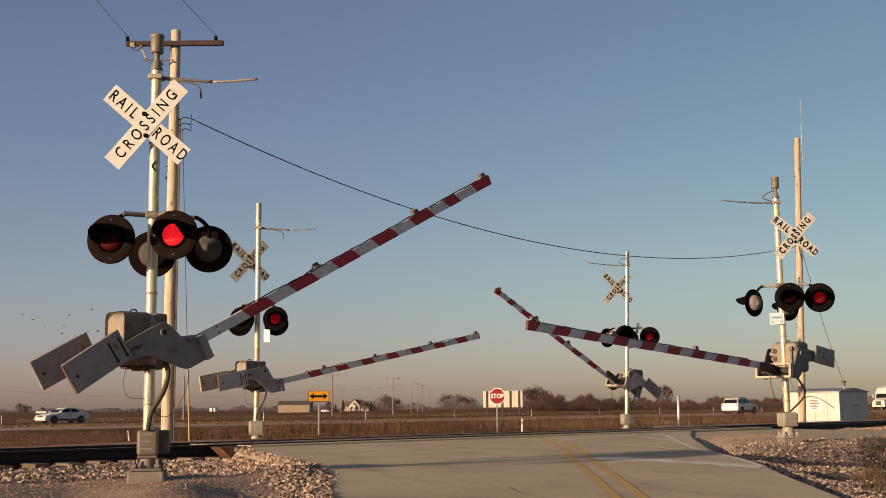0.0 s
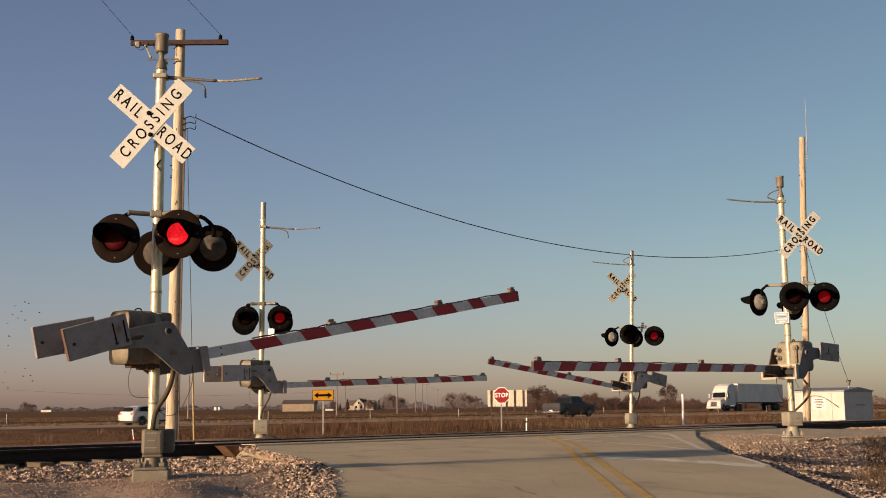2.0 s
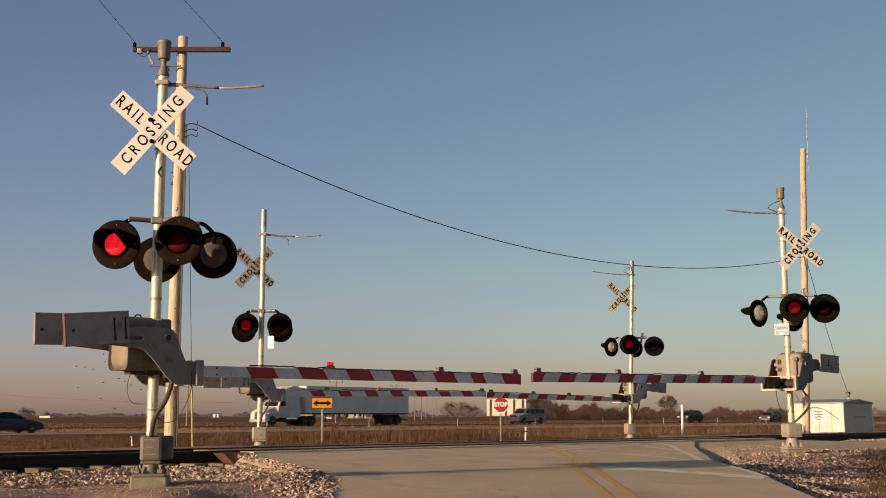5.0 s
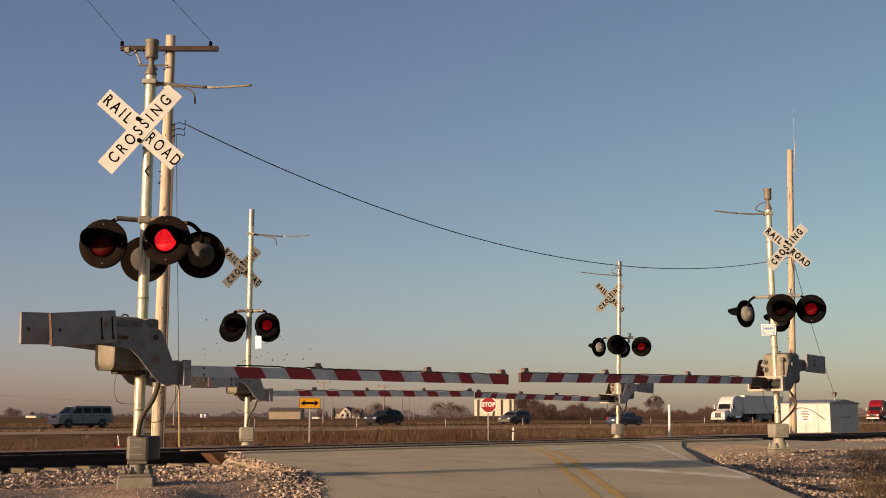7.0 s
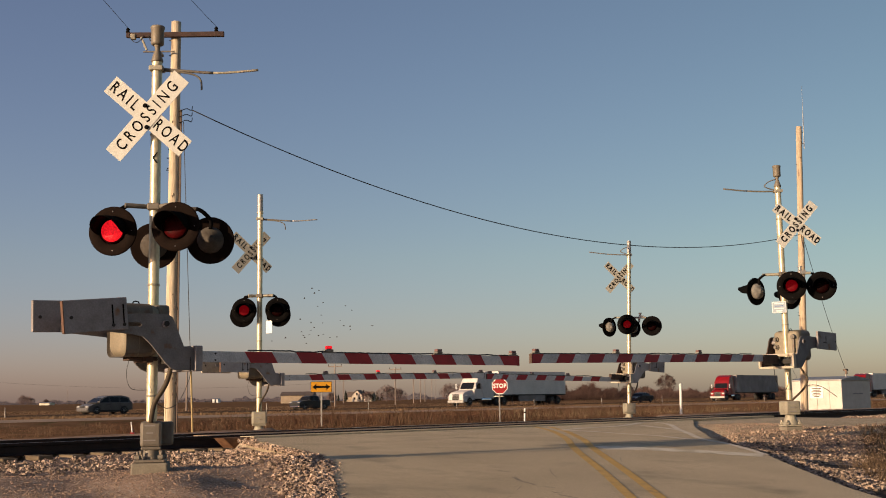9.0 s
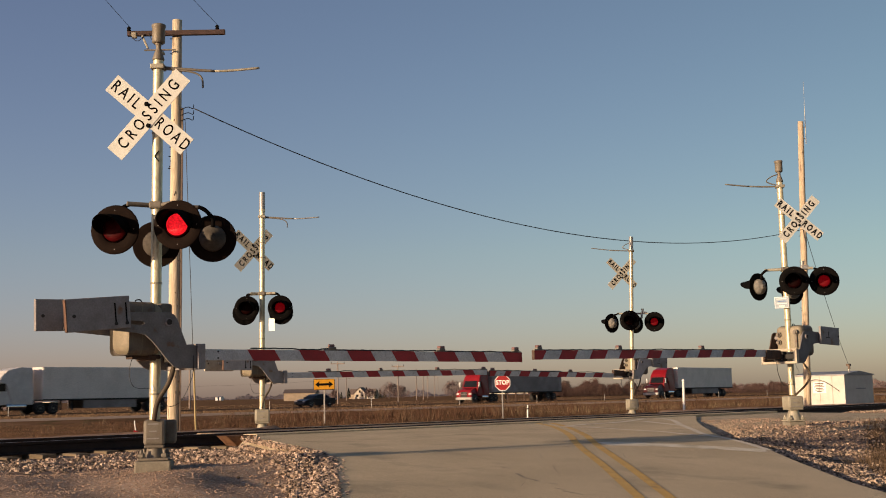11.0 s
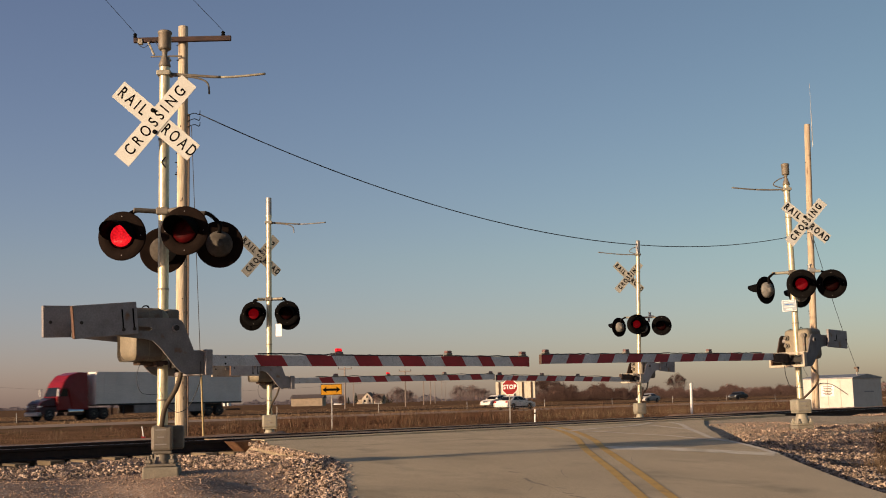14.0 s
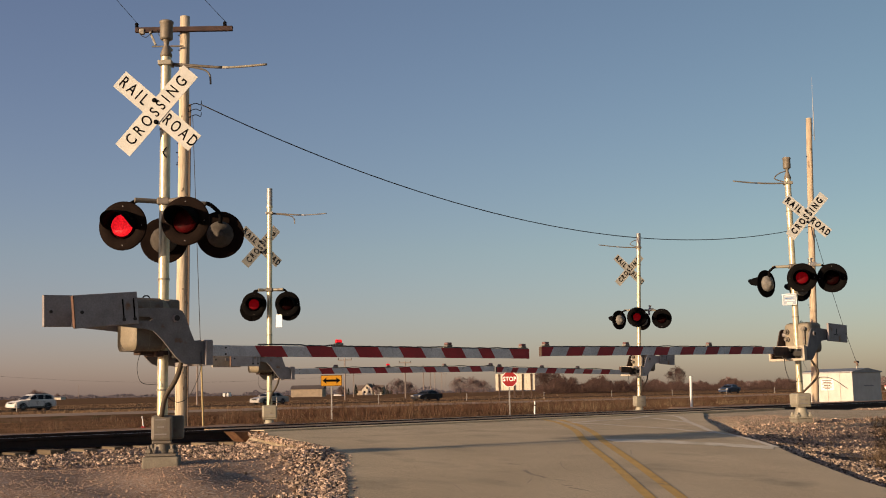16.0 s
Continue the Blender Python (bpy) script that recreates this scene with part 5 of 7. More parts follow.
for k in range(16):
    z, a = random.uniform(1.0, 9.2), random.uniform(3.6, 5.9)
    r = 0.145 - 0.030 * z / 10.2
    bm = new_bm()
    bmesh.ops.create_icosphere(bm, subdivisions=1, radius=1.0)
    bmesh.ops.scale(bm, vec=(0.014, 0.014, random.uniform(0.02, 0.05)), verts=bm.verts[:])
    part("knot", bm, M["pole_dark"], p1, "dark knot in the wood", Matrix.Translation((r * math.cos(a), r * math.sin(a), z)))
for x, z in ((-1.08, 0.02), (-0.62, -0.02)):
    bm = new_bm()
    tube(bm, bend([(x, -0.23, h1 + z), (x + 0.08, -0.26, h1 + z - 0.16), (x + 0.22, -0.25, h1 + z - 0.22), (x + 0.36, -0.23, h1 + z - 0.05)]), 0.008, 6)
    part("jumper", bm, M["rubber"], p1, "dark jumper wire")
bm = new_bm()
box(bm, (0.75, 0.03, 0.035), (-0.36, -0.20, h1 - 0.42), 0.006, seg=1)
part("brace", bm, M["cast_dark"], p1, "dark metal brace")
p2 = utility_pole(13.79, 44.0, -0.6, 10.87, 0.140, 0.108, "bare tan wooden utility pole carrying an antenna", 1.9, "wood_tan")
bm = new_bm()
cyl(bm, (0.20, 0, 10.6), (0.17, 0, 12.0), 0.016, seg=8)
cyl(bm, (0.17, 0, 12.0), (0.15, 0, 13.1), 0.008, 0.005, 8)
antenna = part("antenna", bm, M["post_steel"], p2, "thin grey whip antenna")
for z in (10.8, 11.25):
    part("bracket", cyl(new_bm(), (0.0, 0, z), (0.20, 0, z), 0.014, seg=6), M["post_steel"], p2)


def wire(name, p, q, sag, r, label, n=36):
    p, q = Vector(p), Vector(q)
    pts = [p.lerp(q, k / n) - Vector((0, 0, 4 * sag * (k / n) * (1 - k / n))) for k in range(n + 1)]
    return single(name, tube(new_bm(), pts, r, 6), M["rubber"], label, "cable")


wire("overhead_cable", (-5.80, 26.88, 7.47), (13.95, 43.85, 6.6), 1.60, 0.013, "black sagging overhead cable between the poles")
wire("overhead_wire", (-7.35, 26.83, 9.50), (-7.2, -30, 9.7), 0.3, 0.0055, "thin dark overhead wire")
wire("overhead_wire", (-5.23, 26.83, 9.50), (-10.5, -30, 9.7), 0.3, 0.0055, "thin dark overhead wire")
wire("service_wire", (14.1, 43.85, 6.3), (20.70, 58.97, 1.68), 0.25, 0.010, "thin dark service wire to the cabinet")
wire("far_wire", (-154, 300, 10.7), (-4.9, 340, 7.7), 4.8, 0.016, "distant power line wire")
guy = thing("guy_wire", "thin guy wire with a yellow plastic guard", "guy wire", Matrix.Translation((-5.68, 26.9, -0.4)))
part("strand", cyl(new_bm(), (0, 0, 0), (-0.33, 0.05, 7.6), 0.008, seg=6), M["rubber"], guy)
part("guard", cyl(new_bm(), (0, 0, 0), (-0.075, 0, 1.9), 0.022, seg=10), M["guard"], guy, "yellow guy guard")


def post_sign(name, label, category, x, y, z0, top, faces):
    root = thing(name, label, category, Matrix.Translation((x, y, z0)))
    bm = new_bm()
    box(bm, (0.07, 0.045, top - z0 + 0.3), (0, 0.06, (top - z0 - 0.3) / 2), 0.006, seg=1)
    part("post", bm, M["post_steel"], root)
    return root


stop = post_sign("stop_sign", "red octagonal stop sign on a steel post", "stop sign", 2.90, 56.0, -0.62, 1.45, 0)
for name, r, z, m_ in (("rim", 0.41, 0.0, "white"), ("plate", 0.378, 0.0035, "stop_red")):
    bm = new_bm()
    lathe(bm, [(r, -0.004), (r, 0.004)], 8)
    bmesh.ops.rotate(bm, cent=(0, 0, 0), matrix=Matrix.Rotation(radians(22.5), 3, "Z"), verts=bm.verts[:])
    for f in bm.faces:
        f.smooth = False
    part(name, bm, M[m_], stop, "white border" if name == "rim" else "red octagon plate", facing(0.02, 0, 1.72, -14) @ Matrix.Translation((0, 0, z)))
part("lettering", lettering("STOP", 0.29, 0.001, 0.86, 1.1), M["white"], stop, "white letters", facing(0.02, 0, 1.72, -14) @ Matrix.Translation((0, 0, 0.009)))
arrow = post_sign("arrow_sign", "amber warning sign with a black double arrow", "road sign", -5.27, 52.0, -0.62, 1.0, 0)
face = facing(0, 0, 1.76, 8)
bm = new_bm()
box(bm, (0.94, 0.48, 0.008), (0, 0, 0), 0)
part("rim", bm, M["ink"], arrow, "black border", face)
bm = new_bm()
box(bm, (0.90, 0.44, 0.008), (0, 0, 0.003), 0)
part("plate", bm, M["amber"], arrow, "amber plate", face)
bm = new_bm()
pts = [(-0.40, 0), (-0.21, 0.14), (-0.23, 0.05), (0.23, 0.05), (0.21, 0.14), (0.40, 0), (0.21, -0.14), (0.23, -0.05), (-0.23, -0.05), (-0.21, -0.14)]
f = bm.faces.new([bm.verts.new((x, y, 0.0085)) for x, y in pts])
r = bmesh.ops.extrude_face_region(bm, geom=[f])
bmesh.ops.translate(bm, vec=(0, 0, 0.002), verts=[v for v in r["geom"] if isinstance(v, bmesh.types.BMVert)])
bmesh.ops.recalc_face_normals(bm, faces=bm.faces[:])
part("arrow", bm, M["ink"], arrow, "black double arrow", face)

big = 150 / 66.0
boards = thing("sign_boards", "wide cream board sign of five panels on dark posts", "sign board", Matrix.Translation((2.62 * big, 150.0, -0.6)))
for k in range(5):
    bm = new_bm()
    box(bm, (0.44 * big, 0.04, 0.93 * big), (0, 0, 0), 0.006, seg=1)
    part("panel", bm, M["board"], boards, "", Matrix.Translation(((0.24 + 0.447 * k) * big, 0, 1.175 + 0.455 * big)))
for x in (0.22, 1.08, 1.55, 2.04):
    bm = new_bm()
    box(bm, (0.19, 0.10, 3.4), (0, 0, 0), 0.006, seg=1)
    part("post", bm, M["rust"], boards, "", Matrix.Translation((x * big, -0.072, 1.55)))

marker = thing("marker_post", "tall white marker post", "marker post", Matrix.Translation((7.87, 38.0, -0.6)))
part("shaft", cyl(new_bm(), (0, 0, -0.1), (0.03, 0, 1.46), 0.042, seg=12), M["white"], marker)
part("cap", lathe(new_bm(), [(0.055, 0), (0.055, 0.04), (0.03, 0.075), (0.01, 0.085)], 12), M["white"], marker, "", Matrix.Translation((0.03, 0, 1.45)))
small = thing("marker_post", "short white marker post with a dark band", "marker post", Matrix.Translation((3.64, 50.0, -0.62)) @ pose(0, 0, 0, 0, 2, 0))
part("shaft", cyl(new_bm(), (0, 0, -0.1), (0, 0, 0.70), 0.035, seg=10), M["white"], small)
for z in (0.50,):
    part("band", cyl(new_bm(), (0, 0, z), (0, 0, z + 0.06), 0.037, seg=10), M["ink"], small)

# equipment cabinet
ca, cb, ch = 2.73, 3.0, 1.78
cab = thing("equipment_cabinet", "white metal railway equipment cabinet with a low grey roof", "equipment cabinet",
            Matrix.Translation((20.1, 58.0, -0.62)) @ pose(0, 0, 0, 0, 0, TRACK_TURN))
bm = new_bm()
box(bm, (cb, ca, ch - 0.1), (cb / 2, ca / 2, ch / 2 + 0.05), 0.02)
part("body", bm, M["bungalow"], cab)
bm = prism(new_bm(), ((-0.06, ch), (cb + 0.06, ch), (cb + 0.06, ch + 0.05), (cb / 2, ch + 0.22), (-0.06, ch + 0.05)), -0.06, ca + 0.06)
part("roof", bm, M["grey_roof"], cab, "low grey metal roof")
for k in range(1, 4):
    bm = new_bm()
    box(bm, (0.03, 0.045, ch - 0.15), (-0.008, ca * k / 4, ch / 2 + 0.05), 0.004, seg=1)
    part("seam", bm, M["bungalow"], cab)
bm = new_bm()
box(bm, (0.012, 0.72, 0.55), (-0.012, ca * 0.50, ch * 0.66), 0.002, seg=1)
plate = part("notice", bm, M["white"], cab, "white notice plate with dark lines")
for k in range(6):
    bm = new_bm()
    box(bm, (0.004, (0.5, 0.42, 0.55, 0.36, 0.5, 0.3)[k], 0.045), (-0.022, ca * 0.50, ch * 0.66 + 0.21 - 0.08 * k), 0)
    part("bar", bm, M["pole_dark"], plate, "illegible line")
part("cable", tube(new_bm(), bend([(-0.03, ca * 0.72, ch * 0.55), (-0.06, ca * 0.66, ch * 0.86), (-0.06, ca * 0.4, ch * 0.84), (-0.05, ca * 0.1, ch * 0.55)]), 0.016, 6), M["rubber"], cab)
bm = new_bm()
box(bm, (1.0, 0.012, 0.06), (cb * 0.55, -0.012, ch * 0.62), 0.004, seg=1)
part("vent", bm, M["grey_roof"], cab)
part("mast", cyl(new_bm(), (1.1, 0.3, ch), (1.1, 0.3, ch + 0.55), 0.03, seg=8), M["post_steel"], cab)
bm = new_bm()
box(bm, (0.26, 0.16, 0.12), (1.1, 0.3, ch + 0.52), 0.02)
box(bm, (0.10, 0.10, 0.22), (1.0, 0.22, ch + 0.42), 0.02)
part("sensor", bm, M["pole_dark"], cab, "small dark sensor head")


# ---- far things ----
def far(bearing, y):
    """x of what stands y metres off in the direction named by bearing."""
    return (bearing - 789) / 2042 * y


def barn(b0, b1, y, eave, ridge, wall, roof, label):
    x0, x1 = far(b0, y), far(b1, y)
    root = thing("barn", label, "barn", Matrix.Translation((x0, y, -0.6)))
    w = x1 - x0
    bm = new_bm()
    box(bm, (w, 12, eave), (w / 2, 6, eave / 2), 0)
    part("wall", bm, wall, root)
    bm = new_bm()
    a = [(-0.4, -0.5, eave), (w + 0.4, -0.5, eave), (w + 0.4, 6, ridge), (-0.4, 6, ridge), (-0.4, 12.5, eave), (w + 0.4, 12.5, eave)]
    v = [bm.verts.new(p) for p in a]
    for q in ((0, 1, 2, 3), (3, 2, 5, 4), (0, 3, 4), (1, 5, 2), (0, 4, 5, 1)):
        bm.faces.new([v[k] for k in q])
    bmesh.ops.recalc_face_normals(bm, faces=bm.faces[:])
    part("roof", bm, roof, root)
    for k in range(3):
        bm = new_bm()
        box(bm, (w * 0.12, 0.1, eave * 0.55), (w * (0.2 + 0.3 * k), -0.02, eave * 0.3), 0)
        part("door", bm, wall, root)
    return root


barn(511, 566, 430, 2.9, 4.3, M["tan_wall"], M["dark_roof"], "long tan farm shed with a dark roof")
barn(398, 401, 1000, 3.0, 3.6, M["white"], M["grey_roof"], "small white farm building")
barn(586, 600, 520, 0.7, 1.0, M["white"], M["grey_roof"], "low white roadside building")
barn(88, 106, 900, 1.7, 2.4, M["board"], M["grey_roof"], "small white farm building")
barn(391, 395, 1000, 3.0, 3.6, M["white"], M["grey_roof"], "small white farm building")


def gable(root, x0, x1, y0, y1, eave, ridge, wall, roof, along_x):
    """A gabled block with its two roof slopes, ridge along x or along y."""
    if along_x:
        m = Matrix(((0, 1, 0, 0), (1, 0, 0, 0), (0, 0, 1, 0), (0, 0, 0, 1)))
        x0, x1, y0, y1 = y0, y1, x0, x1
    else:
        m = Matrix()
    mid = (x0 + x1) / 2
    bm = prism(new_bm(), ((x0, 0), (x1, 0), (x1, eave), (mid, ridge), (x0, eave)), y0, y1)
    bm.transform(m)
    bmesh.ops.recalc_face_normals(bm, faces=bm.faces[:])
    part("wall", bm, wall, root)
    for x in (x0, x1):
        out = 0.35 if x > mid else -0.35
        drop = (ridge - eave) / (x1 - mid) * 0.35
        bm = new_bm()
        v = [bm.verts.new(p) for p in ((mid, y0 - 0.35, ridge + 0.16), (x + out, y0 - 0.35, eave - drop + 0.16), (x + out, y1 + 0.35, eave - drop + 0.16), (mid, y1 + 0.35, ridge + 0.16))]
        w = [bm.verts.new(p.co + Vector((0, 0, -0.15))) for p in v]
        bm.faces.new(v)
        bm.faces.new(w[::-1])
        for k in range(4):
            bm.faces.new((v[k], v[(k + 1) % 4], w[(k + 1) % 4], w[k]))
        bm.transform(m)
        bmesh.ops.recalc_face_normals(bm, faces=bm.faces[:])
        part("roof", bm, roof, root)


def house(bearing, y, label):
    root = thing("house", label, "house", Matrix.Translation((far(bearing, y), y, -0.6)) @ pose(0, 0, 0, 0, 0, -12))
    gable(root, -3.0, 2.2, 0, 7, 2.9, 5.4, M["house_wall"], M["dark_roof"], False)
    gable(root, -6.5, 6.2, 3, 9, 2.4, 4.6, M["tan_wall"], M["dark_roof"], True)
    gable(root, 2.6, 6.6, 0.8, 3.6, 2.2, 3.4, M["house_wall"], M["dark_roof"], False)
    for x, z, w in ((-1.6, 1.5, 0.9), (0.8, 1.5, 0.9), (-0.4, 3.5, 0.8)):
        bm = new_bm()
        box(bm, (w, 0.06, 1.1), (x, -0.02, z), 0)
        part("window", bm, M["glass"], root)
    bm = new_bm()
    box(bm, (2.4, 0.06, 1.9), (4.6, 0.78, 0.95), 0)
    part("garage_door", bm, M["grey_roof"], root)
    bm = new_bm()
    box(bm, (0.6, 0.6, 1.3), (1.2, 6, 4.9), 0.02)
    part("chimney", bm, M["arm_wood"], root)
    return root


house(646, 560, "white gabled farmhouse with dark roofs and a side wing")


def far_pole(bearing, y, top, arm):
    root = thing("power_pole", "distant wooden power pole with a crossarm", "utility pole", Matrix.Translation((far(bearing, y), y, -0.6)), group="distant power poles")
    part("shaft", cyl(new_bm(), (0, 0, -0.2), (0, 0, top), 0.13, 0.09, 8), M["far_pole"], root)
    if arm:
        bm = new_bm()
        box(bm, (arm, 0.12, 0.14), (0, 0, top - 0.35), 0)
        part("crossarm", bm, M["far_pole"], root)
        for x in (-arm * 0.46, 0.0, arm * 0.46):
            part("insulator", cyl(new_bm(), (x, 0, top - 0.28), (x, 0, top + 0.02), 0.05, seg=6), M["ink"], root)


for bearing, y, top, arm in ((-260, 300, 11.3, 2.2), (606, 190, 6.9, 2.3), (621, 360, 8.0, 0), (712, 215, 6.9, 2.3), (744, 300, 8.0, 0), (756, 340, 8.6, 2.2), (764, 410, 9.4, 2.2), (776, 520, 10, 2.2), (782, 640, 11, 2.2), (346, 150, 5.5, 0), (1270, 420, 4.5, 0), (137, 900, 12, 0)):
    far_pole(bearing, y, top, arm)


def bare_tree(bearing, y, height, spread, seed, label="bare leafless winter tree", material="twigs"):
    rnd = random.Random(seed)
    root = thing("tree", label, "tree", Matrix.Translation((far(bearing, y), y, -0.6)), group="distant trees")
    bm = new_bm()
    cyl(bm, (0, 0, -0.2), (0.1, 0, height * 0.3), height * 0.030, height * 0.02, 7)
    part("trunk", bm, M["bark"], root)
    verts, faces = [], []

    def limb(p, way, length, r, level):
        q = p + way * length
        side = way.cross(Vector((0.3, 0.5, 0.8))).normalized()
        oth = way.cross(side)
        b = len(verts)
        for c, rad in ((p, r), (q, r * 0.55)):
            for a in (0, 2.1, 4.2):
                verts.append(c + rad * (math.cos(a) * side + math.sin(a) * oth))
        for k in range(3):
            faces.append((b + k, b + (k + 1) % 3, b + 3 + (k + 1) % 3, b + 3 + k))
        if level:
            for _ in range(rnd.choice((3, 4, 4, 5)) if level > 1 else 6):
                w = (way + Vector((rnd.uniform(-1, 1) * spread, rnd.uniform(-1, 1) * spread, rnd.uniform(-0.25, 0.55)))).normalized()
                limb(p.lerp(q, rnd.uniform(0.45, 1.0)), w, length * rnd.uniform(0.55, 0.8), max(r * 0.5, 0.018), level - 1)
    for k in range(4):
        limb(Vector((0.1, 0, height * (0.2 + 0.03 * k))), Vector((rnd.uniform(-0.6, 0.6) * spread, rnd.uniform(-0.5, 0.5), 1)).normalized(), height * 0.30, height * 0.011, 4)
    # a haze of fine twigs round the limbs
    for _ in range(3300 if y > 400 else 2500):
        while True:
            c = Vector((rnd.uniform(-1, 1), rnd.uniform(-1, 1), rnd.uniform(-1, 1)))
            if c.length < 1 and noise.noise(c * 2.2 + Vector((seed, 0, 0))) > -0.08 + 0.12 * c.z:
                break
        taper = 1.0 - 0.35 * max(0.0, c.z)
        c = Vector((c.x * (0.60 if y > 400 else 0.46) * height * spread * taper, c.y * 0.36 * height, height * (0.51 + 0.49 * c.z)))
        limb(c, Vector((rnd.uniform(-1, 1), rnd.uniform(-1, 1), rnd.uniform(-0.2, 1))).normalized(), height * 0.085, 0.016 if y < 400 else 0.020, 0)
    me = bpy.data.meshes.new("crown")
    me.from_pydata(verts, [], faces)
    # crowns beyond 400 m take the twig colour with haze painted in
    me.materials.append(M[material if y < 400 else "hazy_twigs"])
    ob = new("crown", me)
    ob.parent = root
    return root


for k, (bearing, y, h, sp) in enumerate(((697, 470, 6.8, 1.1), (716, 470, 5.4, 1.3), (600, 520, 4.5, 0.9), (808, 520, 7.8, 1.1), (830, 500, 7.4, 1.1), (848, 520, 6.0, 1.2), (662, 500, 4.6, 0.9), (964, 330, 7.4, 1.0), (982, 345, 6.2, 1.0),
                                    (950, 320, 6.6, 0.9), (1005, 360, 5.0, 1.0), (1188, 330, 7.2, 0.9), (60, 900, 8.2, 1.0), (72, 900, 7.0, 1.0), (1120, 380, 5.0, 1.0), (100, 950, 5, 1.0))):
    bare_tree(bearing, y, h, sp, k + 11)


def evergreen(bearing, y, height, seed):
    """A small dark conifer: a trunk and drooping clumps that thin towards the top."""
    rnd = random.Random(seed)
    root = thing("evergreen_tree", "small dark evergreen tree beside the farmhouse", "tree", Matrix.Translation((far(bearing, y), y, -0.6)), group="evergreens by the farmhouse")
    part("trunk", cyl(new_bm(), (0, 0, -0.2), (0, 0, height * 0.9), 0.14, 0.04, 7), M["bark"], root)
    verts, faces = [], []
    for _ in range(420):
        f = rnd.uniform(0.08, 1.0)
        a, out = rnd.uniform(0, 6.283), (1.02 - f) * height * 0.30 * rnd.uniform(0.35, 1.1)
        c = Vector((math.cos(a) * out, math.sin(a) * out, f * height))
        side = Vector((-math.sin(a), math.cos(a), 0)) * height * 0.035
        tip = c + Vector((math.cos(a), math.sin(a), -0.45)) * height * rnd.uniform(0.04, 0.09)
        b = len(verts)
        verts += [c - side, c + side, tip, c + Vector((0, 0, height * 0.04))]
        faces += [(b, b + 1, b + 2), (b, b + 3, b + 1)]
    me = bpy.data.meshes.new("crown")
    me.from_pydata(verts, [], faces)
    me.materials.append(M["evergreen"])
    new("crown", me).parent = root


for k, (bearing, height) in enumerate(((672, 3.6), (680, 4.6), (688, 4.0), (612, 3.4), (625, 5.2))):
    evergreen(bearing, 555, height, 70 + k)


def slivers(name, spots, tall, wide, material, label, category, lean=0.35, twist=True):
    """Many thin upright blades as one mesh: spots are (x, y, z) rows."""
    n = len(spots)
    rs = np.random.RandomState(len(name) + n)
    h = tall * rs.uniform(0.45, 1.1, n)
    w = wide * rs.uniform(0.6, 1.4, n)
    a = rs.uniform(-0.9, 0.9, n)
    side = np.stack([np.cos(a), np.sin(a), np.zeros(n)], 1) * w[:, None]
    tilt = np.stack([rs.normal(0, lean, n), rs.normal(0, lean, n), np.ones(n)], 1) * h[:, None]
    base = np.asarray(spots, float)
    mid = base + tilt * 0.55 + np.stack([rs.normal(0, 0.05, n), np.zeros(n), np.zeros(n)], 1) * h[:, None]
    verts = np.stack([base - side, base + side, mid + side * 0.8, base + tilt, mid - side * 0.8], 1).reshape(-1, 3)
    idx = np.arange(n)[:, None] * 5 + np.arange(5)
    me = bpy.data.meshes.new(name)
    me.from_pydata(verts.tolist(), [], idx.tolist())
    me.materials.append(M[material])
    return tagged(new(name, me), label, category, "", "stuff")


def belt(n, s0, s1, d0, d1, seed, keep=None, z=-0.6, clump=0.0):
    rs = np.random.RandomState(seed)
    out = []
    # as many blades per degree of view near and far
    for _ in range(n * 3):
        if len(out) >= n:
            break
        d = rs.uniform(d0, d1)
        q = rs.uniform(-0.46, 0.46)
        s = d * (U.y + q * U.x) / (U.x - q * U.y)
        if not s0 < s < s1:
            continue
        p = P(s, d, z)
        if clump and noise.noise(p * clump) < rs.uniform(-0.5, 0.35):
            continue
        if keep and not keep(p):
            continue
        p.z = max(z - 0.05, ground_z(p) - 0.03) if d < 60 else z - 0.03
        out.append(tuple(p))
    return out


off_road = lambda p: not on_road(p, 0.8)
right_of = lambda bearing: (lambda p: off_road(p) and p.x > far(bearing, p.y) + 2.5 * noise.noise(p * 0.12))
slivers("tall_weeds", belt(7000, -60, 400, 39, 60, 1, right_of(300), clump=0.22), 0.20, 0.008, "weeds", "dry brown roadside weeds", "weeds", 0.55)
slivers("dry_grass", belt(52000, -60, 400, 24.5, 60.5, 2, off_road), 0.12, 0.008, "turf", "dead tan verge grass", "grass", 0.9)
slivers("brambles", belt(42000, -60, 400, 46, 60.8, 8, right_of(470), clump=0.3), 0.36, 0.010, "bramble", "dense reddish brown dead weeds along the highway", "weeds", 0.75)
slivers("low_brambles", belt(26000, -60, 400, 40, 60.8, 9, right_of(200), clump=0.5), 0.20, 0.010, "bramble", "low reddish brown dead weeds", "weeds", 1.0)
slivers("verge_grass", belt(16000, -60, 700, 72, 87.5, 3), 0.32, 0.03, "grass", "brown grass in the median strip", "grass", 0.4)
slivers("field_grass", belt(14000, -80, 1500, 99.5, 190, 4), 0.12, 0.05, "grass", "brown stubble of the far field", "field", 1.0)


def clumps(n, seed, d0, d1, keep, per=34):
    """Tufts of tall stalks that stand apart, each with a ragged head."""
    rs = np.random.RandomState(seed)
    out = []
    for c in belt(n, -60, 400, d0, d1, seed, keep):
        wide = rs.uniform(0.08, 0.32)
        for _ in range(int(per * rs.uniform(0.4, 1.3))):
            out.append((c[0] + rs.normal(0, wide), c[1] + rs.normal(0, wide), c[2]))
    return out


slivers("tall_stalks", clumps(150, 61, 34, 60, right_of(450), 6), 0.72, 0.0055, "straw", "tall pale dead stalks in scattered clumps", "weeds", 0.28)
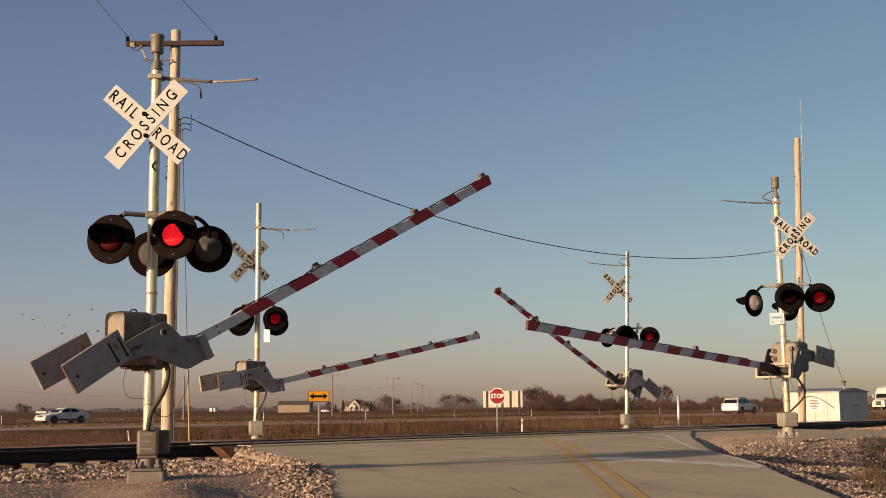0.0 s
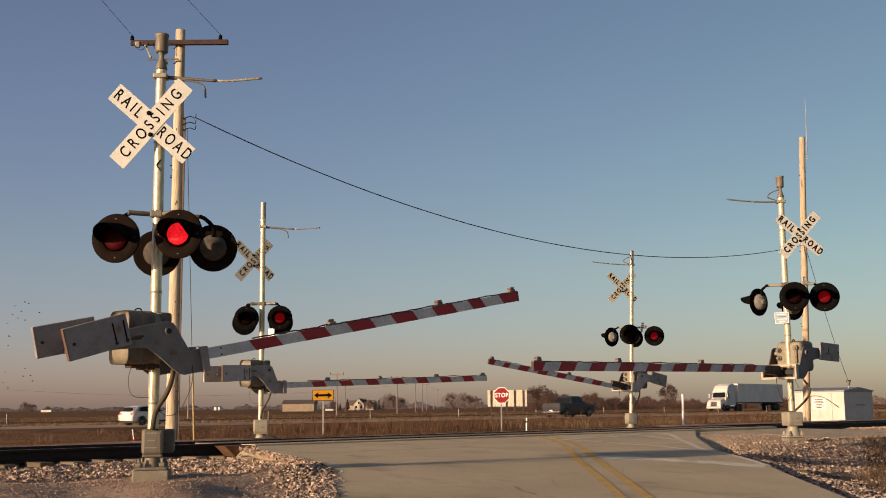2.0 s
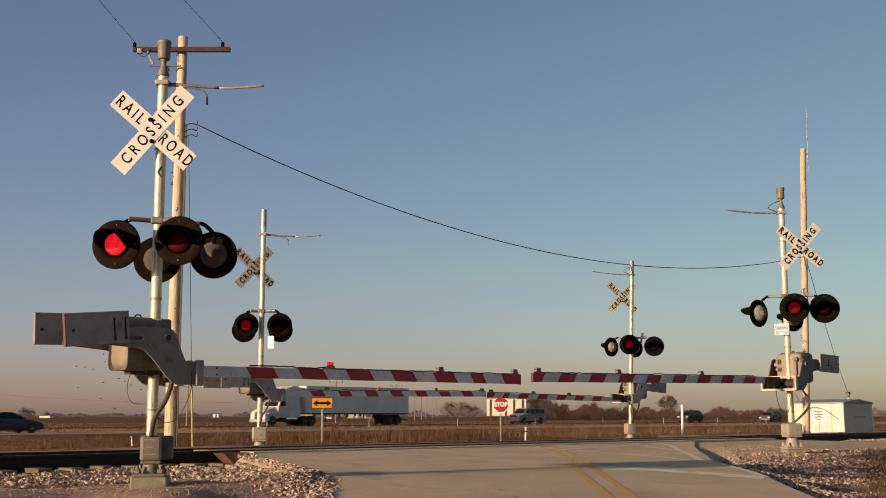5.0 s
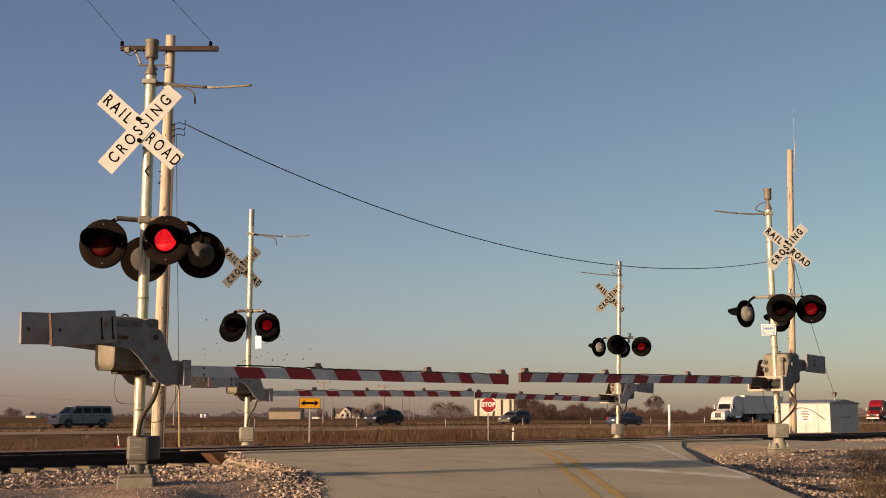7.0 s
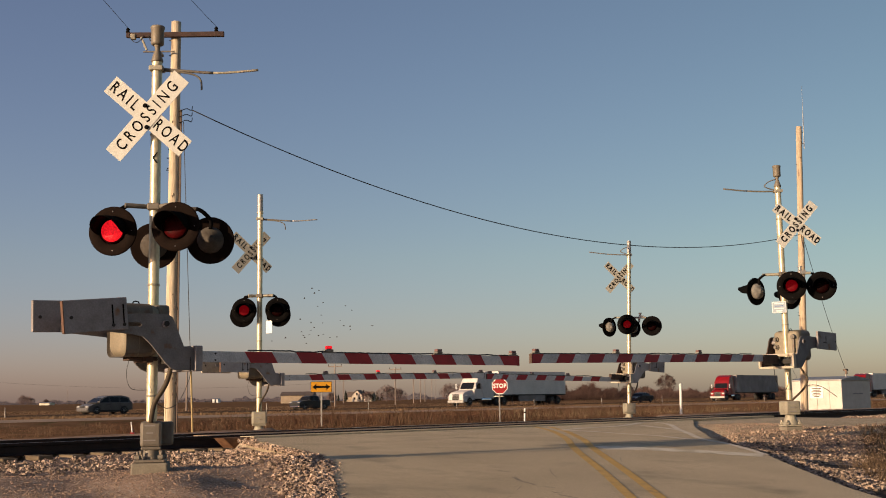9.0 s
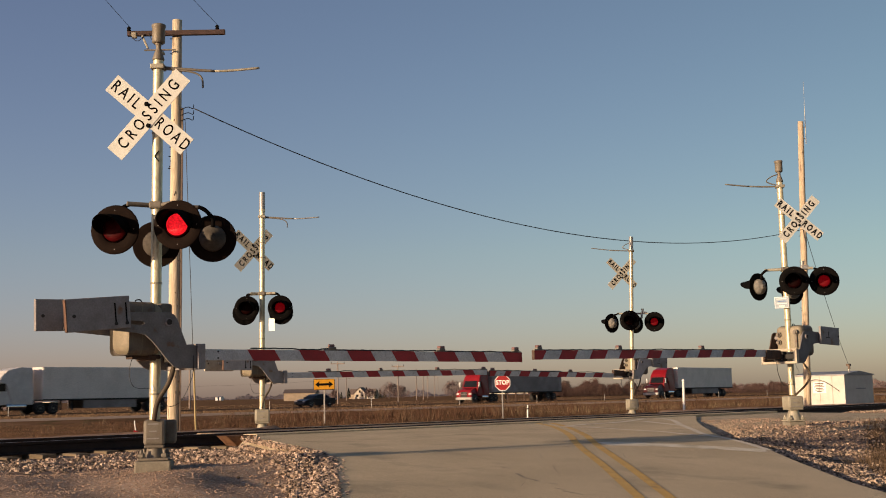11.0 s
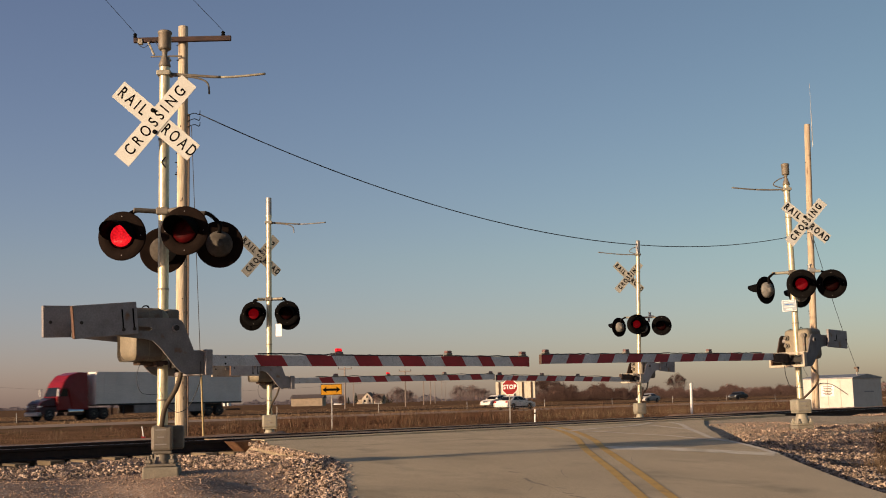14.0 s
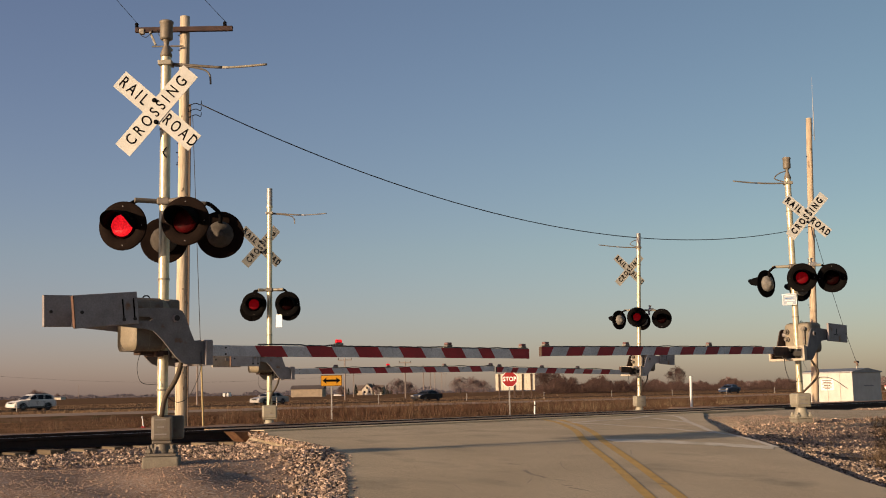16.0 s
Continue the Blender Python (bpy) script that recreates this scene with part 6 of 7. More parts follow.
slivers("straw_tufts", clumps(26, 62, 32, 58, lambda p: off_road(p) and p.x < far(480, p.y), 14), 0.42, 0.006, "straw", "pale straw tufts before the highway", "weeds", 0.16)
slivers("tan_weeds", belt(9000, -60, 400, 41, 60, 64, right_of(900), clump=0.35), 0.42, 0.007, "tan_stalk", "dense tan dead weeds beside the crossing", "weeds", 0.40)
slivers("seed_heads", clumps(150, 63, 38, 60, right_of(430), 10), 0.90, 0.008, "bramble", "dark seed heads of dead weeds", "weeds", 0.34)
slivers("branchy_weeds", clumps(70, 65, 38, 56, right_of(380), 16), 1.05, 0.006, "weeds", "tall branching dead weeds standing apart", "weeds", 0.30)
slivers("stalks", belt(1600, -60, 400, 46, 60.5, 6, right_of(430), clump=0.45), 0.60, 0.0050, "weeds", "tall pale weed stalks", "weeds", 0.3)


def thicket(name, b0, b1, y0, y1, n, tall, wide, seed, label, ragged=0.5, material="twigs", twig=0.22):
    rs = np.random.RandomState(seed)
    out = []
    for _ in range(n):
        bearing, y = rs.uniform(b0, b1), rs.uniform(y0, y1)
        h = 0.5 + ragged * noise.noise(Vector((bearing * 0.03, seed, 0))) + 0.3 * noise.noise(Vector((bearing * 0.11, seed, 4)))
        z = -0.6 + max(0.0, tall * h * rs.uniform(0, 1) ** 0.9)
        out.append((far(bearing, y), y, z))
    return slivers(name, out, tall * twig, wide, material, label, "thicket", 0.7)


thicket("brush", 945, 1100, 300, 340, 26000, 5.2, 0.024, 21, "dense bare brown brush beside the highway")
thicket("brush", 1090, 1460, 300, 380, 30000, 4.0, 0.024, 22, "long bare brown hedgerow")
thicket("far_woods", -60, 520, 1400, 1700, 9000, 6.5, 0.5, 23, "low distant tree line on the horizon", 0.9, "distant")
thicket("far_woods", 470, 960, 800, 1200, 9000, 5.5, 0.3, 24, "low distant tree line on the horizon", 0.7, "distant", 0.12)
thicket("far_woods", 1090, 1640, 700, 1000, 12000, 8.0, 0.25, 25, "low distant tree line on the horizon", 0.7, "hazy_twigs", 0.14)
# fence posts along the highway
for row, d, gap in (("far", 84.0, 11.5),):
    for k in range(16):
        s = d * 0.42 + gap * k
        at = P(s, d, -0.62)
        fp = thing("fence_post", "thin weathered fence post in the grass", "fence post", Matrix.Translation(at), group="fence posts along the highway")
        bm = cyl(new_bm(), (0, 0, -0.2), (0.02 * ((k * 7) % 3 - 1), 0, 0.95), 0.035, 0.03, 7)
        part("shaft", bm, M["post_steel"], fp)


# a short stake beside the far rail
spot = Vector((-6.11, 23.18, 0))
spot.z = ground_z(spot) - 0.02
stake = thing("marker_stake", "short white marker stake with a red foot", "marker stake", Matrix.Translation(spot))
part("stick", cyl(new_bm(), (0.02, 0, 0.03), (-0.015, 0, 0.27), 0.013, 0.010, 8), M["white"], stake)
part("foot", box(new_bm(), (0.085, 0.06, 0.075), (0.015, 0, 0.035), 0.012, pose(0, 0, 0, 0, 12, 0)), M["stop_red"], stake, "dull red foot")


# ---- ballast ----
def stone_field(name, spots, lo, hi, label, seed, material="stones"):
    rs = np.random.RandomState(seed)
    n = len(spots)
    cube = np.array([(x, y, z) for x in (-1, 1) for y in (-1, 1) for z in (-1, 1)], float)
    v = cube[None] * rs.uniform(0.35, 1.0, (n, 8, 3))
    size = (lo + (hi - lo) * rs.uniform(0, 1, n) ** 1.6)[:, None] * rs.uniform(0.65, 1.25, (n, 3)) * np.array([1.15, 0.9, 0.62])
    v *= size[:, None]
    # crushed stones lie mostly on their flat sides, some on edge
    a = rs.uniform(0, 2 * np.pi, n)
    lean = np.where(rs.uniform(0, 1, n) < 0.25, 1.2, 0.45)[:, None, None] * rs.normal(size=(n, 3, 3))
    flat = np.zeros((n, 3, 3))
    flat[:, 0, 0], flat[:, 0, 1], flat[:, 1, 0], flat[:, 1, 1], flat[:, 2, 2] = np.cos(a), -np.sin(a), np.sin(a), np.cos(a), 1
    q, r = np.linalg.qr(flat + lean * 0.5)
    q = q * np.sign(np.einsum("nii->ni", r))[:, None, :]
    v = np.einsum("nij,nkj->nki", q, v) + np.asarray(spots)[:, None]
    faces = np.array([(0, 1, 3, 2), (4, 6, 7, 5), (0, 4, 5, 1), (2, 3, 7, 6), (0, 2, 6, 4), (1, 5, 7, 3)])
    idx = (np.arange(n)[:, None, None] * 8 + faces).reshape(-1, 4)
    me = bpy.data.meshes.new(name)
    me.from_pydata(v.reshape(-1, 3).tolist(), [], idx.tolist())
    me.materials.append(M[material])
    return tagged(new(name, me), label, "ballast", "", "stuff")


def strewn(n, where, seed):
    rs = np.random.RandomState(seed)
    out = []
    while len(out) < n:
        p = where(rs)
        if p is not None:
            out.append(tuple(p))
    return out


def near_bed(rs):
    s, m = rs.uniform(-6, 46), rs.uniform(-2.9, -1.38)
    p = P(s, MID + m)
    if on_road(p, 0.0) or (2 < p.x and s < 30.8):
        return None
    p.z = ground_z(p) + rs.uniform(-0.01, 0.05) * (1 if m < -1.4 else 0.5)
    return p


def left_heap(rs):
    y = rs.uniform(9.5, 18.6)
    x = road_left(y) - abs(rs.normal(0, 0.34 if y < 14.6 else 0.55)) + (0.12 if y < 15 else -0.06 * (y - 15))
    p = Vector((x, y, 0))
    if p.dot(N) - MID > -1.2 or (y < 14.9 and noise.noise(p * 1.3 + Vector((2, 5, 0))) < -0.30 + 0.35 * (road_left(y) - x - 0.4)):
        return None
    round_it = sum(ground_z(p + Vector(o)) for o in ((0.28, 0, 0), (-0.28, 0, 0), (0, 0.28, 0), (0, -0.28, 0))) / 4
    p.z = max(ground_z(p), round_it) + rs.uniform(-0.01, 0.045)
    return p


def right_heap(rs):
    y = rs.uniform(10.5, 21.3)
    x = road_right(y) + abs(rs.normal(0, 0.75)) + 0.08 + (0.5 * max(0.0, y - 20.5))
    p = Vector((x, y, 0))
    if p.dot(N) - MID > -1.2 or rs.uniform(0, 0.4) < shady_hollow(p) or rs.uniform(0.15, 0.9) < grassy(p):
        return None
    p.z = ground_z(p) + rs.uniform(-0.02, 0.03)
    return p


def bank(rs):
    s, m = rs.uniform(11, 29), rs.uniform(-10.8, -4.9)
    p = P(s, MID + m)
    beside = p.x - road_right(p.y)
    if not 0.15 < beside < 5.0 or rs.uniform(0, 1) > np.interp(-m, [4.9, 6.5, 7.6, 8.3, 10.8], [0.04, 0.12, 0.40, 1.0, 1.0]):
        return None
    if rs.uniform(0, 0.3) < shady_hollow(p) or rs.uniform(0.3, 1.6) < grassy(p) or (noise.noise(p * 0.9) < -0.25 and beside > 1.6):
        return None
    p.z = ground_z(p) + rs.uniform(-0.015, 0.03)
    return p


def bank_top(rs):
    s, m = rs.uniform(14, 29), rs.uniform(-8.2, -4.7)
    p = P(s, MID + m)
    beside = p.x - road_right(p.y)
    if not 0.2 < beside < 5.5 or rs.uniform(0, 0.3) < shady_hollow(p) or rs.uniform(0.3, 1.6) < grassy(p) or rs.uniform(0, 1) > np.interp(-m, [4.7, 5.8, 8.2], [0.3, 1.0, 1.0]):
        return None
    p.z = ground_z(p) + rs.uniform(-0.008, 0.012)
    return p


def scatter(rs):
    s, m = rs.uniform(-3, 24), rs.uniform(-10.5, -2.8)
    p = P(s, MID + m)
    if on_road(p, 0.1):
        return None
    if p.x > 4 and (rs.uniform(0, 0.3) < shady_hollow(p) or rs.uniform(0.1, 0.9) < grassy(p)):
        return None
    p.z = ground_z(p) + rs.uniform(-0.005, 0.01)
    return p


stone_field("ballast", strewn(22000, near_bed, 31), 0.010, 0.030, "mixed crushed stone ballast along the track", 1)
stone_field("ballast", strewn(22000, left_heap, 32), 0.010, 0.028, "crushed stone heaped beside the road", 2)
stone_field("ballast", strewn(13000, right_heap, 33), 0.011, 0.037, "crushed stone bank beside the road", 3, "shaded_stones")
stone_field("ballast", strewn(10000, bank, 35), 0.010, 0.038, "dark and pale stones strewn over the bank", 5, "shaded_stones")
stone_field("gravel", strewn(9000, bank_top, 36), 0.006, 0.017, "pinkish gravel on top of the bank", 6, "fine_gravel")
stone_field("gravel", strewn(56000, scatter, 34), 0.004, 0.0115, "loose gravel on the ground", 4, "fine_gravel")
bed = []
rs = np.random.RandomState(9)
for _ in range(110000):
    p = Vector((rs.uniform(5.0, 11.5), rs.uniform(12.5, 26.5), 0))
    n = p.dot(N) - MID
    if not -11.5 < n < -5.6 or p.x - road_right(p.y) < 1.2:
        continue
    if grassy(p) + 0.5 * shady_hollow(p) * min(1.0, max(0.0, p.x - 0.32 * p.y)) > rs.uniform(0.1, 0.9):
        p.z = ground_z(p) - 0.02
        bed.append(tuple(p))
slivers("dry_tufts", bed[:9000], 0.17, 0.005, "shady_hollow", "dry tufts of grass on the gravel bank", "grass", 0.5)

# ---- vehicles ----
def loft(bm, outline, half):
    """The side outline in x and z, its half width given by half(z)."""
    a = [bm.verts.new((x, -half(z), z)) for x, z in outline]
    b = [bm.verts.new((x, half(z), z)) for x, z in outline]
    n = len(a)
    fs = [bm.faces.new(a), bm.faces.new(b[::-1])]
    for k in range(n):
        fs.append(bm.faces.new((a[(k + 1) % n], a[k], b[k], b[(k + 1) % n])))
    bmesh.ops.recalc_face_normals(bm, faces=fs)
    return bm


def wheel(root, x, y, r, wide=0.22, shine="rim"):
    bm = new_bm()
    lathe(bm, [(r * 0.6, -wide / 2), (r * 0.93, -wide / 2), (r, -wide * 0.32), (r, wide * 0.32), (r * 0.93, wide / 2), (r * 0.6, wide / 2)], 20)
    w = part("wheel", bm, M["tyre"], root, "", Matrix.Translation((x, y, r)) @ pose(0, 0, 0, 90, 0, 0))
    bm = new_bm()
    out = -1 if y > 0 else 1                   # the wheel's own z points to -y
    lathe(bm, [(r * 0.62, wide * 0.40), (r * 0.60, wide * 0.52), (r * 0.48, wide * 0.46), (r * 0.20, wide * 0.50), (r * 0.05, wide * 0.54)], 16)
    part("rim", bm, M[shine], w, "bright alloy rim" if shine == "rim" else "dull steel rim", pose(0, 0, 0, 0 if out > 0 else 180, 0, 0))


# length, width, body outline, cabin outline, window outlines, wheel places, wheel radius
SHAPES = {}
SHAPES["sedan"] = (4.8, 1.82, ((-2.38, 0.32), (-2.40, 0.62), (-2.30, 0.95), (-1.55, 1.00), (0.85, 0.96), (1.75, 0.86), (2.30, 0.70), (2.40, 0.50), (2.36, 0.26), (1.0, 0.2), (-1.0, 0.2)),
    ((-1.75, 0.97), (-1.15, 1.36), (-0.55, 1.45), (0.10, 1.43), (0.50, 1.30), (1.05, 0.95)), (((-1.35, 1.02), (-0.95, 1.33), (-0.35, 1.38), (-0.35, 1.02)), ((-0.27, 1.02), (-0.27, 1.38), (0.08, 1.36), (0.45, 1.22), (0.78, 1.02))), (-1.38, 1.42), 0.33)
SHAPES["hatch"] = (4.4, 1.80, ((-2.18, 0.34), (-2.20, 0.70), (-2.12, 1.00), (-1.5, 1.03), (0.80, 0.98), (1.60, 0.88), (2.10, 0.72), (2.20, 0.50), (2.16, 0.26), (1.0, 0.2), (-1.0, 0.2)),
    ((-2.10, 1.00), (-1.75, 1.38), (-1.1, 1.48), (-0.1, 1.48), (0.35, 1.36), (1.0, 0.98)), (((-1.65, 1.06), (-1.45, 1.34), (-0.95, 1.41), (-0.45, 1.42), (-0.45, 1.05)), ((-0.37, 1.05), (-0.37, 1.42), (-0.05, 1.41), (0.32, 1.27), (0.70, 1.04))), (-1.32, 1.32), 0.33)
SHAPES["suv"] = (4.7, 1.88, ((-2.32, 0.40), (-2.35, 0.80), (-2.28, 1.10), (-1.5, 1.12), (0.80, 1.08), (1.75, 1.00), (2.25, 0.82), (2.35, 0.55), (2.30, 0.30), (1.0, 0.24), (-1.0, 0.24)),
    ((-2.26, 1.08), (-2.0, 1.55), (-1.5, 1.70), (0.0, 1.70), (0.40, 1.55), (1.0, 1.07)), (((-2.0, 1.16), (-1.85, 1.50), (-1.25, 1.60), (-1.05, 1.60), (-1.05, 1.14)), ((-0.97, 1.14), (-0.97, 1.61), (-0.25, 1.62), (-0.25, 1.13)), ((-0.17, 1.13), (-0.17, 1.62), (0.02, 1.61), (0.36, 1.45), (0.72, 1.12))), (-1.40, 1.42), 0.37)
SHAPES["minivan"] = (5.1, 1.98, ((-2.50, 0.38), (-2.54, 0.80), (-2.46, 1.10), (-1.5, 1.12), (1.0, 1.08), (1.95, 0.95), (2.45, 0.76), (2.55, 0.52), (2.50, 0.28), (1.0, 0.22), (-1.0, 0.22)),
    ((-2.44, 1.08), (-2.2, 1.60), (-1.7, 1.74), (0.2, 1.74), (0.75, 1.58), (1.6, 1.06)), (((-2.15, 1.16), (-2.0, 1.54), (-1.4, 1.62), (-1.15, 1.62), (-1.15, 1.14)), ((-1.07, 1.14), (-1.07, 1.62), (0.0, 1.64), (0.0, 1.13)), ((0.08, 1.13), (0.08, 1.64), (0.3, 1.62), (0.66, 1.48), (1.2, 1.12))), (-1.52, 1.52), 0.36)
SHAPES["van"] = (6.0, 2.02, ((-2.95, 0.42), (-3.0, 0.90), (-2.95, 1.30), (-1.5, 1.30), (1.85, 1.29), (2.70, 1.20), (2.93, 1.08), (3.0, 0.62), (2.95, 0.38), (1.0, 0.32), (-1.0, 0.32)),
    ((-2.94, 1.28), (-2.89, 1.96), (-2.68, 2.09), (0.95, 2.09), (1.20, 2.00), (1.98, 1.28)), (((-2.80, 1.38), (-2.76, 1.90), (-1.78, 1.92), (-1.78, 1.38)), ((-1.70, 1.38), (-1.70, 1.92), (-0.66, 1.92), (-0.66, 1.38)), ((-0.58, 1.38), (-0.58, 1.92), (0.34, 1.92), (0.34, 1.38)), ((0.46, 1.38), (0.46, 1.92), (0.98, 1.91), (1.58, 1.38))), (-1.75, 1.95), 0.39)
SHAPES["pickup"] = (5.8, 2.0, ((-2.88, 0.55), (-2.90, 0.90), (-2.88, 1.28), (-1.0, 1.28), (-0.95, 1.24), (1.15, 1.22), (2.3, 1.17), (2.80, 1.08), (2.90, 0.80), (2.85, 0.42), (1.0, 0.36), (-1.0, 0.40)),
    ((-0.98, 1.22), (-0.82, 1.80), (-0.5, 1.90), (0.55, 1.90), (0.85, 1.80), (1.35, 1.20)), (((-0.78, 1.30), (-0.68, 1.72), (-0.4, 1.80), (0.05, 1.80), (0.05, 1.30)), ((0.14, 1.30), (0.14, 1.80), (0.5, 1.79), (0.72, 1.70), (1.02, 1.30))), (-1.80, 1.85), 0.41)


def car(kind, colour, label, name=None, small=1.0):
    length, width, body, cabin, windows, axles, r = SHAPES[kind]
    root = thing(name or {"sedan": "car", "hatch": "car", "suv": "suv", "minivan": "minivan", "van": "van", "pickup": "pickup_truck"}[kind], label, {"pickup": "pickup truck", "van": "van", "minivan": "minivan"}.get(kind, "car"), Matrix(), group="highway traffic")
    hw = width / 2
    belt_z, roof_z = cabin[0][1], max(z for _, z in cabin)

    def body_half(z):
        return hw * float(np.interp(z, [0.2, 0.5, 0.8, 1.3], [0.90, 0.985, 1.0, 0.955]))

    def cabin_half(z):
        return hw * float(np.interp(z, [belt_z, roof_z], [0.93, 0.74]))
    bm = loft(new_bm(), body, body_half)
    bmesh.ops.bevel(bm, geom=[e for e in bm.edges if e.is_manifold and e.calc_face_angle(0) > 0.6], offset=0.04, segments=2, affect="EDGES", profile=0.5)
    part("body", bm, colour, root)
    bm = loft(new_bm(), cabin, cabin_half)
    bmesh.ops.bevel(bm, geom=[e for e in bm.edges if e.is_manifold and e.calc_face_angle(0) > 0.9], offset=0.04, segments=2, affect="EDGES", profile=0.5)
    part("cabin", bm, colour, root)
    for win in windows:
        for sgn in (-1, 1):
            bm = new_bm()
            vs = [bm.verts.new((x, sgn * (cabin_half(z) - 0.012), z)) for x, z in win]
            f = bm.faces.new(vs if sgn < 0 else vs[::-1])
            ex = bmesh.ops.extrude_face_region(bm, geom=[f])
            bmesh.ops.translate(bm, vec=(0, sgn * 0.022, 0), verts=[v for v in ex["geom"] if isinstance(v, bmesh.types.BMVert)])
            bmesh.ops.recalc_face_normals(bm, faces=bm.faces[:])
            part("window", bm, M["glass"], root, "dark side window")
    # windscreen and rear window lie just over the cabin's slopes
    for name2, (a, b) in (("windscreen", (cabin[-1], cabin[-2])), ("rear_window", (cabin[0], cabin[1]))):
        bm = new_bm()
        pa, pb = Vector((a[0], 0, a[1])), Vector((b[0], 0, b[1]))
        nrm = Vector((pa.z - pb.z, 0, pb.x - pa.x)).normalized()
        if nrm.x * (1 if name2 == "windscreen" else -1) < 0:
            nrm = -nrm
        lo, hi = pa.lerp(pb, 0.10), pa.lerp(pb, 0.94)
        vs = []
        for p in (lo, hi):
            for sgn in (-1, 1):
                vs.append(bm.verts.new(p - nrm * 0.008 + Vector((0, sgn * (cabin_half(p.z) - 0.06), 0))))
        f = bm.faces.new((vs[0], vs[1], vs[3], vs[2]))
        ex = bmesh.ops.extrude_face_region(bm, geom=[f])
        bmesh.ops.translate(bm, vec=nrm * 0.022, verts=[v for v in ex["geom"] if isinstance(v, bmesh.types.BMVert)])
        bmesh.ops.recalc_face_normals(bm, faces=bm.faces[:])
        part(name2, bm, M["glass"], root, "dark glass")
    for x in axles:
        for y in (-1, 1):
            bm = new_bm()
            lathe(bm, [(r * 1.16, -0.05), (r * 1.16, 0.05)], 20)
            part("wheel_arch", bm, M["under"], root, "", Matrix.Translation((x, y * (hw - 0.045), r * 1.05)) @ pose(0, 0, 0, 90, 0, 0))
            wheel(root, x, y * (hw - 0.09), r)
    fx, bx = length / 2, -length / 2
    lz = body[6][1] if kind != "pickup" else 0.98
    for y in (-1, 1):
        bm = new_bm()
        box(bm, (0.16, 0.36, 0.15), (fx - 0.13, y * (hw - 0.24), lz - 0.02), 0.03)
        part("headlight", bm, M["head"], root, "clear headlight")
        bm = new_bm()
        box(bm, (0.10, 0.24, 0.22), (bx + 0.07, y * (hw - 0.17), 0.86 if kind != "pickup" else 1.08), 0.03)
        part("tail_light", bm, M["tail"], root, "red tail light")
        bm = new_bm()
        box(bm, (0.10, 0.20, 0.13), (cabin[-1][0] - 0.25, y * (hw + 0.05), belt_z + 0.08), 0.03)
        part("wing_mirror", bm, colour, root)
    for x, z in ((fx - 0.03, 0.42), (bx + 0.03, 0.48)):
        bm = new_bm()
        box(bm, (0.12, width * 0.94, 0.16), (x, 0, z), 0.04)
        part("bumper", bm, M["chrome"] if kind == "pickup" else colour, root)
    bm = new_bm()
    box(bm, (0.02, 0.34, 0.12), (bx - 0.025, 0, 0.66 if kind != "pickup" else 0.6), 0.004, seg=1)
    part("plate", bm, M["white"], root, "blank number plate")
    # grille, sills, door seams and roof rails
    bm = new_bm()
    box(bm, (0.05, width * 0.46, 0.17), (fx - 0.035, 0, lz - 0.06), 0.02, seg=1)
    part("grille", bm, M["under"], root, "dark grille")
    seams = [win[0][0] - 0.05 for win in windows[1:]] + [windows[-1][-1][0] + 0.06]
    for y in (-1, 1):
        bm = new_bm()
        box(bm, (axles[1] - axles[0] - 2.4 * r, 0.05, 0.13), ((axles[0] + axles[1]) / 2, y * (hw - 0.035), 0.34), 0.01, seg=1)
        part("sill", bm, M["under"], root, "dark lower sill")
        for x in seams:
            bm = new_bm()
            box(bm, (0.028, 0.012, belt_z - 0.48), (x, y * (body_half(0.75) - 0.002), (belt_z + 0.48) / 2 - 0.01), 0)
            part("door_seam", bm, M["under"], root)
            bm = new_bm()
            box(bm, (0.18, 0.03, 0.035), (x + 0.20 if x != seams[-1] else x - 0.9, y * (body_half(0.85) + 0.004), belt_z - 0.13), 0.008, seg=1)
            part("door_handle", bm, M["under"], root)
        if kind in ("suv", "minivan"):
            bm = new_bm()
            box(bm, (1.5, 0.05, 0.05), (-0.75, y * hw * 0.66, roof_z + 0.02), 0.01, seg=1)
            part("roof_rail", bm, M["under"], root, "dark roof rail")
    bm = new_bm()
    box(bm, (length * 0.86, width * 0.8, 0.14), (0, 0, 0.26), 0.02)
    part("underbody", bm, M["under"], root)
    for ob in root.children_recursive:
        if small != 1.0:
            ob.data.transform(Matrix.Scale(small, 4))
            ob.location = ob.location * small
    return root


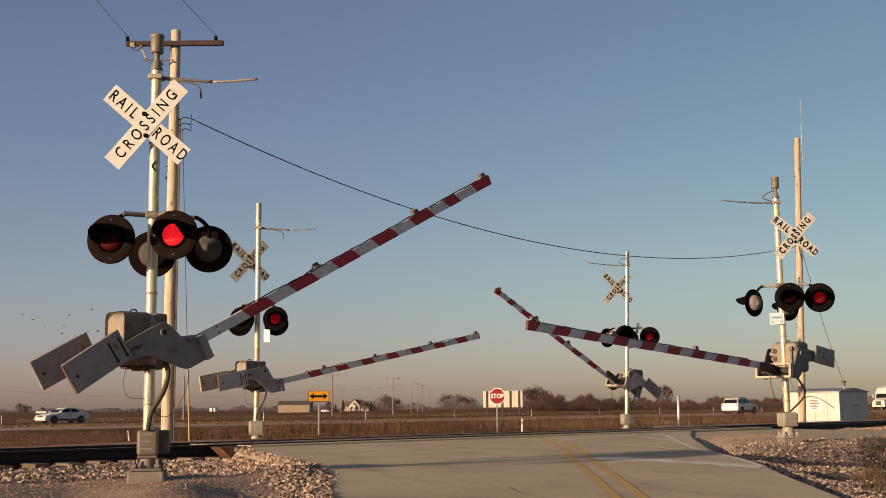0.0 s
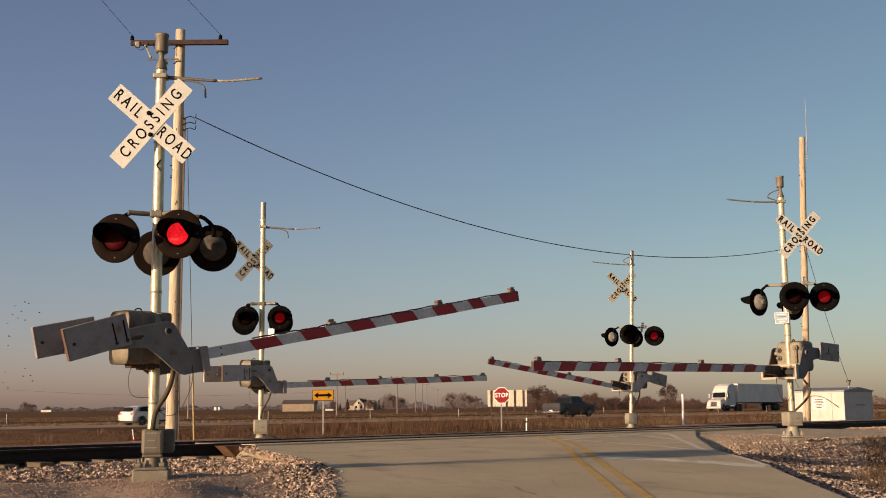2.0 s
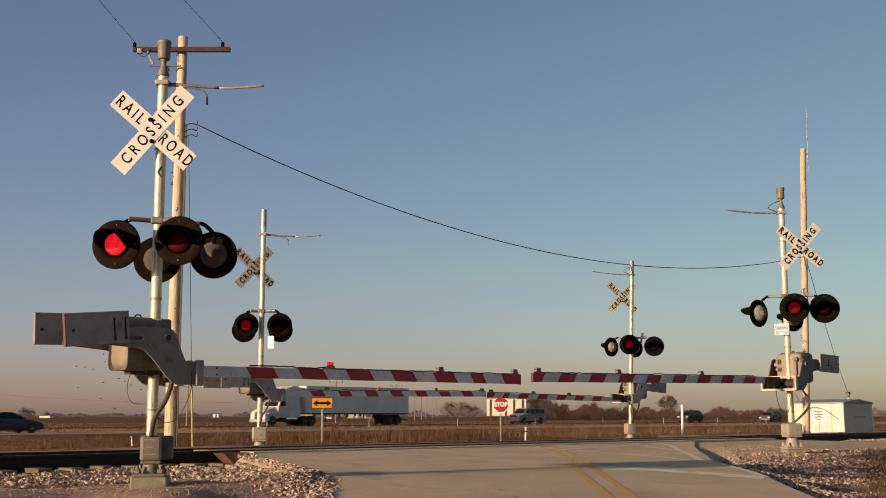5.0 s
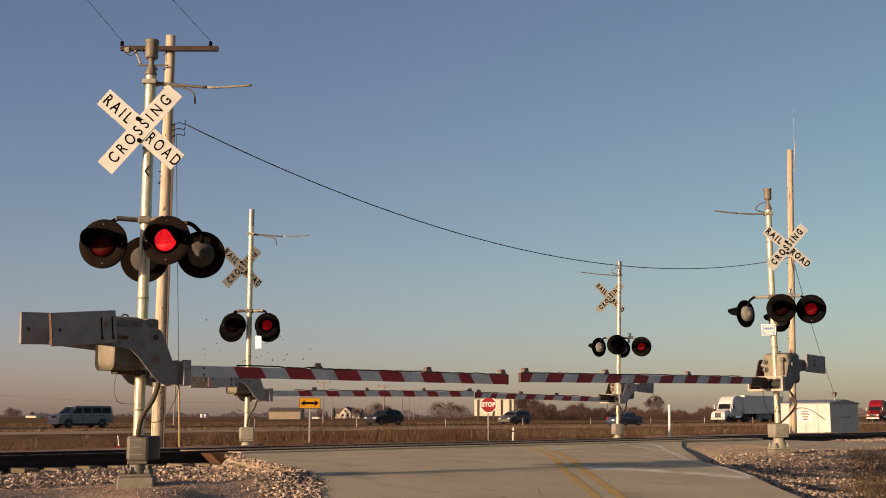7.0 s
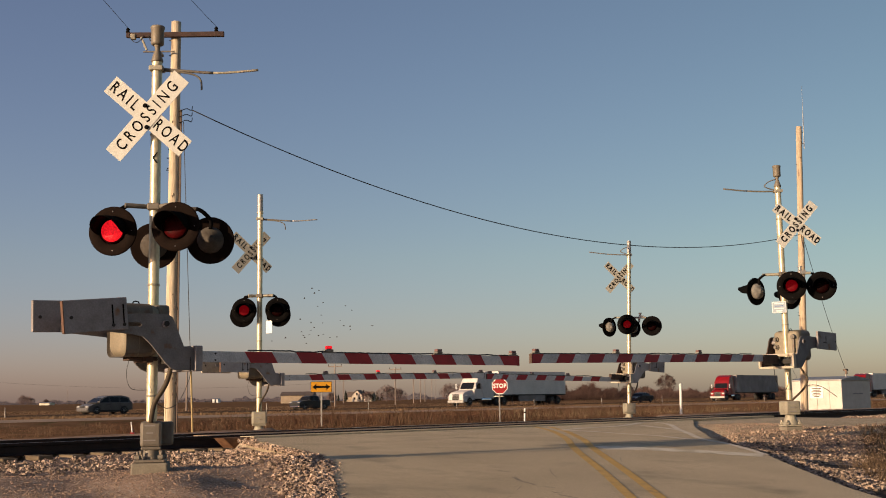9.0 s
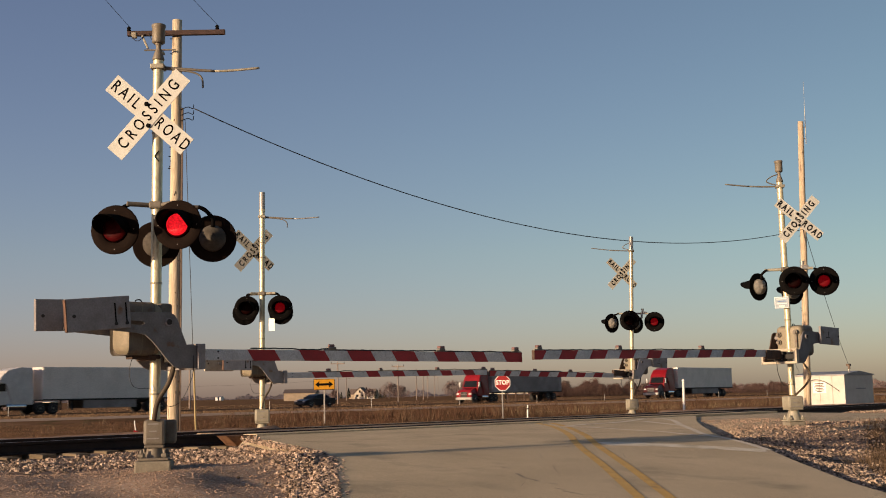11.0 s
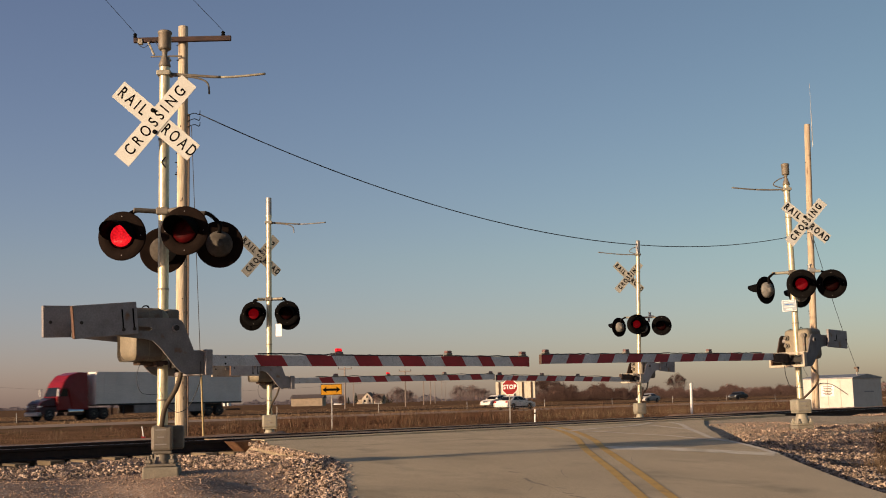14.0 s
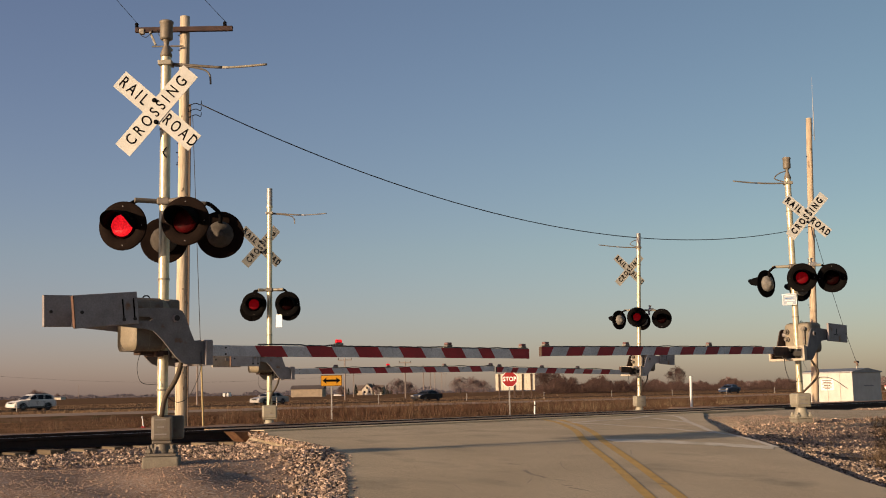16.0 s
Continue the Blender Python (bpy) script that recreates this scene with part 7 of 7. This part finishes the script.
def semi(colour, trailer, label, tail_label, total=21.5, cab=1.0, tall=1.0, nose=None):
    """A tractor with sleeper and a box trailer; the nose looks to +x."""
    root = thing("semi_truck", label, "semi truck", Matrix(), group="highway traffic")
    n = total / 2
    bm = loft(new_bm(), ((n - cab * 2.2, 0.75), (n - cab * 2.2, 1.95), (n - cab * 0.5, 1.62), (n - cab * 0.12, 1.40), (n, 0.95), (n - cab * 0.05, 0.55), (n - cab * 0.9, 0.5)), lambda z: float(np.interp(z, [0.5, 1.2, 2.0], [1.12, 1.08, 0.86])))
    bmesh.ops.bevel(bm, geom=[e for e in bm.edges if e.calc_face_angle(0) > 0.6], offset=0.06, segments=2, affect="EDGES", profile=0.5)
    part("hood", bm, nose or colour, root)
    bm = loft(new_bm(), ((n - cab * 4.0, 0.85), (n - cab * 4.0, 2.95), (n - cab * 3.2, 2.95), (n - cab * 2.55, 2.75), (n - cab * 2.1, 1.90), (n - cab * 2.1, 0.85)), lambda z: float(np.interp(z, [0.8, 2.0, 3.0], [1.15, 1.15, 1.05])))
    bmesh.ops.bevel(bm, geom=[e for e in bm.edges if e.calc_face_angle(0) > 0.6], offset=0.05, segments=2, affect="EDGES", profile=0.5)
    part("cab", bm, colour, root)
    bm = loft(new_bm(), ((n - cab * 5.9, 0.85), (n - cab * 5.9, 4.0), (n - cab * 4.7, 4.02), (n - cab * 3.5, 3.75), (n - cab * 2.85, 3.2), (n - cab * 2.55, 2.72), (n - cab * 3.3, 2.62), (n - cab * 3.95, 0.85)), lambda z: float(np.interp(z, [0.8, 2.5, 4.0], [1.2, 1.2, 1.02])))
    bmesh.ops.bevel(bm, geom=[e for e in bm.edges if e.calc_face_angle(0) > 0.6], offset=0.06, segments=2, affect="EDGES", profile=0.5)
    part("sleeper", bm, colour, root, "tall sleeper cab with a roof fairing")
    for sgn in (-1, 1):
        bm = prism(new_bm(), ((n - cab * 3.35, 2.0), (n - cab * 3.3, 2.7), (n - cab * 2.75, 2.62), (n - cab * 2.35, 2.0)), sgn * 1.14 - 0.012, sgn * 1.14 + 0.012)
        part("window", bm, M["glass"], root, "dark side window")
        bm = new_bm()
        box(bm, (0.16, 0.10, 0.62), (n - cab * 2.0, sgn * 1.42, 2.3), 0.03)
        part("wing_mirror", bm, M["white"], root, "upright mirror")
        bm = new_bm()
        cyl(bm, (n - cab * 5.2, sgn * 0.92, 0.72), (n - cab * 3.4, sgn * 0.92, 0.72), 0.34, seg=18)
        part("fuel_tank", bm, M["chrome"], root, "polished fuel tank")
        bm = new_bm()
        box(bm, (0.28, 0.34, 0.26), (n - cab * 0.22, sgn * 0.88, 1.12), 0.05)
        part("headlight", bm, M["head"], root, "clear headlight")
        bm = new_bm()
        box(bm, (1.25, 0.36, 0.12), (n - cab * 1.25, sgn * 1.02, 1.22), 0.05)
        part("fender", bm, nose or colour, root)
    bm = new_bm()
    v = [bm.verts.new(p) for p in ((n - cab * 2.13, -0.98, 1.98), (n - cab * 2.13, 0.98, 1.98), (n - cab * 2.56, 0.92, 2.72), (n - cab * 2.56, -0.92, 2.72))]
    f = bm.faces.new(v)
    ex = bmesh.ops.extrude_face_region(bm, geom=[f])
    bmesh.ops.translate(bm, vec=(0.04, 0, 0.02), verts=[q for q in ex["geom"] if isinstance(q, bmesh.types.BMVert)])
    bmesh.ops.recalc_face_normals(bm, faces=bm.faces[:])
    part("windscreen", bm, M["glass"], root, "dark windscreen")
    bm = new_bm()
    box(bm, (0.06, 1.0, 0.75), (n - cab * 0.04, 0, 1.02), 0.03, pose(0, 0, 0, 0, -6, 0))
    part("grille", bm, M["under"], root, "dark grille")
    for k in range(4):
        bm = new_bm()
        box(bm, (0.05, 0.98, 0.035), (n - 0.015, 0, 0.78 + 0.16 * k), 0.006, pose(0, 0, 0, 0, -6, 0), 1)
        part("grille_bar", bm, M["plate"], root, "dull grille bar")
    bm = new_bm()
    box(bm, (0.25, 2.3, 0.36), (n - cab * 0.05, 0, 0.55), 0.08)
    part("bumper", bm, M["post_steel"], root, "dull metal bumper")
    bm = new_bm()
    box(bm, (8.6 * cab, 0.95, 0.26), (n - cab * 4.6, 0, 0.86), 0.03)
    part("chassis", bm, M["under"], root, "dark chassis frame")
    slid = 1.0 if nose else 0.0                # bogie set forward
    wheels = [(n - cab * 1.25, 0.5, 0.3)] + [(n - cab * 6.55, 0.5, 0.55), (n - cab * 7.85, 0.5, 0.55)] + [(-n + 1.6 + slid, 0.5, 0.55), (-n + 2.85 + slid, 0.5, 0.55)]
    for x, r, wide in wheels:
        for y in (-0.98, 0.98):
            wheel(root, x, y, r, wide, "cast_dark" if x < n - 3 else "plate")
    # trailer
    t0, t1 = -n, n - cab * 6.7
    bm = new_bm()
    box(bm, (t1 - t0, 2.55, 2.86), ((t0 + t1) / 2, 0, 2.63), 0.03)
    tr = part("trailer", bm, trailer, root, tail_label)
    for k in range(int((t1 - t0) / 1.2)):
        bm = new_bm()
        box(bm, (0.05, 2.585, 2.7), (t0 + 0.6 + 1.2 * k, 0, 2.64), 0.004, seg=1)
        part("rib", bm, trailer, tr)
    bm = new_bm()
    box(bm, (t1 - t0, 2.59, 0.14), ((t0 + t1) / 2, 0, 1.23), 0.01, seg=1)
    part("side_rail", bm, M["under"], tr, "dark lower rail")
    if cab > 0.8 or tall == 1.0:
        for y in (-1.2, 1.2):
            bm = new_bm()
            box(bm, (t1 - t0 - 8.2, 0.03, 0.72), ((t0 + t1) / 2 + 0.2, y, 0.82), 0.008, seg=1)
            part("side_skirt", bm, M["trailer_dark"], tr, "grey lower side skirt")
    bm = new_bm()
    box(bm, (3.0, 1.1, 0.3), (t0 + 2.3 + slid, 0, 1.0), 0.02)
    part("bogie", bm, M["under"], root, "dark trailer bogie")
    for y in (-0.9, 0.9):
        bm = new_bm()
        box(bm, (0.14, 0.14, 0.85), (t1 - 3.0, y, 0.75), 0.01, seg=1)
        part("landing_leg", bm, M["under"], root)
    bm = new_bm()
    box(bm, (0.12, 2.4, 0.14), (t0 + 0.15, 0, 0.55), 0.02)
    part("underride_bar", bm, M["under"], root)
    for ob in root.children_recursive:
        if ob.name.startswith(("wheel", "rim")) or tall == 1.0:
            continue
        ob.data.transform(Matrix.Diagonal((1, 1, tall, 1)))
    return root


NEAR_LANE, FAR_LANE, LANE_Z = 67.0, 95.0, -0.40
white_p, silver_p, dark_p = paint("white_car_paint", (0.80, 0.755, 0.70)), paint("silver_car_paint", (0.42, 0.405, 0.385)), paint("charcoal_car_paint", (0.035, 0.036, 0.040))
black_p, blue_p, red_p = paint("black_car_paint", (0.02, 0.021, 0.024)), paint("navy_car_paint", (0.03, 0.05, 0.10)), paint("red_truck_paint", (0.20, 0.007, 0.011))
truck_p = paint("dull_white_truck_paint", (0.64, 0.61, 0.575), 0.4)
maroon_p = paint("dark_maroon_paint", (0.045, 0.006, 0.008))
grey_p, van_p = paint("grey_car_paint", (0.13, 0.125, 0.12)), paint("pale_grey_van_paint", (0.27, 0.26, 0.25))


def drive(ob, lane, way, s0, v):
    """The thing's middle starts s0 metres along the lane and keeps its speed v."""
    turn = TRACK_TURN + 6 + (0 if way > 0 else 180)   # the highway bends a little away from the track
    rows = [(0.25 * k, Matrix.Translation(P(s0 + v * 0.25 * k, lane, LANE_Z)) @ pose(0, 0, 0, 0, 0, turn)) for k in range(65)]
    ob.matrix_basis = rows[0][1]
    KEYED.append((ob, rows))


K = 0.957                                     # towards the right, near carriageway
for kind, colour, label, s0, v, size, small in (
        ("pickup", dark_p, "charcoal crew-cab pickup truck on the highway", 12.13, 33.34, 6.12, 0.95),
        ("hatch", white_p, "white hatchback on the highway", -25.5, 31.02, 5.11, 0.83),
        ("sedan", white_p, "white saloon car on the highway", -426.85, 35.59, 4.26, 0.80),
        ("sedan", blue_p, "navy saloon car on the highway", -129.47, 31.38, 4.0, 0.85),
        ("suv", white_p, "white sport utility car on the highway", 108.48, 31.0, 5.5, 1.0)):
    drive(car(kind, colour, label, None, small), NEAR_LANE, 1, (s0 + size / 2) * K, v * K)
K = 0.9135                                    # towards the left, far carriageway
for kind, colour, label, s0, v, size, small in (
        ("sedan", white_p, "white saloon car on the far carriageway", 46.91, -30.0, 5.14, 0.9),
        ("van", van_p, "pale grey passenger van on the far carriageway", 262.30, -30.51, 7.14, 0.9),
        ("suv", black_p, "black sport utility car on the far carriageway", 296.87, -29.85, 5.19, 0.95),
        ("minivan", grey_p, "grey minivan on the far carriageway", 320.42, -29.98, 5.66, 0.9),
        ("pickup", dark_p, "charcoal pickup truck on the far carriageway", 344.77, -30.03, 7.0, 0.74),
        ("sedan", black_p, "black saloon car on the far carriageway", 404.51, -29.89, 5.09, 0.9),
        ("suv", white_p, "white sport utility car on the far carriageway", 527.21, -30.30, 5.21, 0.8),
        ("sedan", silver_p, "silver saloon car on the far carriageway", 597.86, -33.10, 5.9, 0.8),
        ("sedan", black_p, "black saloon car on the far carriageway", 625.69, -33.41, 5.63, 0.78),
        ("sedan", blue_p, "navy saloon car on the far carriageway", 155.8 + 16 * 31, -31.0, 5.5, 0.85)):
    drive(car(kind, colour, label, None, small), FAR_LANE, -1, (s0 + size / 2) * K, v * K)
for colour, trailer, label, tail_label, s0, v, size, cab_len, tall in (
        (truck_p, M["trailer"], "white semi truck with a dull white box trailer", "dull white box trailer", 210.9, -28.16, 22.1, 0.76, 0.97),
        (truck_p, M["trailer"], "white semi truck with a grey-white box trailer", "grey-white box trailer", 370.6, -30.15, 21.7, 0.94, 0.97),
        (red_p, M["trailer_dark"], "red semi truck with a dirty grey trailer", "dirty grey box trailer", 409.31, -28.09, 19.08, 0.54, 0.90),
        (red_p, M["trailer"], "red semi truck with a white box trailer", "white box trailer", 481.61, -31.22, 22.96, 0.77, 1.0)):
    drive(semi(colour, trailer, label, tail_label, size * K, cab_len, tall, maroon_p if tall == 1.0 else None), FAR_LANE, -1, (s0 + size / 2) * K, v * K)


# ---- birds ----
def bird(label, rows, size, seed):
    rnd = random.Random(seed)
    size *= 0.60
    root = thing("bird", label, "bird", Matrix(), group="flock of birds")
    bm = new_bm()
    bmesh.ops.create_icosphere(bm, subdivisions=1, radius=1.0)
    bmesh.ops.scale(bm, vec=(0.55 * size, 0.16 * size, 0.16 * size), verts=bm.verts[:])
    part("body", bm, M["bird"], root)
    lift = rnd.uniform(-0.3, 0.8)
    for sgn in (-1, 1):
        bm = new_bm()
        v = [bm.verts.new(p) for p in ((0.2 * size, 0, 0), (-0.15 * size, 0, 0), (-0.2 * size, sgn * 0.55 * size, lift * 0.4 * size), (0.02, sgn * 0.9 * size, lift * 0.7 * size), (0.18 * size, sgn * 0.4 * size, lift * 0.35 * size))]
        w = [bm.verts.new(q.co + Vector((0, 0, 0.03 * size))) for q in v]
        bm.faces.new(v)
        bm.faces.new(w[::-1])
        for k in range(5):
            bm.faces.new((v[k], v[(k + 1) % 5], w[(k + 1) % 5], w[k]))
        bmesh.ops.recalc_face_normals(bm, faces=bm.faces[:])
        part("wing", bm, M["bird"], root)
    KEYED.append((root, rows))


def flock(n, path, spread, y, seed, way):
    """path: (t, bearing, height) of the flock's middle."""
    rnd = random.Random(seed)
    for k in range(n):
        ox, oz, oy = rnd.gauss(0, spread[0]), rnd.gauss(0, spread[1]), rnd.uniform(-8, 8)
        ph = rnd.uniform(0, 6)
        rows = []
        for t, bearing, z, *deep in path:
            y2 = deep[0] if deep else y
            rows.append((t, Matrix.Translation((far(bearing, y2) + ox + 0.4 * math.sin(ph + t * 1.3), y2 + oy, max(0.2, z + oz) + 0.3 * math.sin(ph * 2 + t * 1.7))) @ pose(0, 0, 0, 0, 0, (0 if way > 0 else 180) + rnd.uniform(-30, 30) * 0)))
        bird("small dark bird in flight", rows, 0.27 if seed == 1 else 0.24, seed * 50 + k)


flock(22, ((0, 185, 6.3), (0.5, 128, 6.65), (1.0, 68, 6.8), (1.6, 30, 7.0), (2.2, -50, 7.2), (6, -500, 9), (16, -1600, 12)), (1.5, 0.8), 80, 1, -1)
flock(40, ((0, -160, 4.5), (2.4, -10, 2.9), (3.0, 45, 2.3), (3.5, 85, 2.6), (4.2, 130, 3.0), (5.2, 280, 4.2), (6.3, 420, 5.0), (7.0, 470, 5.3), (8.0, 520, 6.4), (9.0, 555, 6.0), (10.0, 610, 4.5, 120), (11.2, 690, 0.6, 260), (16, 720, 0.5, 300)), (2.2, 1.0), 80, 2, 1)


def motions():
    for ob, rows in KEYED:
        walk(ob, rows)


motions()
